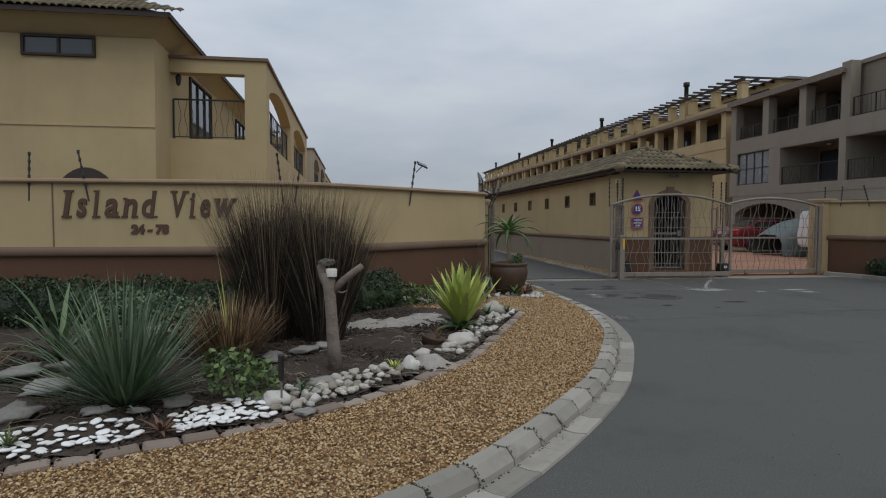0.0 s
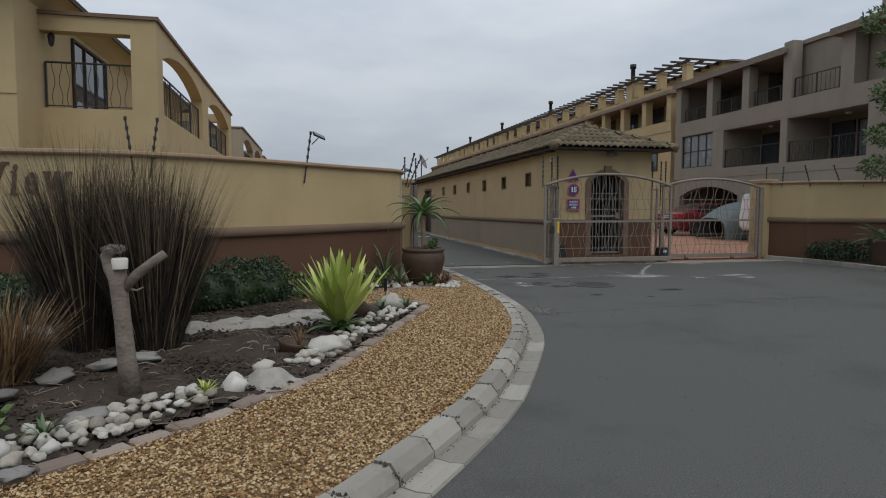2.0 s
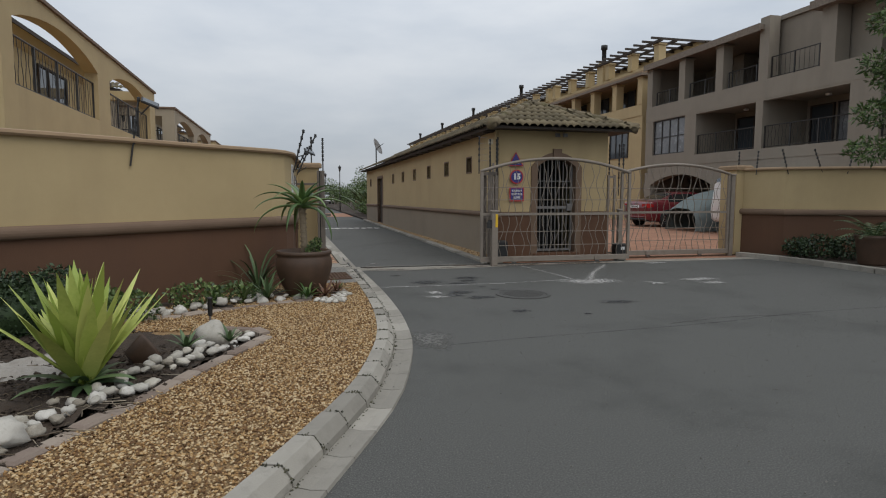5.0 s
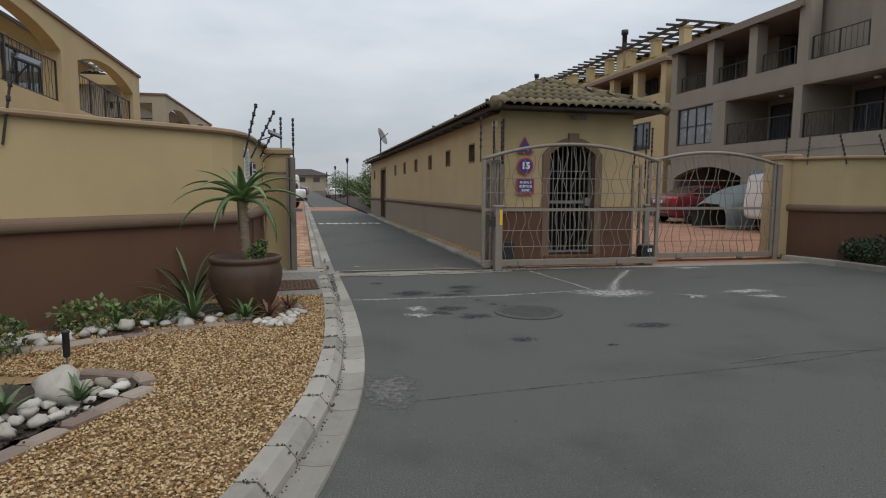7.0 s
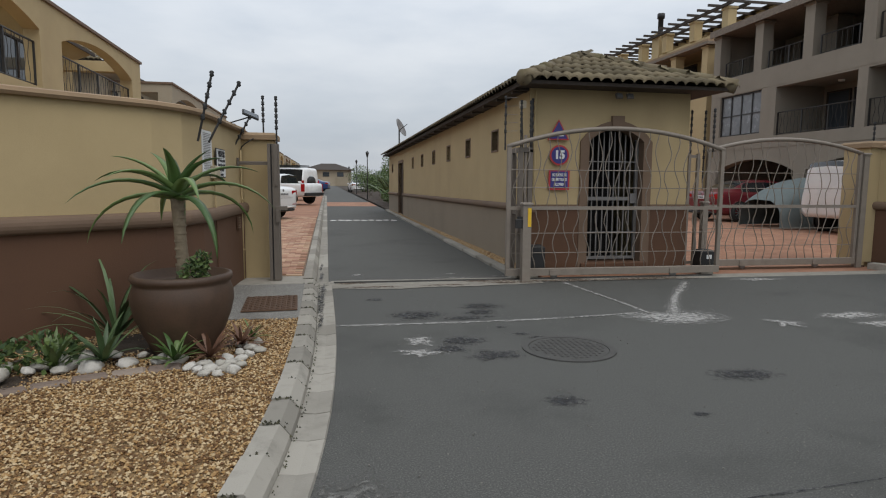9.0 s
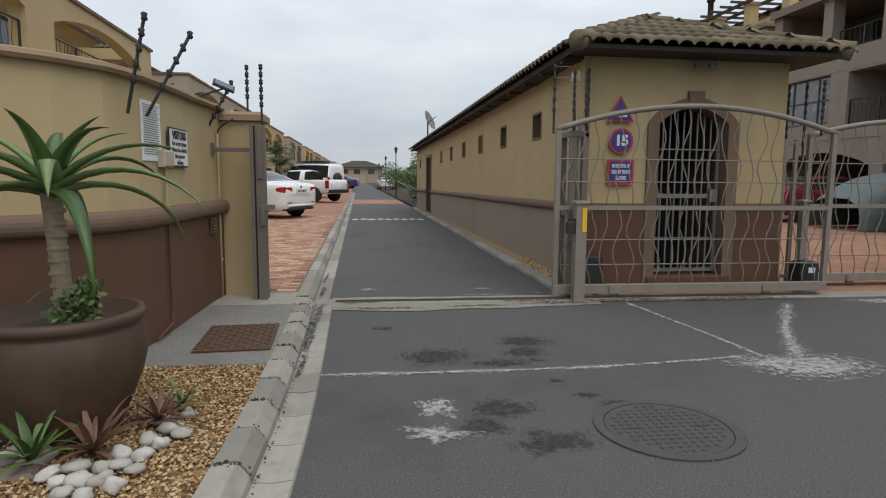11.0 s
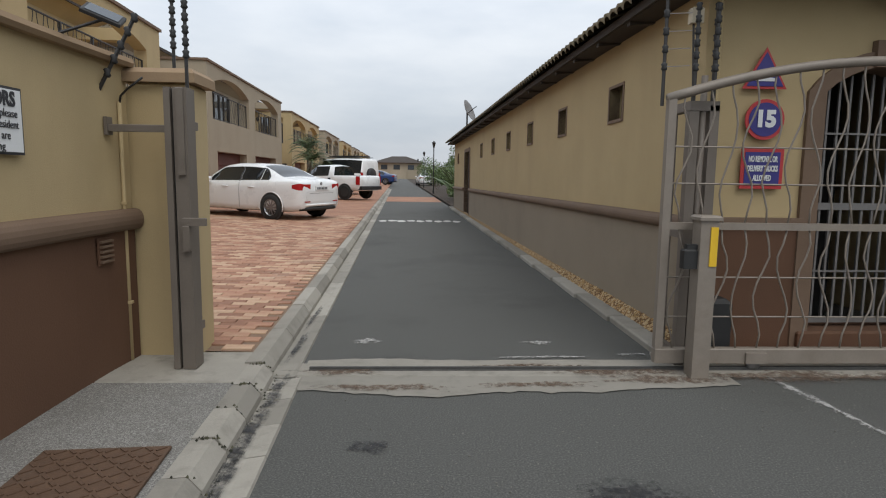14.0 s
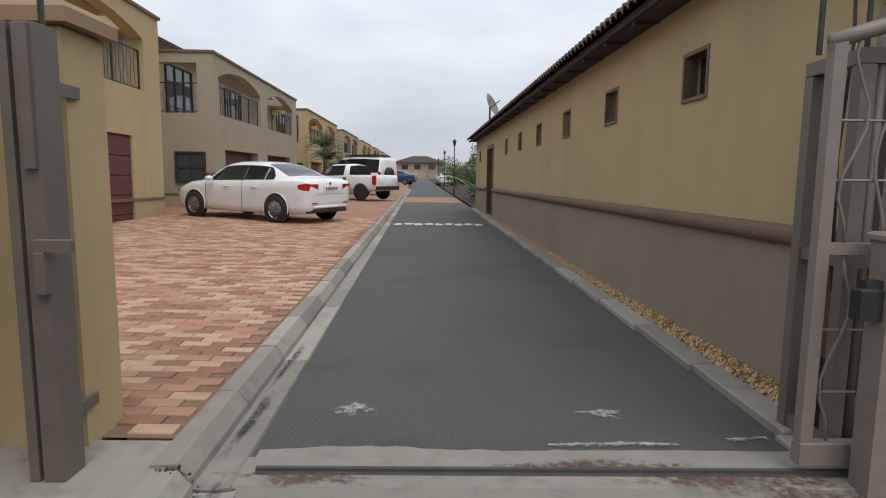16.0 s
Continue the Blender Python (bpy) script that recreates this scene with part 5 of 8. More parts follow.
part("elbow", Shape().tube([(0.0, 0, 1.53), (0.015, -0.01, 1.58), (0.06, -0.02, 1.62), (0.16, -0.05, 1.68)], 0.007, 6), BLACK_METAL, dp, smooth=True)
for z in (0.35, 0.95, 1.4):
    part("clip", Shape().slab(-0.018, 0.02, -0.016, 0.016, z, z + 0.018, 0.003), OCHRE, dp)
for x, y, lx, ly in ((11.8, 13.85, 0, 0), (11.95, 13.5, 0.12, 0.1), (12.3, 13.0, -0.18, 0.0), (12.9, 12.75, -0.18, 0.05), (13.3, 12.55, 0.2, 0.05), (14.3, 12.1, 0.2, 0.05)):
    fence_pole(x, y, 1.75, 2.25, (lx, ly), n=5)
# leaning poles on the boundary wall
WALL_POLES = [(-3.55, 8.10, -0.12, 0.0, 2.28), (0.74, 9.58, 0.1, 0.05, 2.35), (-1.1, 8.25, -0.08, 0.0, 2.3), (-0.95, 8.3, 0.10, 0.0, 2.3), (2.40, 11.16, 0.15, -0.06, 2.2), (2.46, 11.3, 0.26, 0.12, 2.17), (2.36, 12.95, 0.26, 0.0, 2.1), (-4.3, 8.15, 0.02, 0.0, 2.25)]
for x, y, lx, ly, zt in WALL_POLES:
    fence_pole(x, y, 1.62, zt, (lx, ly), n=5)


def solar_light(x, y, z, foot=(-0.1, 0.02, -0.12)):
    s = thing("solar_light", "small black solar floodlight on a wall bracket", "solar light", pose(x, y, z), "solar lights")
    part("panel", Shape().slab(-0.09, 0.09, -0.06, 0.06, -0.008, 0.012, 0.004).turned(pose(0, 0, 0, 30, 20, 20)), TRIM_BLACK, s)
    part("glass", Shape().box(-0.075, 0.075, -0.05, 0.05, 0.013, 0.016).turned(pose(0, 0, 0, 30, 20, 20)), GLASS, s)
    part("arm", Shape().tube([foot, (0, 0, -0.02)], 0.008, 5), BLACK_METAL, s)


solar_light(0.95, 9.62, 2.29)
solar_light(2.64, 12.56, 2.0, (-0.25, 0.0, -0.1))

# ---- lettering on the boundary wall ----
sign = thing("wall_lettering", "raised brown italic name and house numbers on the ochre wall", "sign")
BASE, CAP, XH = 1.41, 0.357, 0.262
# each letter, where it begins and ends along the wall, and its serifs: share of its width, half length, height
NAME = [("I", -3.888, -3.769, ((0.35, 0.062, 0), (0.65, 0.062, CAP))), ("s", -3.72, -3.588, ()), ("l", -3.515, -3.434, ((0.4, 0.05, 0), (0.5, 0.03, CAP))),
        ("a", -3.373, -3.203, ((0.9, 0.03, 0),)), ("n", -3.149, -2.965, ((0.1, 0.04, 0), (0.8, 0.04, 0), (0.18, 0.025, XH))), ("d", -2.907, -2.717, ((0.85, 0.03, 0), (0.86, 0.03, CAP))),
        ("V", -2.522, -2.334, ((0.12, 0.048, CAP), (0.92, 0.042, CAP))), ("i", -2.304, -2.229, ((0.4, 0.04, 0), (0.4, 0.025, XH))), ("e", -2.166, -2.039, ()),
        ("w", -1.975, -1.72, ((0.1, 0.04, XH), (0.5, 0.03, XH), (0.95, 0.035, XH)))]
for ch, x0, x1, serifs in NAME:
    o = words("letter", ch, 0.5, 0.012, LETTER, sign, pose(0, 0, 0), shear=0.2, bold=0.012)
    xs, zs = [v.co.x for v in o.data.vertices], [v.co.z for v in o.data.vertices]
    kx, kz = (x1 - x0) / (max(xs) - min(xs)), CAP / 0.365
    o.data.transform(Matrix.Translation((x0 - min(xs) * kx, 8.13, BASE - min(zs) * kz)) @ Matrix.Diagonal((kx, 1, kz, 1)))
    for share, half, h in serifs:
        cx, z0, z1 = x0 + share * (x1 - x0), BASE + max(0, h - 0.024), BASE + max(0.024, h)
        part("serif", Shape().prism([(cx - half, z0), (cx + half, z0), (cx + half * 0.9 + 0.005, z1), (cx - half * 0.9 + 0.005, z1)], 8.117, 8.1425, "y"), LETTER, o)
words("number_letters", "24 - 78", 0.16, 0.01, LETTER, sign, pose(-2.815, 8.13, 1.25), shear=0.08, bold=0.010, width=0.485)
part("wall_joint", Shape().box(-4.02, -4.005, 8.135, 8.15, 1.0, 1.86), BROWN_MOULD, sign)

# ---- signs on the gatehouse ----
FY = 13.545


def board(name, label, shape_poly, cx, cz, mats):
    t = thing(name, label, "traffic sign", pose(cx, FY - 0.01, cz))
    part("border", Shape().prism([p for p in shape_poly], -0.004, 0.004, "y"), mats[0], t)
    part("face", Shape().prism([(p[0] * 0.83, p[1] * 0.83) for p in shape_poly], -0.008, -0.0045, "y"), mats[1], t)
    return t


tri = board("hump_warning_sign", "red-edged blue triangular speed hump sign", [(-0.155, -0.1), (0.155, -0.1), (0, 0.175)], 6.535, 1.965, (SIGN_RED, SIGN_BLUE))
part("hump_symbol", Shape().prism([(-0.07, -0.05), (0.07, -0.05), (0.07, -0.03), (0.035, -0.025), (0, 0.0), (-0.035, -0.025), (-0.07, -0.03)], -0.012, -0.0085, "y"), SIGN_WHITE, tri)
cir = board("speed_limit_sign", "round blue sign with a red rim and white figure 15", [(0.138 * math.cos(2 * math.pi * i / 32), 0.138 * math.sin(2 * math.pi * i / 32)) for i in range(32)], 6.555, 1.66, (SIGN_RED, SIGN_BLUE))
words("figure", "15", 0.15, 0.002, SIGN_WHITE, cir, pose(0, -0.012, 0.0), bold=0.008)
rec = board("no_trucks_sign", "red-edged blue board with white lettering", [(-0.15, -0.138), (0.15, -0.138), (0.15, 0.138), (-0.15, 0.138)], 6.56, 1.325, (SIGN_RED, SIGN_BLUE))
for i, line in enumerate(("NO REMOVAL OR", "DELIVERY TRUCKS", "ALLOWED")):
    words("lettering", line, 0.055, 0.002, SIGN_WHITE, rec, pose(0, -0.012, 0.065 - 0.065 * i), bold=0.002, width=(0.205, 0.215, 0.13)[i])
for x in (7.36, 7.52):
    fl = thing("floodlight", "small grey floodlight under the gatehouse eaves", "floodlight", pose(x, 13.46, 2.5), "floodlights")
    part("body", Shape().slab(-0.048, 0.048, -0.036, 0.036, -0.018, 0.014, 0.006).turned(pose(0, 0, -0.03, 62, 0, 0)), GREY_METAL, fl)
    part("lens", Shape().slab(-0.036, 0.036, -0.025, 0.025, 0.0145, 0.0165, 0.001).turned(pose(0, 0, -0.03, 62, 0, 0)), CURTAIN, fl)
    part("stem", Shape().tube([(0, 0.02, 0), (0, 0.1, 0.04)], 0.01, 5), PLASTIC_BEIGE, fl)
jb = thing("junction_box", "small beige junction box with cables on the corner", "junction box", pose(6.0, 13.5, 2.32))
part("box", Shape().slab(-0.03, 0.05, -0.04, 0.02, -0.05, 0.05, 0.008), PLASTIC_BEIGE, jb)
part("cable", Shape().tube([(0, 0, -0.05), (0.02, -0.01, -0.5), (0.0, 0, -1.0), (0.03, 0, -1.6)], 0.008, 5), BLACK_METAL, jb)
cd = thing("conduit_pipe", "painted conduit pipe running down the gatehouse corner", "conduit", pose(6.2, 13.53, 1.1))
part("pipe", Shape().tube([(0, 0, 0), (0, 0, 1.4)], 0.014, 6), OCHRE, cd)
# wall signs by the pedestrian side
vs = thing("visitors_sign", "white board with a black border telling visitors to phone", "sign", pose(2.397, 12.055, 1.457, 0, 0, 89))
part("border", Shape().box(-0.2, 0.2, -0.016, -0.008, -0.145, 0.145), SIGN_BLACK, vs)
part("face", Shape().box(-0.188, 0.188, -0.020, -0.0165, -0.133, 0.133), SIGN_WHITE, vs)
words("heading", "VISITORS", 0.085, 0.001, SIGN_BLACK, vs, pose(0, -0.023, 0.09), bold=0.003, width=0.3)
for i, line in enumerate(("For access please", "phone the resident", "that you are", "visiting")):
    words("lettering", line, 0.05, 0.001, SIGN_BLACK, vs, pose(0, -0.023, 0.03 - 0.047 * i), width=(0.31, 0.32, 0.21, 0.14)[i])
nt = thing("notice_board", "white notice sheet full of fine print", "notice", pose(2.372, 11.59, 1.545, 0, 0, 86))
part("board", Shape().box(-0.145, 0.145, -0.012, -0.004, -0.2, 0.2), SIGN_WHITE, nt)
for i in range(22):
    part("text_line", Shape().box(-0.12, 0.12 - 0.04 * ((i * 7) % 5) / 5, -0.0145, -0.0125, 0.17 - i * 0.0155, 0.175 - i * 0.0155), GREY_METAL, nt)
ic = thing("intercom_box", "cream intercom box with a conduit down the wall", "intercom", pose(2.388, 11.76, 1.366, 0, 0, 88))
part("case", Shape().slab(-0.09, 0.09, -0.06, 0.06, 0, 0.055, 0.012).turned(pose(0, 0, 0, 90, 0, 0)), PLASTIC_BEIGE, ic)
part("conduit", Shape().tube([(0, -0.02, -0.05), (0.004, -0.02, -0.2), (0, -0.02, -0.38)], 0.010, 6), OCHRE, ic)
part("lower_conduit", Shape().tube([(0, -0.026, -0.46), (0.005, -0.026, -0.8), (0.0, -0.026, -1.12), (-0.03, -0.03, -1.2), (-0.3, -0.03, -1.245)], 0.010, 6), BROWN, ic)
vt = thing("wall_vent", "small brown louvred wall vent", "vent", pose(2.418, 12.87, 0.80, 0, 0, 89))
part("frame", Shape().box(-0.075, 0.075, -0.012, -0.005, -0.075, 0.075), BROWN, vt)
for i in range(5):
    part("slat", Shape().box(-0.06, 0.06, -0.028, -0.012, -0.062 + i * 0.028, -0.05 + i * 0.028), BROWN_MOULD, vt)
iron = thing("manhole_cover_square", "rusty chequered square iron cover in a concrete slab", "drain cover", pose(2.93, 11.535, 0.1, 0, 0, 4))
part("plate", Shape().slab(-0.25, 0.25, -0.34, 0.34, 0.0, 0.014, 0.004), RUST, iron)
lug = Shape().box(-0.022, 0.022, -0.006, 0.006, 0, 0.006).mesh("lug", RUST)
for i in range(10):
    for j in range(13):
        o = part("lug", lug, RUST, iron)
        o.matrix_basis = pose(-0.22 + i * 0.049, -0.31 + j * 0.0515, 0.013, 0, 0, 45 if (i + j) % 2 else -45)
rm = thing("manhole_cover_round", "round worn iron manhole cover in the asphalt", "drain cover", pose(5.35, 9.97, 0.0))
part("ring", Shape().lathe([(0.36, 0.0), (0.36, 0.01), (0.31, 0.01), (0.31, 0.002)], 36), OLD_IRON, rm)
part("lid", Shape().lathe([(0.305, 0.0), (0.305, 0.008), (0.0, 0.008)], 36), OLD_IRON, rm)
stud = Shape().slab(-0.011, 0.011, -0.011, 0.011, 0.008, 0.013, 0.002).mesh("stud", OLD_IRON)
for i in range(-6, 7):
    for j in range(-6, 7):
        if math.hypot(i, j) < 6.3:
            part("stud", stud, OLD_IRON, rm).matrix_basis = pose(0.044 * i, 0.044 * j, 0, 0, 0, 45)
for dx in (-0.17, 0.17):
    part("lifting_slot", Shape().box(dx - 0.03, dx + 0.03, -0.012, 0.012, 0.0082, 0.0095), TRIM_BLACK, rm)

# ---- marks on the asphalt ----


def blob(cx, cy, rx, ry, seed, z, n=40, rough=0.35):
    s = Shape()
    pts = []
    for i in range(n):
        a = 2 * math.pi * i / n
        k = 1 + rough * noise.noise((math.cos(a) * 1.6 + seed, math.sin(a) * 1.6, seed * 0.7)) + 0.5 * rough * noise.noise((math.cos(a) * 5 + seed, math.sin(a) * 5, 2))
        pts.append((cx + rx * k * math.cos(a), cy + ry * k * math.sin(a), z))
    return s.add(pts, [tuple(range(n))])


def streak(line, w, seed, z):
    s = Shape()
    L = spline(line, 0.06)
    nrm = offset(L, 1.0) - L
    for i, p in enumerate(L):
        k = w * (0.45 + 0.9 * abs(noise.noise((i * 0.09, seed, 0)))) * 0.5
        s.v += [(p[0] - nrm[i][0] * k, p[1] - nrm[i][1] * k, z), (p[0] + nrm[i][0] * k, p[1] + nrm[i][1] * k, z)]
    s.f = [(2 * i, 2 * i + 1, 2 * i + 3, 2 * i + 2) for i in range(len(L) - 1)]
    return s


def mark(name, parent, mat, make, z):
    """A mark in three layers, worn more and more towards its edge."""
    for k, (grow, m) in enumerate(zip((1.28, 1.0, 0.72), WEAR[mat])):
        part(name, make(grow, z + 0.0012 * k), m, parent)


marks = thing("lime_marks", "pale cement marks and trench line worn into the asphalt", "road marking", kind="structure")
mark("trench_line", marks, LIME_MARK, lambda g, z: streak([(3.55, 10.94), (4.4, 10.93), (5.4, 10.95), (6.5, 11.08)], 0.075 * g * g, 1, z), 0.004)
mark("patch", marks, LIME_MARK, lambda g, z: blob(6.78, 10.84, 0.36 * g, 0.24 * g, 3.3, z), 0.006)
mark("trench_line", marks, LIME_MARK, lambda g, z: streak([(6.8, 10.9), (7.3, 11.75), (8.05, 12.75)], 0.15 * g * g, 5, z), 0.0045)
mark("trench_line", marks, LIME_MARK, lambda g, z: streak([(6.62, 11.0), (6.58, 11.6), (6.5, 12.3), (6.42, 13.02)], 0.08 * g * g, 8, z), 0.0045)
for k, (x, y, a, b) in enumerate(((4.2, 10.34, 0.08, 0.15), (4.19, 10.0, 0.14, 0.09), (7.66, 10.48, 0.12, 0.1), (8.5, 10.68, 0.32, 0.12), (8.55, 10.33, 0.2, 0.1), (9.2, 12.8, 0.3, 0.1), (3.81, 13.86, 0.08, 0.07), (5.1, 13.8, 0.10, 0.04))):
    mark("patch", marks, LIME_MARK, lambda g, z: blob(x, y, a * g, b * g, k * 1.7 + 9, z, rough=0.8), 0.005)
E1 = [(3.46 + 0.06 * i, 13.05) for i in range(46)]
E2 = [(x, 12.78 - 0.11 * noise.noise((x * 1.3, 4.0, 0)) - 0.07 * abs(noise.noise((x * 9, 1.0, 0))) + 0.14 * max(0.0, (x - 5.2))) for x, _ in E1]
part("cement_edge", Shape().add([(x, y, 0.0065) for x, y in E1 + E2[::-1]], [tuple(range(2 * len(E1)))]), CONCRETE, marks)
E3 = [(x, 13.38 + 0.05 * noise.noise((x * 1.4, 9.0, 0)) + 0.025 * abs(noise.noise((x * 11, 2.0, 0)))) for x, _ in E1]
part("cement_edge", Shape().add([(x, 13.30, 0.0068) for x, _ in E1] + [(x, y, 0.0068) for x, y in E3[::-1]], [tuple(range(2 * len(E1)))]), CONCRETE, marks)
part("cement_pad", Shape().slab(5.84, 6.1, 13.3, 13.52, -0.04, 0.03, 0.012), CONCRETE, marks)
mark("chip", marks, LIME_MARK, lambda g, z: streak([(4.75, 13.43), (5.1, 13.45), (5.35, 13.44)], 0.05 * g * g, 21, z), 0.008)
mark("chip", marks, LIME_MARK, lambda g, z: streak([(5.6, 13.5), (5.8, 13.52)], 0.06 * g * g, 23, z), 0.008)
for k, (x, y, a, b) in enumerate(((3.75, 13.12, 0.25, 0.05), (4.9, 13.22, 0.4, 0.045), (5.5, 13.1, 0.4, 0.06), (6.6, 13.02, 0.6, 0.09), (7.6, 13.02, 0.6, 0.09))):
    mark("rust_stain", marks, RUST_STAIN, lambda g, z: blob(x, y, a * g, b * g, k * 2.7 + 60, z, rough=0.7), 0.0135)
for k, (x, y, a, b) in enumerate(((4.0, 12.86, 0.3, 0.05), (5.7, 12.98, 0.35, 0.06), (4.9, 12.9, 0.3, 0.04))):
    mark("rust_stain", marks, RUST_STAIN, lambda g, z: blob(x, y, a * g, b * g, k * 3.7 + 80, z, rough=0.7), 0.0085)
dirt = thing("gutter_dirt", "dark silt lying in the kerb gutter", "dirt", kind="structure")
for k, (x, y, a, b) in enumerate(((3.38, 12.75, 0.035, 0.3), (3.38, 12.2, 0.04, 0.35), (3.40, 11.65, 0.03, 0.35), (3.42, 11.1, 0.02, 0.25), (3.33, 13.7, 0.025, 0.35), (3.30, 14.6, 0.02, 0.4))):
    mark("silt", dirt, OIL_MARK, lambda g, z: blob(x, y, a * g, b * g, k * 1.9 + 40, z, rough=0.5), 0.0175)
oil = thing("oil_stains", "dark oil stains on the asphalt", "stain", kind="structure")
for k, (x, y, a, b) in enumerate(((6.3, 9.2, 0.2, 0.1), (4.30, 11.28, 0.2, 0.15), (5.02, 11.6, 0.17, 0.13), (4.95, 11.33, 0.13, 0.09), (4.74, 11.09, 0.17, 0.08), (5.0, 11.14, 0.05, 0.03), (4.57, 10.3, 0.15, 0.11), (4.42, 10.08, 0.12, 0.08), (4.75, 9.87, 0.17, 0.11), (5.0, 10.71, 0.05, 0.03), (5.24, 10.3, 0.08, 0.05), (5.1, 10.45, 0.06, 0.04), (3.95, 12.1, 0.08, 0.05), (5.6, 8.6, 0.05, 0.03), (4.9, 8.9, 0.1, 0.06))):
    mark("stain", oil, OIL_MARK, lambda g, z: blob(x, y, a * g * 1.1, b * g * 1.1, k * 2.1 + 30, z, rough=0.4), 0.003)
patch = thing("asphalt_patch", "cracked old trench repair across the road", "road patch", kind="structure")
mark("patch", patch, CRACK_FILL, lambda g, z: blob(3.64, 7.86, 0.15 * g, 0.28 * g, 2.2, z, rough=0.6), 0.0032)
mark("crack", patch, OIL_MARK, lambda g, z: streak([(3.7, 7.6), (4.6, 7.7), (5.6, 7.78), (6.8, 7.9), (7.9, 8.1), (9.5, 8.2)], 0.018 * g * g, 2, z), 0.003)
mark("crack", patch, CRACK_FILL, lambda g, z: streak([(6.2, 7.95), (7.1, 8.1), (8.0, 8.0)], 0.03 * g * g, 12, z), 0.0034)
hump = thing("speed_hump_markers", "row of worn white painted blocks across the drive", "road marking", kind="structure")
for i in range(9):
    x = 3.2 + i * 0.245
    part("marker", blob(x + 0.1, 25.45 + (0.06 if i % 2 else -0.06), 0.11, 0.26, i * 3.1, 0.012), PAINT_WHITE, hump)
solid("brick_crossing", sheet([(2.78, 37.0), (5.36, 37.0), (5.22, 43), (2.6, 43)], 0.005), PAVER_FAR, "red brick crossing band in the drive", "paving", "structure")
solid("verge_bed", sheet([(5.62, 32.2), (9.5, 32.2), (9.5, 120), (3.3, 120)], 0.03), SOIL, "planted earth verge along the far drive", "flower bed", "structure")

# ---- cars ----


def wheel_parts(parent, x, y, r, w=0.2):
    t = part("wheel", Shape().lathe([(r * 0.66, -w / 2), (r * 0.92, -w / 2), (r, -w / 2 + 0.03), (r, w / 2 - 0.03), (r * 0.92, w / 2), (r * 0.66, w / 2)], 24).turned(pose(x, y, r, 90, 0, 0)), TYRE, parent, "black tyre", True)
    sgn = 1 if y > 0 else -1
    rim = Shape().lathe([(r * 0.66, w / 2 - 0.01), (r * 0.6, w / 2 - 0.03), (r * 0.58, 0.0)], 24).lathe([(r * 0.16, w / 2 - 0.03), (0.0, w / 2 - 0.025)], 12)
    for k in range(10):
        a = 2 * math.pi * k / 10
        c, s_ = math.cos(a), math.sin(a)
        rim.add([(c * r * 0.1 - s_ * 0.02, s_ * r * 0.1 + c * 0.02, w / 2 - 0.03), (c * r * 0.1 + s_ * 0.02, s_ * r * 0.1 - c * 0.02, w / 2 - 0.03), (c * r * 0.63 + s_ * 0.018, s_ * r * 0.63 - c * 0.018, w / 2 - 0.015), (c * r * 0.63 - s_ * 0.018, s_ * r * 0.63 + c * 0.018, w / 2 - 0.015)], [(0, 1, 2, 3)])
    part("rim", rim.turned(pose(x, y, r, -90 * sgn, 0, 0)), RIM, t)
    part("brake_disc", Shape().lathe([(0, 0), (r * 0.6, 0)], 20).turned(pose(x, y + sgn * 0.01, r, -90 * sgn, 0, 0)), BLACK_METAL, t)


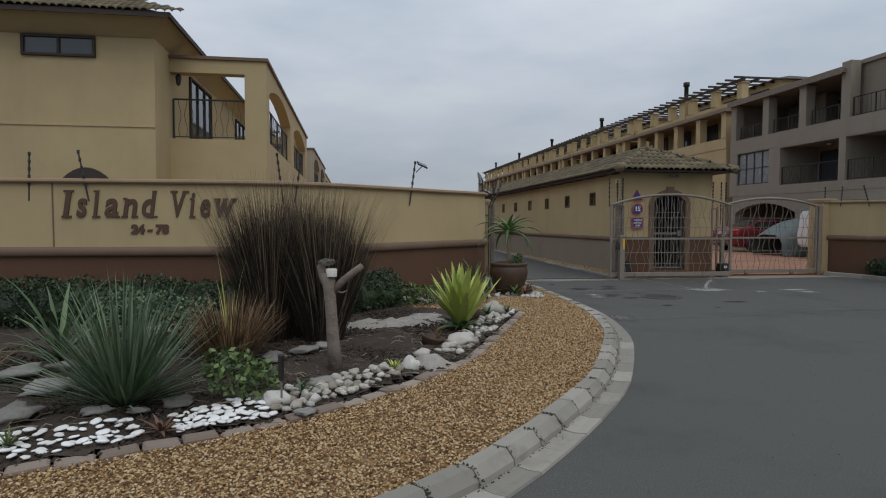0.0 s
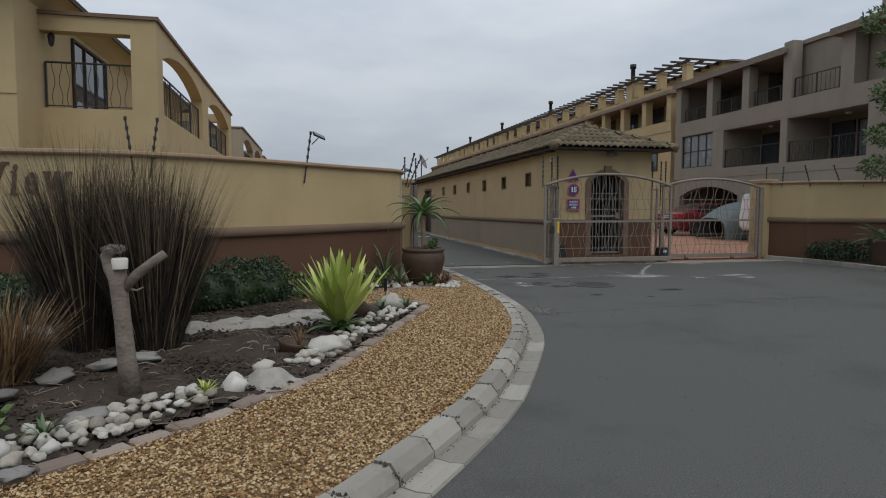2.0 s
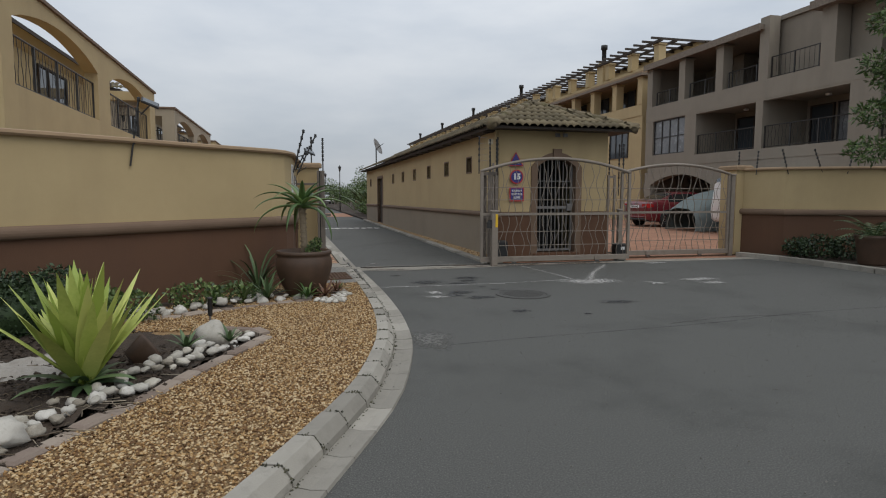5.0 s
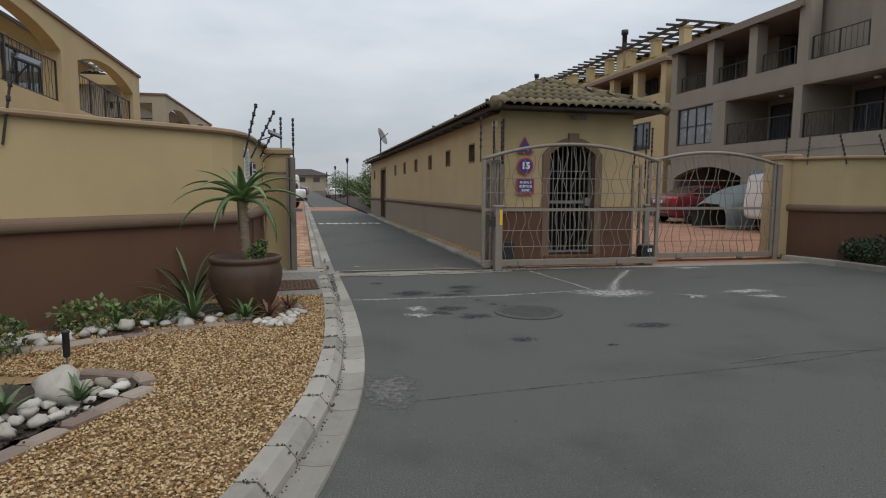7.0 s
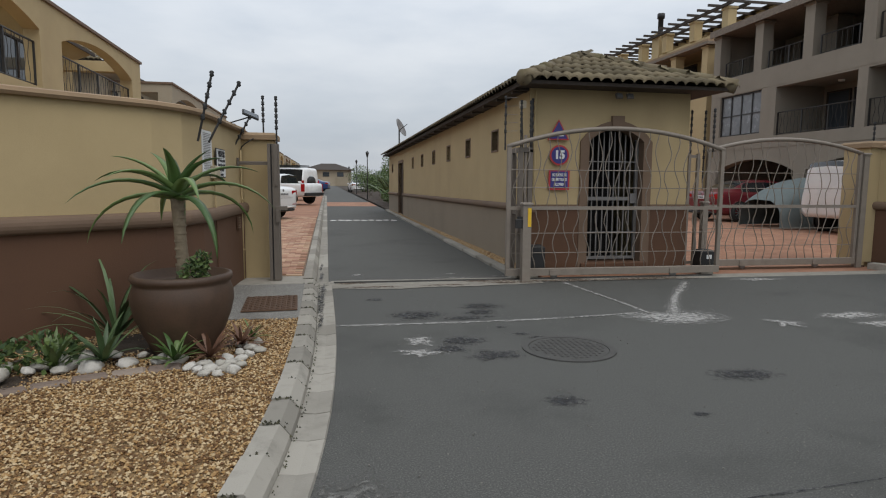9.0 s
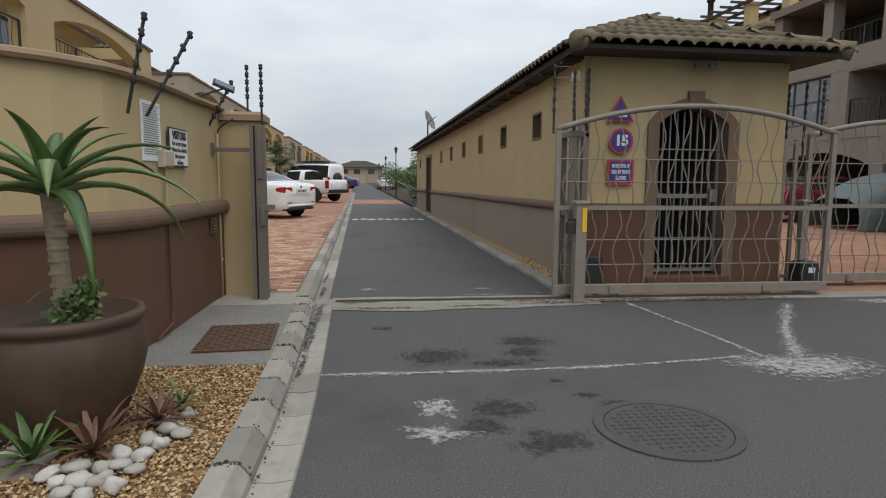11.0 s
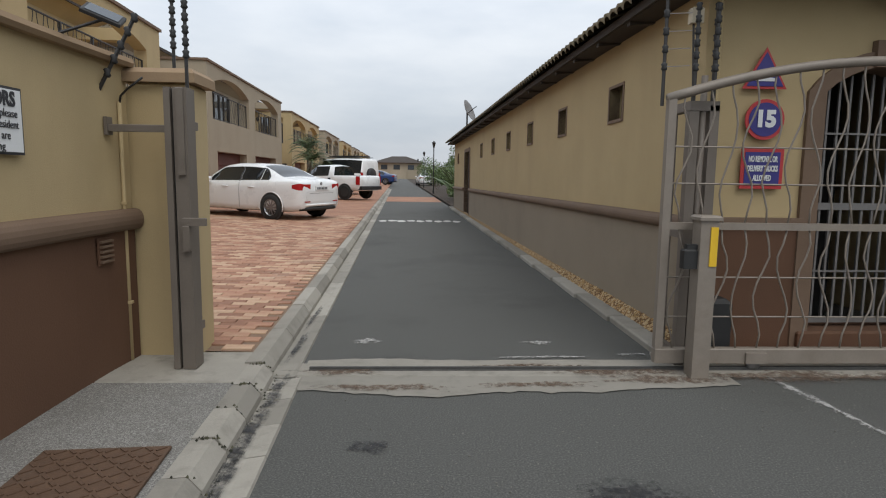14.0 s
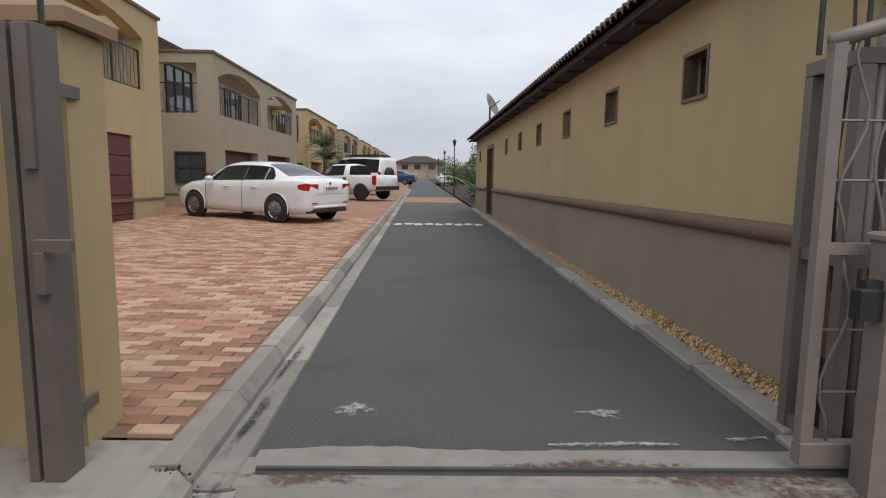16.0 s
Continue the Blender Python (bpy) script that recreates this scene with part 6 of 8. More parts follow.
def car(m, name, label, paint, stations, glass_ranges, axles, r, width, group="parked cars", extra=None):
    """stations: (x, sill, belt, roof, half width at belt, half width at roof); roof == belt where there is no cabin."""
    c = thing(name, label, "car", m, group)
    rows = []
    for x, zs, zb, zr, wb, wr in stations:
        rows.append([(0.0, zs), (wb * 0.82, zs), (wb * 0.97, zs + 0.10), (wb * 1.0, zs + (zb - zs) * 0.5), (wb * 0.985, zb - 0.10), (wb * 0.95, zb), (wr + (wb * 0.95 - wr) * 0.06, zr - (zr - zb) * 0.12), (wr * 0.86, zr - 0.02 * (zr > zb + 0.1)), (0.0, zr + 0.015)])
    k = 9
    body, wins = Shape(), {}
    for sgn in (1, -1):
        o = len(body.v)
        for (x, *_), row in zip(stations, rows):
            body.v += [(x, sgn * y, z) for y, z in row]
        for i in range(len(stations) - 1):
            for j in range(k - 1):
                q = (o + i * k + j, o + (i + 1) * k + j, o + (i + 1) * k + j + 1, o + i * k + j + 1)
                q = q if sgn > 0 else q[::-1]
                hit = None
                for nm, i0, i1, j0, j1 in glass_ranges:
                    if i0 <= i < i1 and j0 <= j < j1:
                        hit = nm
                if hit:
                    wins.setdefault((hit, sgn if hit.startswith("side") else 0, i if hit.startswith("side") else 0), []).append(q)
                else:
                    body.f.append(q)
        body.f.append(tuple(o + j for j in range(k)) if sgn < 0 else tuple(o + j for j in range(k - 1, -1, -1)))
        e = o + (len(stations) - 1) * k
        body.f.append(tuple(e + j for j in range(k)) if sgn > 0 else tuple(e + j for j in range(k - 1, -1, -1)))
    b = part("body", body, paint, c)
    me = b.data
    bm = bmesh.new()
    bm.from_mesh(me)
    bmesh.ops.remove_doubles(bm, verts=bm.verts, dist=0.002)
    bmesh.ops.recalc_face_normals(bm, faces=bm.faces)
    bm.to_mesh(me)
    bm.free()
    me.polygons.foreach_set("use_smooth", [True] * len(me.polygons))
    for q in glass_ranges:
        pass
    for (nm, _, _), faces in wins.items():
        s = Shape()
        ids = sorted({i for q in faces for i in q})
        mp = {i: n for n, i in enumerate(ids)}
        s.add([body.v[i] for i in ids], [tuple(mp[i] for i in q) for q in faces])
        part("side_window" if nm.startswith("side") else "windscreen", s, CAR_GLASS, c, smooth=True)
    for x in axles:
        for sgn in (1, -1):
            part("wheel_arch", Shape().lathe([(r * 1.14, -0.02), (r * 1.14, 0.02), (0, 0.02)], 24).turned(pose(x, sgn * (width - 0.012), r * 1.02, -90 * sgn, 0, 0)), TRIM_BLACK, c)
            wheel_parts(c, x, sgn * (width - 0.085), r)
    if extra:
        extra(c)
    return c


# x, sill, belt, roof, half width at belt, half width at roof
SEDAN = [(-2.31, 0.50, 0.76, 0.765, 0.60, 0.50), (-2.285, 0.36, 0.90, 0.905, 0.72, 0.60), (-2.23, 0.28, 0.985, 1.0, 0.79, 0.66), (-2.08, 0.24, 1.01, 1.04, 0.85, 0.70), (-1.75, 0.22, 1.005, 1.075, 0.885, 0.71), (-1.5, 0.22, 0.995, 1.13, 0.90, 0.69), (-1.2, 0.22, 0.985, 1.265, 0.905, 0.64), (-0.85, 0.21, 0.97, 1.38, 0.905, 0.60), (-0.45, 0.21, 0.955, 1.425, 0.905, 0.595), (0.0, 0.21, 0.945, 1.43, 0.905, 0.60), (0.35, 0.21, 0.935, 1.395, 0.905, 0.605), (0.75, 0.21, 0.925, 1.225, 0.90, 0.635), (1.08, 0.22, 0.905, 1.02, 0.90, 0.68), (1.3, 0.22, 0.885, 0.96, 0.895, 0.70), (1.75, 0.22, 0.83, 0.895, 0.88, 0.70), (2.05, 0.24, 0.74, 0.80, 0.83, 0.64), (2.2, 0.28, 0.66, 0.69, 0.76, 0.58), (2.29, 0.36, 0.54, 0.56, 0.64, 0.50)]


def along(stations, x):
    """The cross-section numbers at x, eased between the stations."""
    n = len(stations)
    i = max(0, min(n - 2, sum(1 for s in stations if s[0] <= x) - 1))
    p0, p1, p2, p3 = stations[max(0, i - 1)], stations[i], stations[i + 1], stations[min(n - 1, i + 2)]
    h = p2[0] - p1[0]
    t = (x - p1[0]) / h
    out = []
    for k in range(1, 6):
        d = (p2[k] - p1[k]) / h
        d0 = (p1[k] - p0[k]) / (p1[0] - p0[0]) if i > 0 else d
        d1 = (p3[k] - p2[k]) / (p3[0] - p2[0]) if i < n - 2 else d
        m1 = 2 * d * d0 / (d + d0) if d * d0 > 0 else 0.0
        m2 = 2 * d * d1 / (d + d1) if d * d1 > 0 else 0.0
        out.append((2 * t ** 3 - 3 * t ** 2 + 1) * p1[k] + (t ** 3 - 2 * t ** 2 + t) * h * m1 + (3 * t ** 2 - 2 * t ** 3) * p2[k] + (t ** 3 - t ** 2) * h * m2)
    return out


def ring(stations, x):
    zs, zb, zr, wb, wr = along(stations, x)
    lift_ = zr - zb
    side = [(0.0, zs), (wb * 0.84, zs), (wb * 0.955, zs + 0.05), (wb * 0.985, zs + (zb - zs) * 0.22), (wb * 0.99, zs + (zb - zs) * 0.45), (wb * 1.005, zs + (zb - zs) * 0.68), (wb * 0.995, zs + (zb - zs) * 0.85), (wb * 0.965, zb - 0.02), (wb * 0.945, zb)]
    top = [(wr + (wb * 0.945 - wr) * (1 - u) ** 1.15, zb + lift_ * 0.93 * u) for u in (0.33, 0.66, 1.0)]
    return side + top + [(wr * 0.93, zr - 0.035 * lift_ - 0.004), (wr * 0.7, zr + 0.002), (wr * 0.35, zr + 0.012), (0.0, zr + 0.015)]


def side_at(stations, x, z):
    """Half width of the body at a height above the belt."""
    r = ring(stations, x)[8:12]
    for (y0, z0), (y1, z1) in zip(r, r[1:]):
        if z <= z1:
            return y0 + (y1 - y0) * (z - z0) / max(1e-6, z1 - z0)
    return r[-1][0]


def top_at(stations, x, y):
    r = ring(stations, x)[11:]
    for (y0, z0), (y1, z1) in zip(r, r[1:]):
        if abs(y) >= y1:
            return z0 + (z1 - z0) * (y0 - abs(y)) / max(1e-6, y0 - y1)
    return r[-1][1]


def saloon(m, name, label, paint, group="parked cars"):
    c = thing(name, label, "car", m, group)
    S = SEDAN
    xs = [-2.31, -2.30, -2.285, -2.26] + [-2.23 + 0.07 * i for i in range(64)] + [2.26, 2.29]
    k = 16
    body = Shape()
    for sgn in (1, -1):
        o = len(body.v)
        for x in xs:
            body.v += [(x, sgn * y, z) for y, z in ring(S, x)]
        for i in range(len(xs) - 1):
            for j in range(k - 1):
                q = (o + i * k + j, o + (i + 1) * k + j, o + (i + 1) * k + j + 1, o + i * k + j + 1)
                body.f.append(q if sgn < 0 else q[::-1])
    weld(body)
    part("body", body, paint, c, smooth=True)
    for nm, x, out in (("tail_panel", -2.31, -0.002), ("nose_panel", 2.29, 0.002)):
        loop = [(x + out, y, z) for y, z in ring(S, x)] + [(x + out, -y, z) for y, z in ring(S, x)[-2:0:-1]]
        part(nm, Shape().add(loop, [tuple(range(len(loop)))]), paint, c)
    # side glass with its pillar between the doors
    lo = [(-1.28, 1.02), (0.92, 0.955)]
    def top_line(x):
        return min(1.335 - 0.05 * ((x + 0.3) / 0.9) ** 2, 0.97 + (0.99 - x) * 0.62, 1.03 + (x + 1.33) * 1.15)
    def pane(x0, x1, s):
        g, n = Shape(), 14
        for i in range(n + 1):
            x = x0 + (x1 - x0) * i / n
            z0 = lo[0][1] + (lo[1][1] - lo[0][1]) * (x - lo[0][0]) / (lo[1][0] - lo[0][0])
            z1 = max(z0 + 0.004, top_line(x))
            for j in range(5):
                z = z0 + (z1 - z0) * j / 4
                g.v.append((x, s * (side_at(S, x, z) + 0.006), z))
        g.f = [(i * 5 + j, (i + 1) * 5 + j, (i + 1) * 5 + j + 1, i * 5 + j + 1) for i in range(n) for j in range(4)]
        return g
    def screen(x0, x1, w0, w1):
        g, n = Shape(), 10
        for i in range(n + 1):
            x = x0 + (x1 - x0) * i / n
            w = w0 + (w1 - w0) * i / n
            for j in range(13):
                y = w * (j / 6 - 1)
                g.v.append((x, y, top_at(S, x, y) + 0.006))
        g.f = [(i * 13 + j, (i + 1) * 13 + j, (i + 1) * 13 + j + 1, i * 13 + j + 1) for i in range(n) for j in range(12)]
        return g
    part("rear_window", screen(-1.6, -0.86, 0.62, 0.52), CAR_GLASS, c, smooth=True)
    part("windscreen", screen(0.4, 1.12, 0.53, 0.62), CAR_GLASS, c, smooth=True)
    for s in (1, -1):
        for x0, x1 in ((-1.28, -1.0), (-0.975, -0.30), (-0.24, 0.92)):
            part("side_window", pane(x0, x1, s), CAR_GLASS, c, smooth=True)
        part("window_trim", Shape().tube([(x, s * (side_at(S, x, top_line(x)) + 0.005), top_line(x)) for x in [-1.27 + 0.11 * i for i in range(20)]], 0.011, 5), TRIM_BLACK, c)
        part("middle_pillar", Shape().tube([(-0.27, s * (side_at(S, -0.27, z) + 0.003), z) for z in (0.97, 1.1, 1.2, 1.32)], 0.018, 5), TRIM_BLACK, c)
        for ax in (-1.40, 1.41):
            part("wheel_arch", Shape().lathe([(0.372, -0.03), (0.372, 0.006), (0.26, 0.006)], 32).turned(pose(ax, s * 0.903, 0.335, -90 * s, 0, 0)), TRIM_BLACK, c)
            part("arch_lip", Shape().tube([(ax + 0.38 * math.cos(a), s * 0.902, 0.335 + 0.38 * math.sin(a)) for a in [radians(-16 + 10.6 * q) for q in range(21)]], 0.013, 6), paint, c, smooth=True)
            wheel_parts(c, ax, s * 0.842, 0.325)
        lamp = Shape()
        for u in range(9):
            x, y = (-2.05 - 0.22 * min(1, u / 4), 0) if u <= 4 else (-2.27 - 0.022 * (u - 4) / 4, 0)
            zs, zb, zr, wb, wr = along(S, x)
            y = wb * 0.995 + 0.008 if u <= 4 else (along(S, -2.27)[3] + 0.008) * (1 - 0.42 * (u - 4) / 4)
            hgt = 0.045 + 0.05 * min(1, u / 3)
            lamp.v += [(x - (0.012 if u > 3 else 0), s * y, 0.865 - hgt * (0.9 if u < 5 else 0.75)), (x - (0.012 if u > 3 else 0), s * y, 0.875 + hgt * (0.75 if u < 5 else 0.6))]
        lamp.f = [(2 * u, 2 * u + 1, 2 * u + 3, 2 * u + 2) for u in range(8)]
        part("tail_lamp", lamp, TAIL_RED, c, "red wrap-round tail lamp", True)
        part("mirror", Shape().lathe([(0.0, -0.1), (0.05, -0.09), (0.068, -0.02), (0.06, 0.06), (0.0, 0.1)], 12).turned(pose(0.74, s * 0.985, 1.005, 90, 0, 0) @ Matrix.Diagonal((1.25, 1.0, 1.0, 1))), paint, c, smooth=True)
        for x in (-0.72, 0.22):
            part("door_handle", Shape().tube([(x - 0.1, s * 0.907, 0.825), (x - 0.07, s * 0.925, 0.828), (x + 0.07, s * 0.925, 0.825), (x + 0.1, s * 0.907, 0.82)], 0.013, 6), paint, c, smooth=True)
        for x in (-0.29, 0.98):
            part("door_seam", Shape().tube([(x, s * 0.90, 0.30), (x, s * 0.905, 0.52), (x, s * 0.909, 0.75), (x, s * 0.885, 0.93)], 0.005, 4), TRIM_BLACK, c)
        part("exhaust", Shape().lathe([(0.035, 0), (0.04, 0.08)], 10).turned(pose(-2.30, s * 0.5, 0.30, 0, 90, 0)), GREY_METAL, c)
        part("headlamp", Shape().slab(2.04, 2.21, s * 0.64 - 0.12, s * 0.64 + 0.12, 0.60, 0.70, 0.03), CAR_GLASS, c)
        part("reflector", Shape().box(-2.312, -2.285, s * 0.56 - 0.10, s * 0.56 + 0.10, 0.475, 0.50), TAIL_RED, c)
    part("lower_valance", Shape().tube([(-2.16, 0.72, 0.30), (-2.27, 0.55, 0.31), (-2.29, 0, 0.31), (-2.27, -0.55, 0.31), (-2.16, -0.72, 0.30)], 0.05, 8), TRIM_BLACK, c, smooth=True)
    part("bumper_lip", Shape().tube([(-2.10, 0.80, 0.40), (-2.28, 0.58, 0.40), (-2.315, 0, 0.40), (-2.28, -0.58, 0.40), (-2.10, -0.80, 0.40)], 0.035, 8), paint, c, smooth=True)
    part("boot_seam", Shape().tube([(-2.313, 0.46, 0.70), (-2.313, -0.46, 0.70)], 0.004, 4), TRIM_BLACK, c)
    pl = part("number_plate", Shape().box(-2.326, -2.30, -0.26, 0.26, 0.77, 0.88), SIGN_WHITE, c, "white number plate with worn dark characters")
    for i in range(7):
        part("character", Shape().box(-2.330, -2.3265, -0.2 + i * 0.06, -0.165 + i * 0.06, 0.795, 0.855), SIGN_BLACK, pl)
    part("badge", Shape().lathe([(0.04, 0), (0.04, 0.01), (0, 0.012)], 14).turned(pose(-2.285, 0, 0.945, 0, -90, 0)), GREY_METAL, c)
    return c


head = math.degrees(math.atan2(0.60, -0.80))
saloon(pose(-0.04, 25.35, 0.137, 0, 0, 150.3) @ pose(0, 0, 0, -0.3, -0.65, 0) @ Matrix.Diagonal((0.94, 0.94, 0.94, 1)), "sedan_car", "white four-door saloon parked on the clay paving", WHITE_CAR)

PICKUP = [(-2.15, 0.45, 0.95, 0.95, 0.72, 0.68), (-2.08, 0.36, 1.0, 1.0, 0.78, 0.74), (-0.75, 0.32, 1.0, 1.0, 0.80, 0.75), (-0.70, 0.32, 1.0, 1.40, 0.80, 0.60), (-0.45, 0.30, 0.98, 1.46, 0.80, 0.60), (0.3, 0.30, 0.96, 1.44, 0.80, 0.58), (1.0, 0.30, 0.94, 0.98, 0.80, 0.62), (1.6, 0.32, 0.86, 0.88, 0.78, 0.62), (1.95, 0.38, 0.66, 0.68, 0.66, 0.55)]


def ute_bits(c):
    for s in (1, -1):
        part("tail_lamp", Shape().box(-2.13, -1.95, s * 0.775 - 0.025, s * 0.775 + 0.025, 0.62, 0.98), TAIL_RED, c)
        part("fuel_cap", Shape().box(-0.6, -0.45, s * 0.805 - 0.004, s * 0.805 + 0.004, 0.75, 0.9), TRIM_BLACK, c)
        part("mirror", Shape().slab(0.6, 0.75, s * 0.9 - 0.08, s * 0.9 + 0.08, 0.95, 1.08, 0.03), TRIM_BLACK, c)
    part("rear_bumper", Shape().slab(-2.22, -2.05, -0.74, 0.74, 0.40, 0.56, 0.02), TRIM_BLACK, c)
    part("load_bed", Shape().box(-2.0, -0.78, -0.66, 0.66, 1.003, 1.012), TRIM_BLACK, c)


car(pose(0.35, 36.6, 0.17, 0, 0, head + 6), "pickup_truck", "small white pickup truck parked in front of the houses", WHITE_CAR, PICKUP, [("front", 5, 6, 5, 8), ("sideA", 4, 5, 5, 6), ("rear", 2, 3, 6, 8)], (-1.35, 1.25), 0.31, 0.80, extra=ute_bits)
SUV = [(-2.2, 0.55, 1.05, 1.75, 0.80, 0.66), (-2.12, 0.42, 1.1, 1.88, 0.88, 0.70), (-1.2, 0.40, 1.1, 1.92, 0.90, 0.72), (-0.3, 0.40, 1.09, 1.92, 0.90, 0.72), (0.45, 0.40, 1.08, 1.86, 0.90, 0.70), (1.05, 0.42, 1.05, 1.12, 0.90, 0.76), (1.9, 0.44, 0.98, 1.0, 0.86, 0.74), (2.2, 0.5, 0.8, 0.82, 0.76, 0.66)]


def suv_bits(c):
    for s in (1, -1):
        part("roof_rail", Shape().tube([(-1.9, s * 0.6, 1.97), (0.3, s * 0.6, 1.95)], 0.02, 5), TRIM_BLACK, c)
        part("tail_lamp", Shape().box(-2.22, -2.1, s * 0.80 - 0.05, s * 0.80 + 0.05, 0.8, 1.15), TAIL_RED, c)
    part("roof_rack", Shape().box(-1.7, 0.2, -0.6, 0.6, 2.0, 2.05), TRIM_BLACK, c)
    part("spare_wheel", Shape().lathe([(0.0, -0.11), (0.3, -0.11), (0.34, -0.05), (0.34, 0.08), (0, 0.08)], 20).turned(pose(-2.3, 0.1, 1.05, 0, 90, 0)), TRIM_BLACK, c, smooth=True)
    part("number_plate", Shape().box(-2.27, -2.25, -0.5, -0.2, 0.66, 0.78), SIGN_WHITE, c)


SUV_GLASS = [("front", 4, 5, 5, 8), ("sideA", 1, 2, 5, 6), ("sideB", 2, 3, 5, 6), ("sideC", 3, 4, 5, 6)]
car(pose(-0.2, 43.6, 0.18, 0, 0, head + 6), "off_road_car", "white off-road car with roof rack and spare wheel", WHITE_CAR, SUV, SUV_GLASS, (-1.3, 1.35), 0.37, 0.90, extra=suv_bits)
saloon(pose(-0.2, 72, 0.2, 0, 0, 170), "saloon_car", "blue saloon parked far down the row", BLUE_CAR)
saloon(pose(-1.0, 88, 0.2, 0, 0, 150), "saloon_car", "white saloon parked far down the row", WHITE_CAR)
saloon(pose(5.2, 78, 0.03, 0, 0, 95), "saloon_car", "white car parked at the far verge", WHITE_CAR)
# behind the second gate
VAN_BITS = suv_bits
car(pose(18.15, 19.4, 0, 0, 0, 4), "people_carrier", "white people carrier parked nose-in under the flats", WHITE_CAR, SUV, SUV_GLASS + [("rear", 0, 1, 5, 8)], (-1.3, 1.35), 0.34, 0.90, group="cars in the car park")
saloon(pose(18.2, 25.0, 0, 0, 0, 6), "saloon_car", "dark red saloon parked under the flats", RED_CAR, "cars in the car park")
cc = Shape()
NX, NY = 26, 15
for i in range(NX + 1):
    u = i / NX
    top = 0.5 + 1.02 * math.sin(math.pi * min(1, max(0, u * 0.92 + 0.04))) ** 0.55
    for j in range(NY + 1):
        a = math.pi * j / NY
        w = 1.0 * (0.78 + 0.22 * math.sin(math.pi * u) ** 0.5)
        y = -w * math.copysign(abs(math.cos(a)) ** 0.6, math.cos(a))
        z = top * abs(math.sin(a)) ** 0.55
        k = 0.03 * noise.noise((u * 9, j * 0.9, 0.3))
        cc.v.append((-2.2 + 4.4 * u, y * (1 + k), max(0.03, z + k)))
for i in range(NX):
    cc.f += [(i * (NY + 1) + j, (i + 1) * (NY + 1) + j, (i + 1) * (NY + 1) + j + 1, i * (NY + 1) + j + 1) for j in range(NY)]
cvr = solid("covered_car", cc, COVER, "car under a sagging grey-green fabric cover", "car", smooth=True)
cvr.matrix_basis = pose(18.0, 21.75, 0, 0, 0, 5)

# ---- far end of the drive ----
fh = thing("far_house", "hip-roofed house closing the end of the drive", "house", pose(-1.2, 178, 0))
part("wall", Shape().box(-6, 7, 0, 9, 0, 4.6), OCHRE_DULL, fh)
hip_roof(fh, -7, 8, -1, 10, 4.5, 1.9, "dark tiled hip roof")
for x in (-4.5, -1, 3):
    window_unit(fh, (x, -0.012, 2.6), (1, 0, 0), (0, 0, 1), 1.8, 1.3, 2)
part("porch", Shape().box(-1.5, 2.5, -1.2, 0, 0, 2.4), OCHRE_DULL, fh)
for x, y, h in ((5.3, 48.5, 3.4), (4.9, 66, 3.4), (4.4, 92, 3.4)):
    sl = thing("street_lamp", "black lantern street lamp on a slim pole", "street lamp", pose(x, y, 0), "street lamps")
    part("pole", Shape().tube([(0, 0, 0), (0, 0, 0.5), (0, 0, h - 0.4)], [0.06, 0.035, 0.03], 8), BLACK_METAL, sl)
    part("lantern", Shape().lathe([(0.05, 0), (0.11, 0.28), (0.14, 0.3), (0.05, 0.4), (0.0, 0.46)], 8, (0, 0, h - 0.4)), BLACK_METAL, sl)
dish = thing("satellite_dish", "white satellite dish on a bracket above the roof", "satellite dish", pose(5.98, 31.2, 2.75))
part("reflector", Shape().lathe([(0.0, 0.0), (0.2, 0.02), (0.4, 0.09), (0.45, 0.12), (0.44, 0.125), (0.2, 0.035), (0, 0.015)], 20).turned(pose(0, 0, 0.78, 66, 0, 64) @ Matrix.Diagonal((0.9, 0.9, 0.9, 1))), GREY_METAL, dish, smooth=True)
part("mast", Shape().tube([(0, 0, -0.2), (0, 0, 0.78)], 0.03, 6), BLACK_METAL, dish)
part("arm", Shape().tube([(0, 0, 0.7), (0.3, -0.35, 0.93)], 0.015, 5), BLACK_METAL, dish)

# ---- stones, pebbles and edging ----
rnd = random.Random(7)


def pebble_mesh(name, mat, seed, flat=0.6, rough=0.18):
    s = Shape()
    n, k = 12, 7
    for j in range(k + 1):
        a = math.pi * j / k
        for i in range(n):
            b = 2 * math.pi * i / n
            d = Vector((math.sin(a) * math.cos(b), math.sin(a) * math.sin(b), math.cos(a)))
            r = 1 + rough * noise.noise(d * 1.4 + Vector((seed * 3.7, seed, 0))) + 0.4 * rough * noise.noise(d * 3.2 + Vector((seed, seed * 2.3, 0)))
            s.v.append(tuple(Vector((d.x, d.y * 0.8, d.z * flat)) * r))
    for j in range(k):
        s.f += [(j * n + i, j * n + (i + 1) % n, (j + 1) * n + (i + 1) % n, (j + 1) * n + i) for i in range(n)]
    return s.mesh(name, mat, True)


FLAT = [pebble_mesh("white_pebble", PEBBLE_BRIGHT, i, 0.28) for i in range(5)]
ROUND = [pebble_mesh("pale_stone", STONE_PALE, 10 + i, 0.45 + 0.06 * i, 0.5) for i in range(5)]
WHITE_ROUND = [pebble_mesh("white_stone", PEBBLE_WHITE, 20 + i, 0.42 + 0.07 * i, 0.5) for i in range(5)]
ROCK = [pebble_mesh("rock", STONE_GREY, 30 + i, 0.27, 0.75) for i in range(4)]


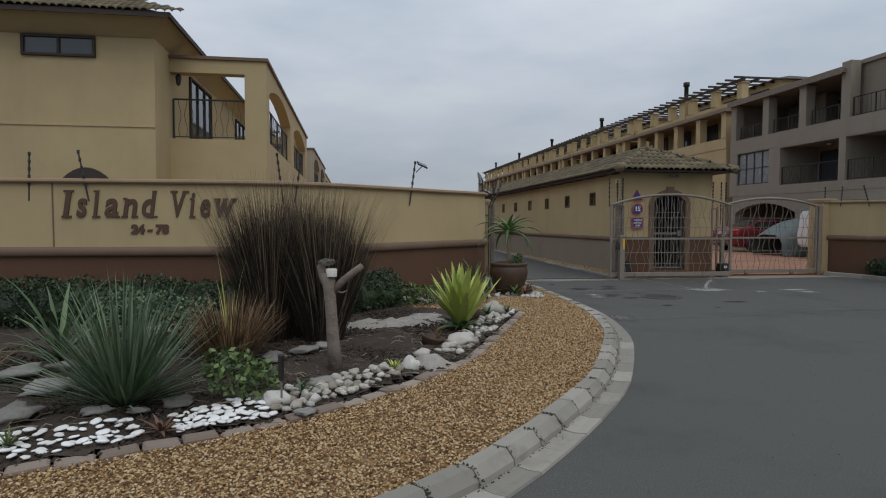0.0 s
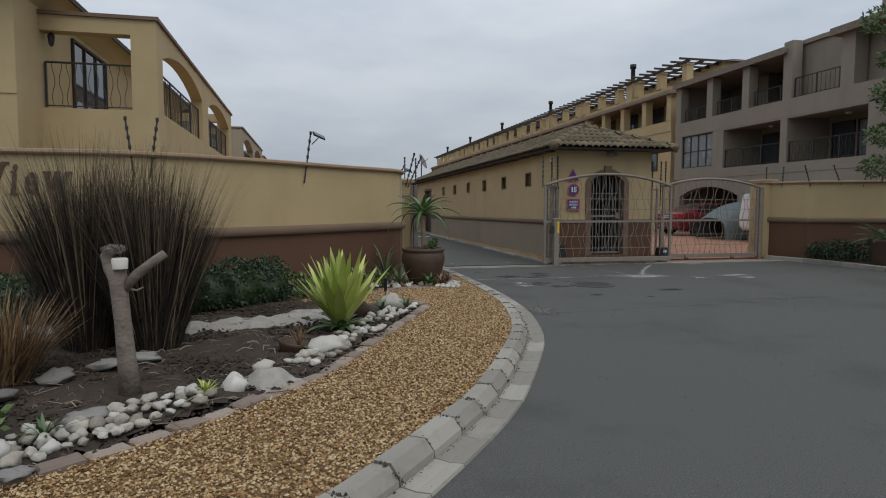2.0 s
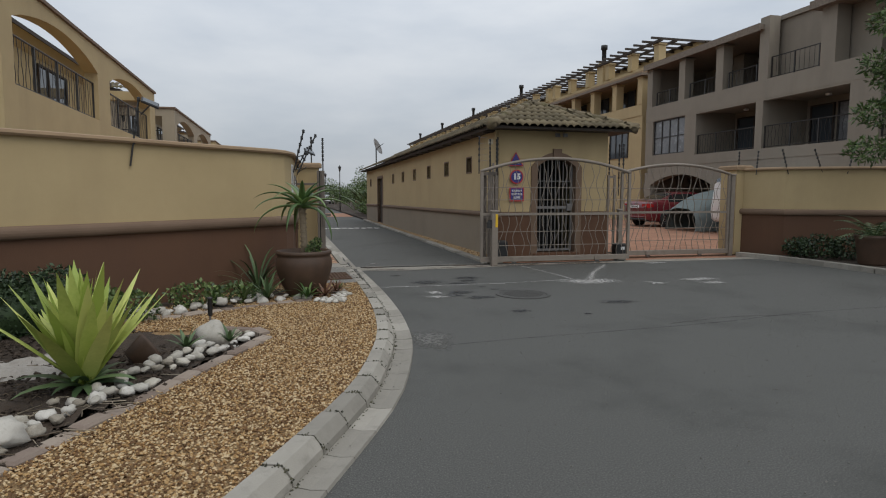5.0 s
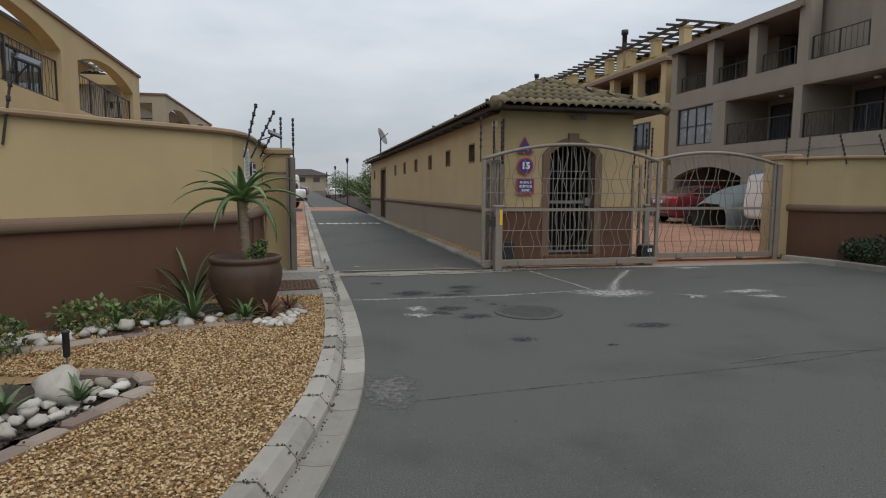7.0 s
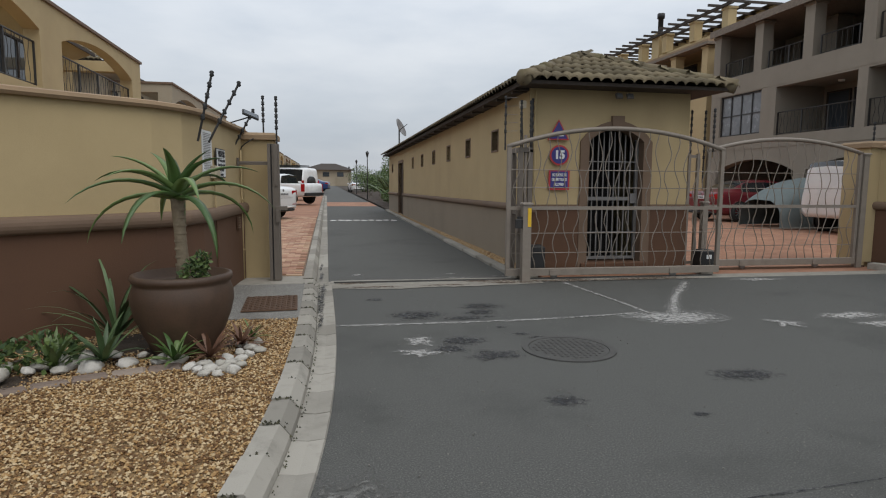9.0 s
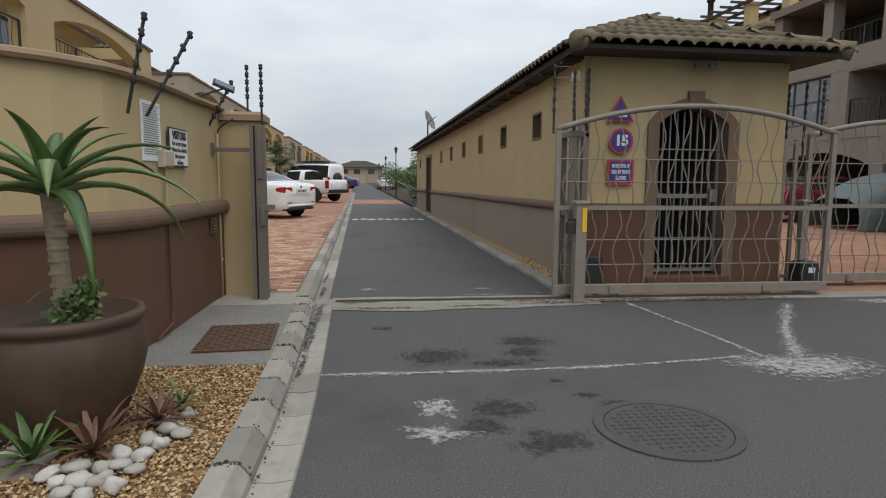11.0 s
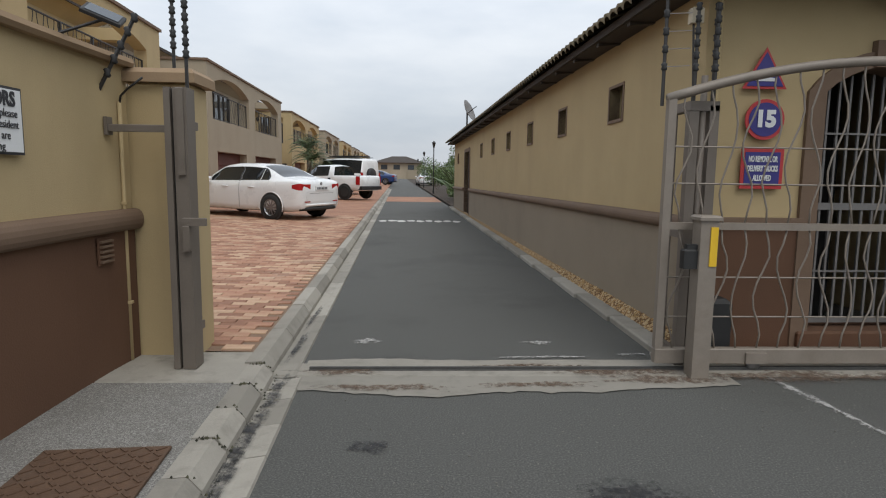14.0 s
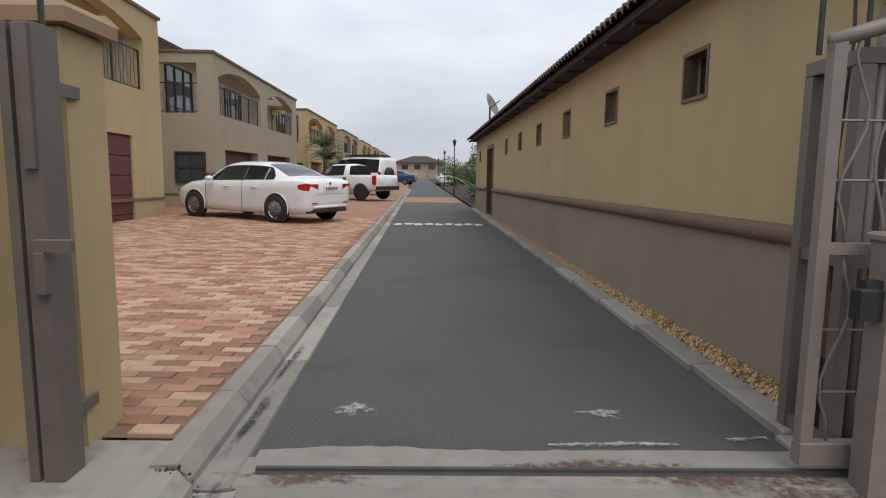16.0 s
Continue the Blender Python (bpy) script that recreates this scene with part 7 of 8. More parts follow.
def stone(meshes, name, x, y, z, size, label, group, tilt=15, sink=0.3):
    o = tagged(new(name, rnd.choice(meshes)), label, "stone", group)
    m = pose(x, y, z + size * sink * 0.5, rnd.uniform(-tilt, tilt), rnd.uniform(-tilt, tilt), rnd.uniform(0, 360))
    o.matrix_basis = m @ Matrix.Diagonal((size, size, size, 1))
    return o


def strip_points(line, x0, x1, lo, hi, count, gap):
    """Spread points beside a plan line (lo to hi on its inner side) with a least gap."""
    idx = [i for i, p in enumerate(line) if x0 <= p[0] <= x1]
    nrm = offset(line, 1.0) - line
    out = []
    for _ in range(count * 30):
        if len(out) >= count:
            break
        i = rnd.choice(idx)
        f = rnd.random()
        j = min(i + 1, len(line) - 1)
        p = line[i] * (1 - f) + line[j] * f - nrm[i] * rnd.uniform(lo, hi)
        if all((p[0] - q[0]) ** 2 + (p[1] - q[1]) ** 2 > gap * gap for q in out):
            out.append(p)
    return out


for x, y in strip_points(BED_EDGE, -2.6, -1.32, 0.14, 0.55, 125, 0.06) + strip_points(BED_EDGE, -1.1, -0.62, 0.10, 0.5, 70, 0.05):
    stone(FLAT, "white_pebble", x, y, soil_z(x, y) + 0.012, rnd.uniform(0.022, 0.046), "flat white pebble on dark soil", "white pebbles in the bed", 14)
for x, y in strip_points(BED_EDGE, -0.5, 0.45, 0.12, 0.52, 90, 0.068):
    stone(ROUND if rnd.random() < 0.6 else WHITE_ROUND, "pale_stone", x, y, soil_z(x, y) + 0.022, rnd.uniform(0.026, 0.056), "rounded pale stone beside the edging", "rounded stones in the bed")
for x, y in strip_points(BED_EDGE, 0.88, 2.15, 0.10, 0.34, 76, 0.072):
    stone(ROUND if rnd.random() < 0.45 else WHITE_ROUND, "pale_stone", x, y, soil_z(x, y) + 0.024, rnd.uniform(0.028, 0.060), "rounded cream stone beside the edging", "rounded stones in the bed")
for x, y in strip_points(POT_EDGE, 0.4, 2.4, 0.10, 0.36, 34, 0.1):
    stone(WHITE_ROUND, "white_stone", x, y, soil_z(x, y) + 0.02, rnd.uniform(0.04, 0.085), "white rounded stone by the big pot", "stones by the pot")
for x, y, sz in ((2.86, 9.72, 0.05), (2.92, 9.85, 0.045), (2.98, 9.96, 0.06), (2.9, 10.06, 0.05), (3.0, 10.12, 0.04), (2.74, 9.62, 0.055), (2.84, 9.6, 0.04), (2.99, 9.8, 0.04), (2.9, 9.62, 0.05), (2.95, 9.7, 0.045), (2.8, 9.5, 0.05), (2.88, 9.5, 0.045), (2.72, 9.5, 0.04), (2.97, 9.58, 0.04), (2.66, 9.57, 0.05), (3.04, 9.9, 0.05), (2.86, 9.4, 0.04), (2.78, 9.42, 0.045), (2.94, 9.45, 0.05)):
    stone(WHITE_ROUND, "white_stone", x, y, 0.1, sz, "white rounded stone by the big pot", "stones by the pot")
for x, y, sz, lab in ((1.02, 5.82, 0.16, "large cream boulder beside the edging"), (1.78, 7.75, 0.16, "white boulder at the tip of the bed"), (-0.58, 3.98, 0.11, "rounded pale boulder beside a garden lamp"), (0.42, 4.86, 0.10, "white stone beside the sand patch"), (0.55, 5.3, 0.09, "white stone on the sand patch")):
    stone(WHITE_ROUND, "boulder", x, y, 0.13, sz, lab, "", 8)
for x, y, sz in ((-2.2, 3.9, 0.17), (-2.3, 4.5, 0.18), (-2.75, 4.95, 0.2), (-2.5, 5.15, 0.16), (-1.72, 3.92, 0.09), (-1.45, 3.9, 0.08), (-1.25, 4.05, 0.1), (-0.54, 5.6, 0.14), (-0.35, 5.75, 0.12), (-0.8, 5.3, 0.14), (-1.0, 4.95, 0.13), (-0.3, 4.45, 0.12), (-0.35, 3.75, 0.07), (-3.0, 4.3, 0.18)):
    stone(ROCK, "rock", x, y, 0.12, sz, "rough grey rock in the soil", "grey rocks in the bed", 10)
raw = grid_sheet(0.2, 1.1, 4.6, 5.6, 0.03, lambda x, y: 0.06 + 0.12 * max(0, 1 - ((x - 0.62 + 0.1 * noise.noise((x * 6, y * 6, 5))) / 0.24) ** 2 - ((y - 5.08 + 0.12 * noise.noise((x * 5, y * 5, 2))) / 0.26) ** 2) + 0.02 * noise.noise((x * 14, y * 14, 0)) + 0.012 * noise.noise((x * 45, y * 45, 0)))
solid("sand_patch", raw, SAND, "heap of pale sand spilling over the edging", "sand", smooth=True)

edge_bricks = thing("bed_edging", "row of tumbled pinkish edging bricks round the bed", "edging", kind="structure")
brick_mesh = Shape().slab(-0.098, 0.098, -0.052, 0.052, -0.05, 0.035, 0.014).mesh("edging_brick", EDGE_BRICK)
for line in (BED_EDGE, POT_EDGE):
    for a, b in zip(line, line[1:]):
        c = (a + b) / 2
        o = part("edging_brick", brick_mesh, EDGE_BRICK, edge_bricks)
        o.matrix_basis = pose(c[0], c[1], 0.075 + rnd.uniform(-0.01, 0.01), rnd.uniform(-5, 5), rnd.uniform(-4, 4), math.degrees(math.atan2(b[1] - a[1], b[0] - a[0])) + rnd.uniform(-3, 3))
for x, y, a in ((2.12, 8.05, 120), (1.98, 8.12, 150), (1.8, 8.2, 160)):
    o = part("edging_brick", brick_mesh, EDGE_BRICK, edge_bricks)
    o.matrix_basis = pose(x, y, 0.095, 0, 0, a)

# ---- garden plants ----


def blade(L, w, lean, droop, n=5, fold=0.25):
    """A tapering leaf that leaves the ground leaning out by lean degrees and bends over by droop degrees; it points along +x."""
    s = Shape()
    x = z = 0.0
    for i in range(n + 1):
        t = i / n
        a = radians(lean + droop * t * t)
        if i:
            x += L / n * math.sin(a)
            z += L / n * math.cos(a)
        k = w * (0.55 + 1.1 * t) * (1 - t) ** 0.7 if t < 0.6 else w * (1 - t) ** 0.8 * 1.28
        k = max(k, 0.0008)
        s.v += [(x, -k / 2, z), (x + fold * k * math.cos(a) * -0.5, 0, z + 0.5 * fold * k * math.sin(a) * -1), (x, k / 2, z)]
    for i in range(n):
        o = 3 * i
        s.f += [(o, o + 1, o + 4, o + 3), (o + 1, o + 2, o + 5, o + 4)]
    return s


def rosette(parent, meshes, mat, count, lean, name="leaf", spin=137.5, lift=0.0, size=(0.85, 1.1)):
    for i in range(count):
        o = part(name, rnd.choice(meshes), mat, parent)
        k = rnd.uniform(*size)
        o.matrix_basis = pose(0, 0, lift, 0, 0, spin * i + rnd.uniform(-12, 12)) @ pose(0, 0, 0, 0, lean[0] + (lean[1] - lean[0]) * i / max(1, count - 1) + rnd.uniform(-4, 4), 0) @ Matrix.Diagonal((k, k, k, 1))


def tuft(count, L, w, lean, droop, spread, seed, n=4):
    """Many thin blades in one mesh."""
    r = random.Random(seed)
    s = Shape()
    for _ in range(count):
        a = r.uniform(0, 360)
        b = blade(r.uniform(*L), r.uniform(*w), r.uniform(*lean), r.uniform(*droop), n)
        b.turned(pose(spread * math.sqrt(r.random()) * math.cos(radians(a)), spread * math.sqrt(r.random()) * math.sin(radians(a)), 0, 0, 0, a + r.uniform(-25, 25)))
        s.add(b.v, b.f)
    return s


def leaf_cloud(blobs, count, size, seed, stretch=1.0):
    """Small pointed leaves spread through the shells of some ellipsoids (x, y, z, rx, ry, rz)."""
    r = np.random.RandomState(seed)
    wts = np.array([b[3] * b[4] + b[4] * b[5] + b[3] * b[5] for b in blobs])
    pick = r.choice(len(blobs), count, p=wts / wts.sum())
    B = np.array(blobs)[pick]
    d = r.normal(size=(count, 3))
    d /= np.linalg.norm(d, axis=1)[:, None]
    rad = 0.55 + 0.5 * r.rand(count) ** 0.6
    P = B[:, :3] + d * B[:, 3:] * rad[:, None]
    u = r.normal(size=(count, 3)) + d * 0.5
    u /= np.linalg.norm(u, axis=1)[:, None]
    v = np.cross(u, r.normal(size=(count, 3)))
    v /= np.linalg.norm(v, axis=1)[:, None]
    k = size * (0.6 + 0.8 * r.rand(count))[:, None]
    V = np.stack([P, P + u * k * 0.5 * stretch + v * k * 0.28, P + u * k * stretch, P + u * k * 0.5 * stretch - v * k * 0.28], 1).reshape(-1, 3)
    s = Shape()
    s.v = [tuple(p) for p in V.tolist()]
    s.f = [(4 * i, 4 * i + 1, 4 * i + 2, 4 * i + 3) for i in range(count)]
    return s


# yucca with lime leaves
yu = thing("variegated_yucca", "lime-yellow sword-leaved plant growing among stones", "plant", pose(1.15, 6.70, 0.12))
YL = [blade(L, 0.15, 0, dr, 8, 0.2) for L, dr in ((0.80, 2), (0.76, 5), (0.72, 1), (0.64, 7))]
YL = [b.mesh("leaf", YUCCA, True) for b in YL]
rosette(yu, YL, YUCCA, 60, (1, 46), size=(0.85, 1.08))
YD = [blade(0.38, 0.13, 0, 45, 6).mesh("low_leaf", YUCCA_LOW, True), blade(0.3, 0.09, 0, 50, 5).mesh("low_leaf", YUCCA_LOW, True)]
rosette(yu, YD, YUCCA_LOW, 18, (50, 82), "low_leaf")

# spiky blue-green grass tree
bg = thing("spiky_grass_clump", "dense dome of stiff blue-green grass blades", "plant", pose(-1.66, 4.22, 0.08))
tagged(part("blades", tuft(330, (0.55, 1.02), (0.020, 0.034), (2, 74), (0, 9), 0.10, 3), BLUE_GRASS, bg), kind="stuff")
tagged(part("base_blades", tuft(120, (0.3, 0.5), (0.014, 0.022), (10, 85), (0, 25), 0.09, 4), BLUE_GRASS, bg), kind="stuff")

# tall reeds
for k, (x, y, h, cnt) in enumerate(((-1.0, 6.45, 1.0, 1000), (-0.42, 6.25, 0.93, 900), (-0.7, 6.6, 0.98, 500))):
    rd = thing("tall_reed_clump", "tall clump of dark brown restio reeds with straw tips", "reeds", pose(x, y, 0.08), "reed clumps")
    tagged(part("stems", tuft(int(cnt * 1.5), (0.9 * h, 1.55 * h), (0.009, 0.016), (0, 21), (0, 14), 0.21, 20 + k, 4), REED_DARK, rd), kind="stuff")
    tagged(part("plumes", tuft(int(cnt * 0.75), (1.3 * h, 1.9 * h), (0.007, 0.014), (0, 23), (2, 20), 0.2, 40 + k, 6), REED_TIP, rd), kind="stuff")
    tagged(part("dead_base", tuft(int(cnt * 0.5), (0.4, 0.8), (0.012, 0.02), (0, 22), (0, 30), 0.2, 60 + k, 3), REED_DARK, rd), kind="stuff")

br = thing("rust_grass_clump", "rusty brown grass clump with a few tall green blades", "plant", pose(-1.2, 5.38, 0.08))
tagged(part("blades", tuft(720, (0.34, 0.72), (0.009, 0.017), (2, 46), (0, 24), 0.19, 6), BROWN_GRASS, br), kind="stuff")
for i, (a, L) in enumerate(((20, 0.95), (160, 0.8), (250, 1.05), (310, 0.7))):
    o = part("tall_blade", blade(L, 0.022, 5, 10, 5), YUCCA, br)
    o.matrix_basis = pose(0, 0, 0, 0, 0, a)
br2 = thing("rust_grass_clump", "rusty brown grass tuft at the back of the bed", "plant", pose(-3.1, 4.9, 0.08))
tagged(part("blades", tuft(160, (0.3, 0.5), (0.008, 0.014), (2, 50), (0, 35), 0.14, 7), BROWN_GRASS, br2), kind="stuff")

ll = thing("strap_leaf_plant", "broad grey-green strap-leaved plant behind the grasses", "plant", pose(-2.75, 5.6, 0.1))
LL = [blade(0.85, 0.07, 0, 30, 6).mesh("leaf", YUCCA_LOW, True), blade(0.7, 0.065, 0, 50, 6).mesh("leaf", YUCCA_LOW, True)]
rosette(ll, LL, YUCCA_LOW, 22, (8, 65))
l3 = thing("strap_leaf_plant", "low strap-leaved plant at the edge of the bed", "plant", pose(-3.5, 4.6, 0.1))
rosette(l3, LL, YUCCA_LOW, 16, (20, 70))


def shrub(name, label, x, y, z, blobs, count, size, mat, seed, stem=True):
    t = thing(name, label, "shrub", pose(x, y, z))
    tagged(part("foliage", leaf_cloud(blobs, count, size, seed), mat, t), kind="stuff")
    if stem:
        s = Shape()
        for b in blobs[:6]:
            s.tube([(b[0] * 0.15, b[1] * 0.15, 0), (b[0] * 0.6, b[1] * 0.6, b[2] * 0.6), (b[0], b[1], b[2])], [0.012, 0.009, 0.004], 5)
        part("stems", s, BARK, t)
    return t


shrub("green_shrub", "small leafy green shrub beside white pebbles", -0.86, 4.12, 0.1, [(0, 0, 0.2, 0.2, 0.2, 0.14), (0.14, 0.04, 0.14, 0.13, 0.13, 0.12), (-0.12, 0.06, 0.26, 0.12, 0.12, 0.1)], 700, 0.05, SHRUB, 11)
shrub("grey_shrub", "grey-green soft shrub behind the grasses", -2.05, 5.9, 0.1, [(0, 0, 0.32, 0.4, 0.3, 0.26), (0.35, 0.1, 0.28, 0.3, 0.25, 0.22), (-0.3, 0.1, 0.42, 0.2, 0.2, 0.2)], 2600, 0.045, BLUE_GRASS, 12)
shrub("ground_cover", "green ground-cover plant at the pot bed", 0.55, 8.75, 0.08, [(0, 0, 0.18, 0.3, 0.22, 0.18), (0.35, 0.08, 0.15, 0.25, 0.2, 0.14), (-0.35, -0.1, 0.16, 0.25, 0.2, 0.16)], 1500, 0.05, SHRUB, 13)
shrub("ground_cover", "green ground-cover plant at the pot bed", 1.35, 9.5, 0.08, [(0, 0, 0.14, 0.3, 0.18, 0.14), (0.4, 0.2, 0.12, 0.25, 0.15, 0.12)], 900, 0.05, SHRUB, 14)

# clipped hedge along the wall
HEDGE_LINE = spline([(-8.5, 7.62), (-5, 7.62), (-1.9, 7.62), (-0.9, 7.8), (-0.2, 8.25), (0.35, 8.72)], 0.34)
hedge = thing("hedge", "dark green loosely clipped hedge below the boundary wall", "hedge")
blobs = []
for i, p in enumerate(HEDGE_LINE):
    blobs += [(p[0], p[1], 0.24, 0.26, 0.34, 0.2), (p[0] + rnd.uniform(-0.1, 0.1), p[1] + rnd.uniform(-0.10, 0.05), 0.47 + rnd.uniform(-0.05, 0.06), 0.25, 0.30, 0.18)]
tagged(part("foliage", leaf_cloud(blobs, 60000, 0.04, 21), HEDGE, hedge), kind="stuff")
core = Shape()
for i, p in enumerate(HEDGE_LINE[:-1]):
    q = HEDGE_LINE[i + 1]
    core.tube([(p[0], p[1], 0.3), (q[0], q[1], 0.3)], 0.25, 8)
part("woody_core", core, HEDGE, hedge, smooth=True)

# tree stump ornament
st = thing("tree_stump", "weathered forked tree stump with a pale cut top", "stump", pose(-0.24, 4.93, 0.08))
trunk = Shape().tube([(0.02, 0, 0), (0.0, 0.0, 0.25), (-0.015, 0, 0.5), (-0.03, 0.0, 0.72), (-0.045, 0, 0.86)], [0.066, 0.055, 0.049, 0.052, 0.058], 14)
part("trunk", trunk, BARK, st, smooth=True)
part("branch", Shape().tube([(0.0, 0, 0.70), (0.08, -0.01, 0.79), (0.18, -0.02, 0.87), (0.25, -0.02, 0.92)], [0.034, 0.031, 0.028, 0.026], 10), BARK, st, smooth=True)
part("branch_stub", Shape().tube([(-0.04, 0, 0.72), (-0.085, 0.01, 0.83), (-0.10, 0.02, 0.91), (-0.07, 0.02, 0.95)], [0.036, 0.034, 0.036, 0.032], 10), BARK, st, smooth=True)
part("side_twig", Shape().tube([(0.03, 0, 0.70), (0.08, -0.02, 0.69), (0.12, -0.02, 0.71)], [0.01, 0.007, 0.004], 6), BARK, st, smooth=True)
part("cut_top", Shape().lathe([(0.045, -0.01), (0.048, 0.05), (0.04, 0.058), (0.035, 0.02), (0, 0.0)], 14, (-0.01, -0.03, 0.84)), PEBBLE_WHITE, st, "pale hollow cut top", True)
part("lichen", leaf_cloud([(-0.05, 0, 0.95, 0.07, 0.06, 0.025)], 900, 0.011, 5), STONE_GREY, st)

for x, y, h in ((-0.53, 3.9, 0.4), (1.72, 8.0, 0.36)):
    gl = thing("garden_lamp", "slim black garden spike lamp", "garden lamp", pose(x, y, 0.08), "garden lamps")
    part("spike", Shape().tube([(0, 0, 0), (0, 0, h * 0.55)], 0.008, 6), GREY_METAL, gl)
    part("head", Shape().lathe([(0.016, 0), (0.02, 0.01), (0.02, h * 0.4), (0.024, h * 0.41), (0.024, h * 0.45), (0, h * 0.46)], 10, (0, 0, h * 0.55)), BLACK_METAL, gl, smooth=True)


def small_rosette(x, y, z, mat, label, L=0.16, w=0.035, count=14, lean=(5, 75), droop=25):
    t = thing("succulent", label, "plant", pose(x, y, z), "")
    ms = [blade(L, w, 0, droop, 4).mesh("leaf", mat, True), blade(L * 0.85, w, 0, droop * 1.5, 4).mesh("leaf", mat, True)]
    rosette(t, ms, mat, count, lean)


small_rosette(-1.95, 3.36, 0.12, SHRUB, "small spiky green plant among white pebbles", 0.13, 0.02, 18)
small_rosette(-1.18, 3.5, 0.12, BROMELIAD, "dry reddish-brown rosette among white pebbles", 0.17, 0.035, 14, (30, 80))
small_rosette(0.27, 4.72, 0.14, YUCCA, "round lime-green rosette among stones", 0.11, 0.03, 26, (5, 70))
small_rosette(-0.42, 4.2, 0.12, YUCCA_LOW, "grey-green succulent among stones", 0.17, 0.03, 12, (20, 70))
small_rosette(0.78, 5.95, 0.12, BROWN_GRASS, "small dry yellow tuft in a sunken pot", 0.2, 0.01, 24, (0, 40), 10)
small_rosette(1.62, 7.45, 0.14, YUCCA_LOW, "pointed green succulent beside the boulder", 0.2, 0.05, 10, (10, 60))
small_rosette(1.92, 7.6, 0.14, YUCCA_LOW, "pointed green succulent beside the boulder", 0.18, 0.045, 10, (10, 60))
small_rosette(2.55, 9.66, 0.12, ALOE, "green aloe rosette at the foot of the pot", 0.25, 0.05, 18, (15, 75))
small_rosette(2.75, 9.72, 0.12, BROMELIAD, "reddish dry rosette at the foot of the pot", 0.25, 0.04, 22, (20, 80))
small_rosette(2.9, 10.02, 0.12, BROMELIAD, "reddish dry rosette at the foot of the pot", 0.23, 0.035, 22, (20, 80))
small_rosette(2.95, 10.2, 0.12, ALOE, "green aloe rosette at the foot of the pot", 0.16, 0.03, 14, (15, 75))
small_rosette(2.1, 9.72, 0.12, YUCCA_LOW, "upright green aloe in the small bed", 0.34, 0.06, 16, (8, 62))
small_rosette(1.85, 9.62, 0.12, SHRUB, "leafy green plant in the small bed", 0.28, 0.05, 18, (10, 60))
small_rosette(1.55, 9.45, 0.12, ALOE, "green aloe in the small bed", 0.24, 0.04, 16, (10, 60))
ag = thing("strap_leaf_plant", "dark arching strap-leaved plant behind the big pot", "plant", pose(1.95, 10.35, 0.1))
AG = [blade(0.78, 0.04, 0, 60, 6).mesh("leaf", YUCCA_LOW, True), blade(0.62, 0.045, 0, 45, 6).mesh("leaf", YUCCA_LOW, True)]
rosette(ag, AG, YUCCA_LOW, 22, (8, 55))

# big pot with tree aloe
pot = thing("plant_pot", "large brown glazed clay pot on the gravel", "plant pot", pose(2.52, 10.02, 0.085))
part("bowl", Shape().lathe([(0.0, 0.0), (0.19, 0.0), (0.21, 0.03), (0.265, 0.14), (0.315, 0.27), (0.337, 0.37), (0.334, 0.44), (0.318, 0.485), (0.312, 0.5), (0.326, 0.512), (0.335, 0.53), (0.328, 0.556), (0.30, 0.56), (0.285, 0.5), (0.0, 0.49)], 36), TERRACOTTA, pot, smooth=True)
part("soil", Shape().lathe([(0.0, 0.50), (0.29, 0.495)], 24), SOIL, pot)
al = thing("tree_aloe", "tree aloe with long arching green leaves on a ringed trunk", "plant", pose(2.52, 10.02, 0.57))
part("trunk", Shape().tube([(0.0, 0, 0), (0.01, 0, 0.15), (0.0, 0, 0.32), (-0.01, 0, 0.5), (-0.01, 0, 0.64)], [0.046, 0.04, 0.038, 0.04, 0.048], 12), ALOE_TRUNK, al, smooth=True)
for i in range(9):
    part("trunk_ring", Shape().lathe([(0.038, 0), (0.0435, 0.008), (0.039, 0.022)], 12, (0.0, 0, 0.12 + i * 0.055)), ALOE_TRUNK, al, smooth=True)


def thick_leaf(L, w, lean, droop):
    s = Shape()
    x = z = 0.0
    n = 9
    for i in range(n + 1):
        t = i / n
        a = radians(lean + droop * t ** 1.2)
        if i:
            x += L / n * math.sin(a)
            z += L / n * math.cos(a)
        k = w * (1 - t) ** 0.75 + 0.002
        cx, cz = math.cos(a), -math.sin(a)
        s.v += [(x, -k / 2, z), (x + cx * k * 0.28, 0, z + cz * k * 0.28), (x, k / 2, z), (x - cx * k * 0.1, 0, z - cz * k * 0.1)]
    for i in range(n):
        o = 4 * i
        s.f += [(o + j, o + (j + 1) % 4, o + 4 + (j + 1) % 4, o + 4 + j) for j in range(4)]
    return s


for i in range(20):
    t = i / 19
    m = thick_leaf(0.36 + 0.38 * min(1, t * 1.6), 0.10, 18 + 56 * t + rnd.uniform(-6, 6), 45 + 60 * t + rnd.uniform(-8, 8)).mesh("leaf", ALOE, True)
    o = part("leaf", m, ALOE, al)
    o.matrix_basis = pose(-0.01, 0, 0.66 - 0.07 * t, 0, 0, 137.5 * i + rnd.uniform(-10, 10))
pg = thing("pot_greenery", "small light green plant growing in the big pot", "plant", pose(2.63, 9.9, 0.57))
tagged(part("foliage", leaf_cloud([(0, 0, 0.1, 0.08, 0.07, 0.07), (0.05, 0.02, 0.17, 0.06, 0.05, 0.05)], 320, 0.04, 31), SHRUB, pg), kind="stuff")
part("stems", Shape().tube([(0, 0, -0.02), (0.02, 0, 0.15)], 0.008, 5), BARK, pg)
sp = thing("sunken_pot", "half-buried brown clay pot in the soil", "plant pot", pose(0.72, 5.95, 0.05, 0, 12, 0))
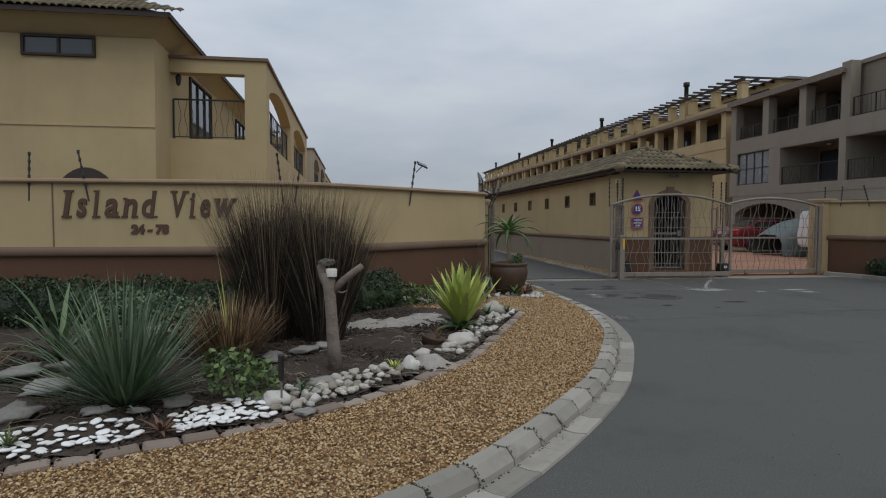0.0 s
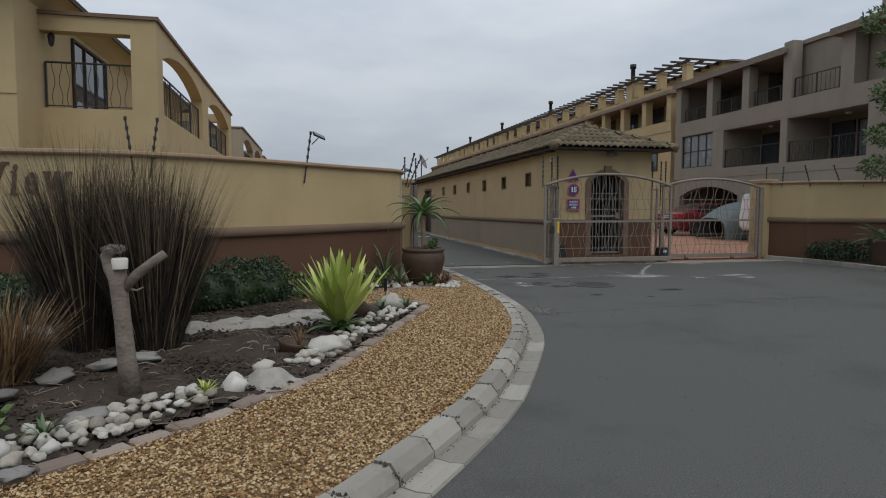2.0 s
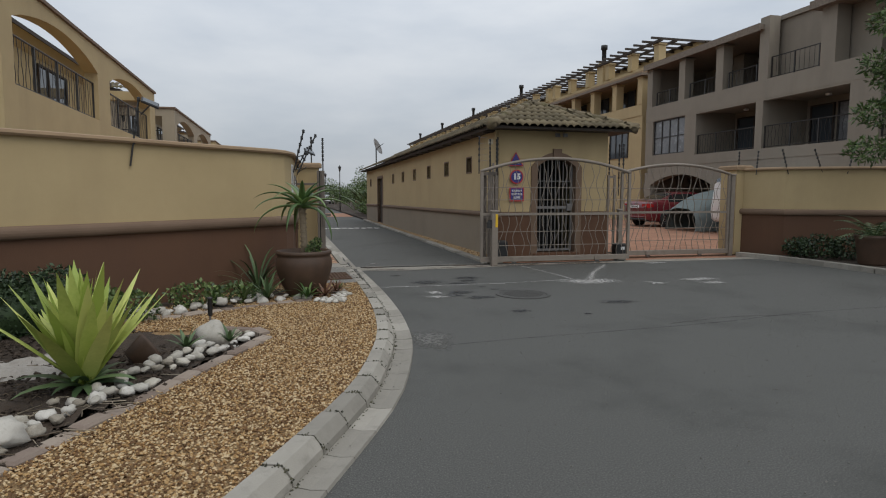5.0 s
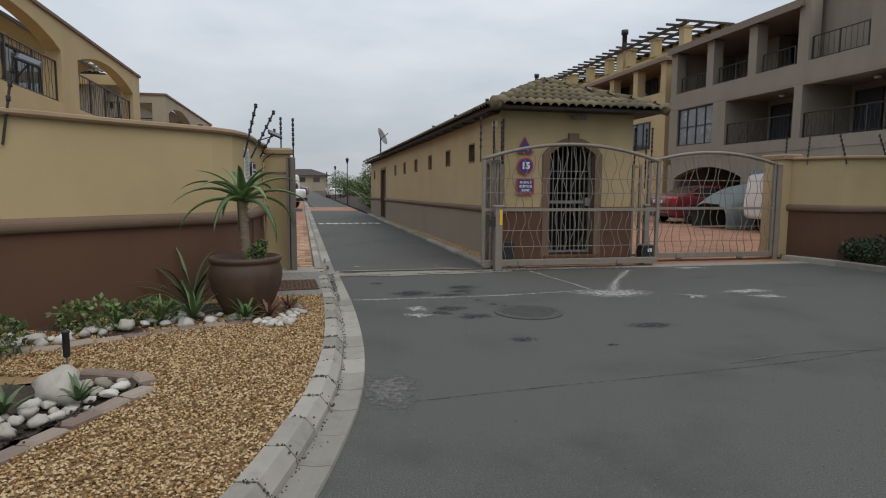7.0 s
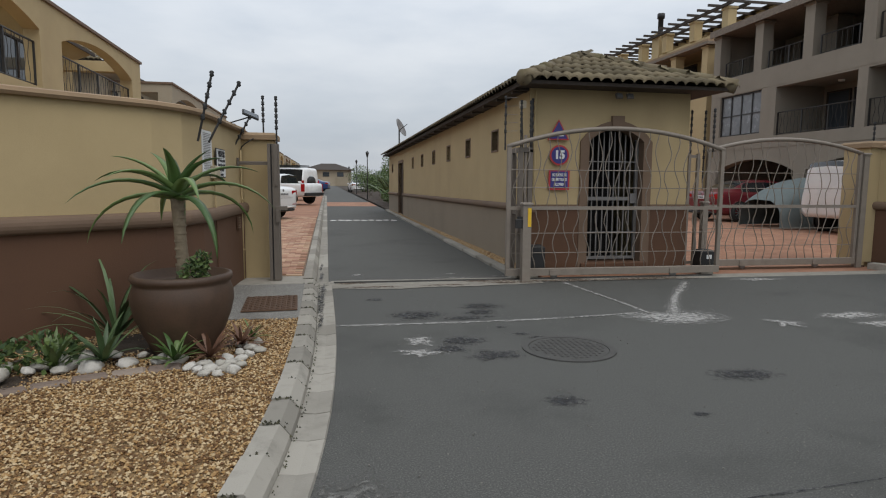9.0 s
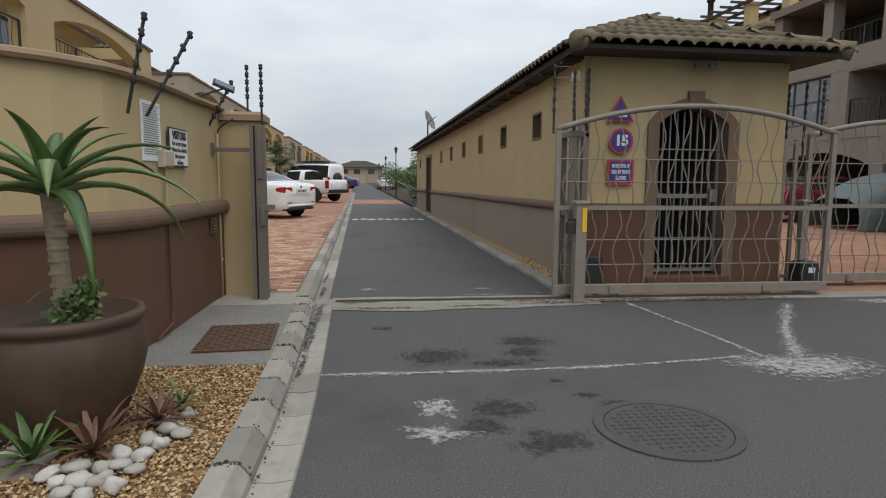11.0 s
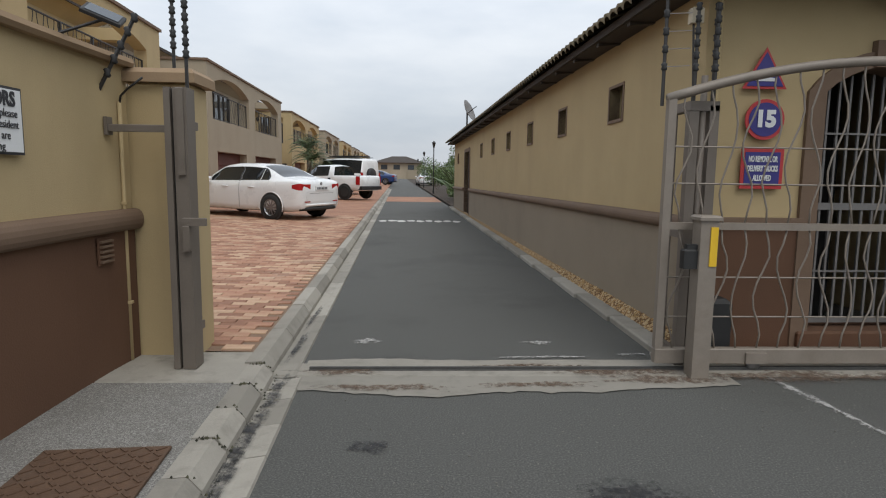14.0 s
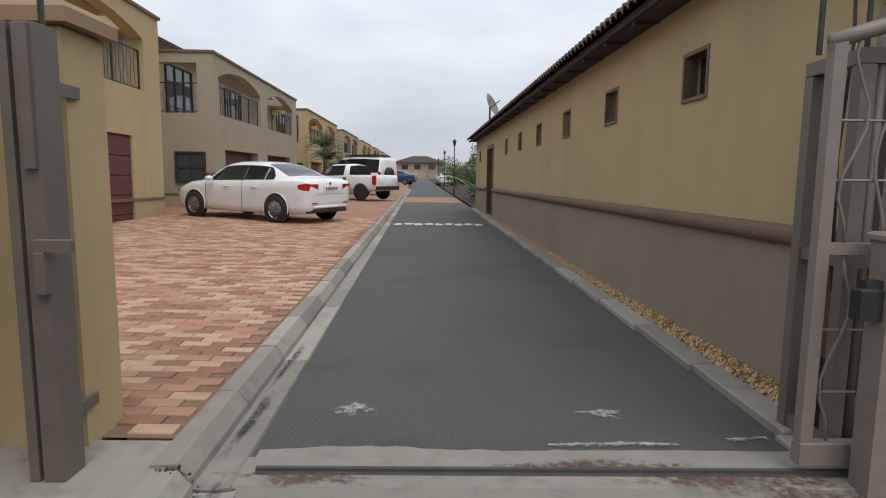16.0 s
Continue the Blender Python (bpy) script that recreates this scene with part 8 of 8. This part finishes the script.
part("bowl", Shape().lathe([(0.0, 0.0), (0.09, 0.0), (0.13, 0.10), (0.135, 0.12), (0.12, 0.12), (0.08, 0.03)], 18), TERRACOTTA, sp, smooth=True)
sp2 = thing("sunken_pot", "brown clay pot lying in the soil by the boulder", "plant pot", pose(1.3, 7.2, 0.12, 0, 60, 30))
part("bowl", Shape().lathe([(0.0, 0.0), (0.09, 0.0), (0.13, 0.14), (0.135, 0.16), (0.12, 0.16), (0.08, 0.03)], 18), TERRACOTTA, sp2, smooth=True)

# twigs and litter on the soil
lit = Shape()
for _ in range(950):
    x, y = rnd.uniform(-2.2, 1.6), rnd.uniform(3.6, 7.6)
    if inside(x, y, bed_poly):
        a, L = rnd.uniform(0, 6.28), rnd.uniform(0.03, 0.22)
        z = soil_z(x, y) + 0.012
        lit.tube([(x, y, z), (x + math.cos(a) * L * 0.5, y + math.sin(a) * L * 0.5, z + rnd.uniform(0, 0.02)), (x + math.cos(a + 0.3) * L, y + math.sin(a + 0.3) * L, z)], rnd.uniform(0.0015, 0.004), 3)
tagged(part("bed_litter", lit, LITTER), "dry twigs and leaf litter scattered on the soil", "litter", kind="stuff")

# right-hand planting
shrub("low_shrub", "dark low shrub below the angled wall", 12.45, 12.3, 0.06, [(0, 0, 0.25, 0.4, 0.4, 0.22), (0.4, -0.3, 0.25, 0.4, 0.35, 0.2), (-0.1, 0.35, 0.2, 0.3, 0.3, 0.18), (0.9, -0.5, 0.25, 0.4, 0.35, 0.22)], 3200, 0.06, HEDGE, 41)
cp = thing("plant_pot", "tall reddish-brown clay pot by the angled wall", "plant pot", pose(12.5, 11.2, 0.06))
part("bowl", Shape().lathe([(0.0, 0.0), (0.2, 0.0), (0.22, 0.05), (0.27, 0.45), (0.30, 0.5), (0.3, 0.55), (0.26, 0.55), (0.24, 0.48), (0, 0.47)], 24), TERRACOTTA, cp, smooth=True)
cy = thing("cycad", "cycad with arching dark fronds in a clay pot", "plant", pose(12.5, 11.2, 0.53))


def frond(L, lean, droop, n=14, leaflet=0.16):
    s = Shape()
    x = z = 0.0
    pts = []
    for i in range(n + 1):
        a = radians(lean + droop * (i / n) ** 1.3)
        if i:
            x += L / n * math.sin(a)
            z += L / n * math.cos(a)
        pts.append(((x, 0, z), a))
    s.tube([p for p, _ in pts], [0.01 * (1 - i / (n + 2)) for i in range(n + 1)], 4)
    for i in range(2, n + 1):
        (px_, _, pz_), a = pts[i]
        k = leaflet * math.sin(math.pi * min(0.97, i / n * 0.8 + 0.2)) + 0.02
        for sg in (1, -1):
            f0 = Vector((px_, 0, pz_))
            tip = f0 + Vector((math.sin(a) * k * 0.6, sg * k * 0.8, math.cos(a) * k * 0.6 - k * 0.25))
            wv = Vector((math.sin(a), 0, math.cos(a))) * 0.016
            s.add([f0 - wv, tip, f0 + wv], [(0, 1, 2)])
    return s


FR = [frond(0.75, 15, 70).mesh("frond", PALM), frond(0.65, 25, 60).mesh("frond", PALM)]
rosette(cy, FR, PALM, 18, (0, 45), "frond")
tr = thing("tree", "feathery green tree overhanging the angled wall", "tree", pose(12.95, 10.35, 0.0))
part("trunk", Shape().tube([(0.3, 0.2, 0.0), (0.25, 0.1, 1.2), (0.1, 0, 2.2), (0, 0, 3.2)], [0.11, 0.09, 0.07, 0.03], 10), BARK, tr, smooth=True)
TB = [(rnd.uniform(-1.2, 1.2), rnd.uniform(-1.1, 1.1), rnd.uniform(2.0, 5.0), rnd.uniform(0.3, 0.55), rnd.uniform(0.3, 0.55), rnd.uniform(0.15, 0.3)) for _ in range(28)]
for b in TB[:12]:
    part("limb", Shape().tube([(0.12, 0.02, 2.0), (b[0] * 0.5, b[1] * 0.5, b[2] * 0.6 + 0.9), (b[0], b[1], b[2])], [0.035, 0.02, 0.008], 6), BARK, tr)
tagged(part("crown", leaf_cloud(TB, 16000, 0.055, 51, 2.0), TREE_LEAF, tr), kind="stuff")

# palms and shrubs along the far drive
for x, y, h, k in ((-1.5, 42.2, 1.7, 0), (-0.9, 43.0, 1.1, 1), (-1.9, 43.4, 2.4, 2), (-1.2, 58.5, 1.8, 3)):
    pm = thing("palm", "small palm with drooping fronds between the houses", "palm", pose(x, y, 0.18), "palms between the houses")
    part("trunk", Shape().tube([(0, 0, 0), (0.03, 0, h * 0.6), (0, 0, h)], [0.12, 0.08, 0.07], 8), BARK, pm, smooth=True)
    PF = [frond(1.5, 15, 100, 22, 0.42).mesh("frond", PALM), frond(1.3, 30, 95, 22, 0.4).mesh("frond", PALM)]
    for i in range(26):
        o = part("frond", PF[i % 2], PALM, pm)
        o.matrix_basis = pose(0, 0, h, 0, 0, 137.5 * i) @ pose(0, 0, 0, 0, -10 + 45 * i / 25, 0)
for k, (x, y, w, h) in enumerate(((6.3, 36.6, 0.9, 1.0), (6.6, 38.5, 1.2, 2.6), (6.3, 41.5, 1.1, 1.5), (6.8, 44, 1.4, 3.1), (6.2, 48, 1.3, 1.9), (6.5, 53, 1.6, 2.6), (6.0, 60, 1.8, 2.2), (6.2, 70, 2.2, 3.0), (6.0, 84, 2.5, 2.6))):
    bl = [(rnd.uniform(-w, w) * 0.5, rnd.uniform(-w, w) * 0.6, h * rnd.uniform(0.35, 0.85), w * 0.4, w * 0.4, h * 0.22) for _ in range(7)]
    shrub("roadside_shrub", "leafy shrub beside the drive past the long building", x, y, 0.0, bl, 2200, 0.10 + 0.02 * (k > 4), TREE_LEAF if k % 2 else SHRUB, 70 + k)
for x, y in ((6.5, 37.5), (6.4, 40.2)):
    sn = thing("strelitzia", "tall broad-leaved strelitzia past the long building", "plant", pose(x, y, 0))
    SL = [blade(2.4, 0.34, 0, 45, 7).mesh("leaf", PALM, True), blade(1.9, 0.3, 0, 30, 7).mesh("leaf", PALM, True)]
    rosette(sn, SL, PALM, 10, (5, 40))
wp = thing("wall_planter", "small red pot hung on the house wall", "plant pot", pose(-2.65, 29.12, 0.92))
part("bowl", Shape().lathe([(0.0, 0), (0.1, 0), (0.15, 0.28), (0.12, 0.28), (0, 0.24)], 14), GARAGE_RED, wp, smooth=True)

# ---- loose gravel ----


def scatter_gravel(poly, count, z, seed, smin=0.007, smax=0.015):
    r = np.random.RandomState(seed)
    P = np.array(poly)
    lo, hi = P.min(0), P.max(0)
    pts = np.zeros((0, 2))
    while len(pts) < count:
        q = lo + r.rand(count * 2, 2) * (hi - lo)
        hit = np.zeros(len(q), bool)
        j = len(P) - 1
        for i in range(len(P)):
            c = ((P[i, 1] > q[:, 1]) != (P[j, 1] > q[:, 1])) & (q[:, 0] < (P[j, 0] - P[i, 0]) * (q[:, 1] - P[i, 1]) / (P[j, 1] - P[i, 1] + 1e-12) + P[i, 0])
            hit ^= c
            j = i
        pts = np.concatenate([pts, q[hit]])
    pts = pts[:count]
    base = np.array([(1, 0, 0), (0, 1, 0), (-1, 0, 0), (0, -1, 0), (0, 0, 1), (0, 0, -1)], float)
    fc = np.array([(0, 1, 4), (1, 2, 4), (2, 3, 4), (3, 0, 4), (1, 0, 5), (2, 1, 5), (3, 2, 5), (0, 3, 5)])
    S = (smin + (smax - smin) * r.rand(count, 1) ** 1.5) * np.stack([np.ones(count), 0.6 + 0.4 * r.rand(count), 0.45 + 0.35 * r.rand(count)], 1)
    V = base[None] * S[:, None] * (0.8 + 0.4 * r.rand(count, 6, 1))
    a = r.rand(count) * 6.283
    b = (r.rand(count) - 0.5) * 1.2
    ca, sa, cb, sb = np.cos(a), np.sin(a), np.cos(b), np.sin(b)
    x = V[..., 0] * cb[:, None] + V[..., 2] * sb[:, None]
    zz = -V[..., 0] * sb[:, None] + V[..., 2] * cb[:, None]
    X = x * ca[:, None] - V[..., 1] * sa[:, None] + pts[:, :1]
    Y = x * sa[:, None] + V[..., 1] * ca[:, None] + pts[:, 1:]
    Z = zz + (z + r.rand(count, 1) * 0.014)
    s = Shape()
    s.v = np.stack([X, Y, Z], -1).reshape(-1, 3).tolist()
    s.f = (fc[None] + 6 * np.arange(count)[:, None, None]).reshape(-1, 3).tolist()
    return s


near_gravel = [(-3.2, 1.45)] + [tuple(p) for p in KERB if p[0] > -3.1 and p[1] < 10.9] + [(3.235, 10.93), (2.25, 10.93), (1.95, 10.66), (1.4, 10.2), (0.6, 9.35), (0.2, 8.9), (0.9, 8.4), (1.9, 8.2), (2.2, 7.95)] + [tuple(p) for p in BED_EDGE[::-1] if p[0] > -3.2]
tagged(part("loose_gravel", scatter_gravel(near_gravel, 95000, 0.082, 5, 0.006, 0.0135), GRAVEL), "loose tan and brown gravel between bed and kerb", "gravel", kind="stuff")
strip = scatter_gravel([(6.035, 13.55), (6.11, 13.55), (5.82, 24), (5.80, 24)], 9000, 0.0, 6, 0.008, 0.017)
strip.v = [(x, y, z + 0.04 + 0.85 * max(0.0, x - 6.035 + 0.0235 * (y - 13.5))) for x, y, z in strip.v]
tagged(part("loose_gravel", strip, GRAVEL), "loose tan gravel at the foot of the long wall", "gravel", kind="stuff")

# moss and grit in the kerb joints
grit = Shape()
kn = offset(KERB, 1.0) - KERB
for i in range(12, len(KERB)):
    for _ in range(26 if rnd.random() < 0.7 else 8):
        o = rnd.uniform(0.02, 0.17)
        q = KERB[i] + kn[i] * o + np.array([rnd.gauss(0, 0.012), rnd.gauss(0, 0.012)])
        z = 0.105 if o < 0.10 else 0.105 - (o - 0.10) * 1.1
        a, w = rnd.uniform(0, 6.28), rnd.uniform(0.004, 0.011)
        grit.add([(q[0] + w * math.cos(a + k * 2.09), q[1] + w * math.sin(a + k * 2.09), z - 0.004) for k in range(3)] + [(q[0], q[1], z + w * 0.8)], [(0, 1, 3), (1, 2, 3), (2, 0, 3)])
    for _ in range(10):
        q = KERB[i] + kn[i] * rnd.uniform(0.158, 0.175) + (KERB[i] - KERB[i - 1]) * rnd.uniform(-1, 0)
        w = rnd.uniform(0.004, 0.012)
        grit.add([(q[0] + w * math.cos(k * 2.09), q[1] + w * math.sin(k * 2.09), 0.008) for k in range(3)] + [(q[0], q[1], 0.018)], [(0, 1, 3), (1, 2, 3), (2, 0, 3)])
tagged(part("road_grit", scatter_gravel([(0.8, 2.6), (9, 2.6), (11, 12.8), (3.7, 12.8), (3.6, 8.0)], 5000, 0.0, 18, 0.003, 0.007), STONE_GREY), "loose grit scattered on the asphalt", "grit", kind="stuff")
tagged(part("kerb_moss", grit, MOSS), "dark moss and grit in the kerb joints", "moss", kind="stuff")
# soil clods
tagged(part("soil_clods", scatter_gravel([p for p in bed_poly if p[0] > -3.5] + [(-3.5, 8.2), (-3.5, 2.7)], 15000, 0.095, 8, 0.006, 0.03), SOIL), "crumbly soil clods and bark on the bed", "soil", kind="stuff")

# ---- clay pavers ----
paver_mesh = Shape().slab(-0.0975, 0.0975, -0.0475, 0.0475, -0.05, 0.0, 0.004).mesh("paver", PAVER)
pave_root = thing("paving", "worn red and buff clay pavers in running bond", "paving", kind="structure")
rest = Shape()
unit = Shape().slab(-0.0975, 0.0975, -0.0475, 0.0475, -0.03, 0.0, 0.004)
for j in range(127):
    y = 13.37 + 0.1 * j
    x = pave_x(y) - 0.11 - (0.1 if j % 2 else 0.0)
    while x > -4.4:
        if not (x < 2.86 and y < 13.55):
            m = pose(x, y, pave_z(x) + rnd.uniform(-0.003, 0.003), rnd.uniform(-0.6, 0.6), 0.69 + rnd.uniform(-0.6, 0.6), 1.6 + rnd.uniform(-0.8, 0.8))
            if y < 15.8 and x > 0.75:
                part("paver", paver_mesh, PAVER, pave_root).matrix_basis = m
            else:
                rest.add([m @ Vector(p) for p in unit.v], unit.f[1:])
        x -= 0.2
tagged(part("paver_field", rest, PAVER_STUFF, pave_root), kind="stuff")
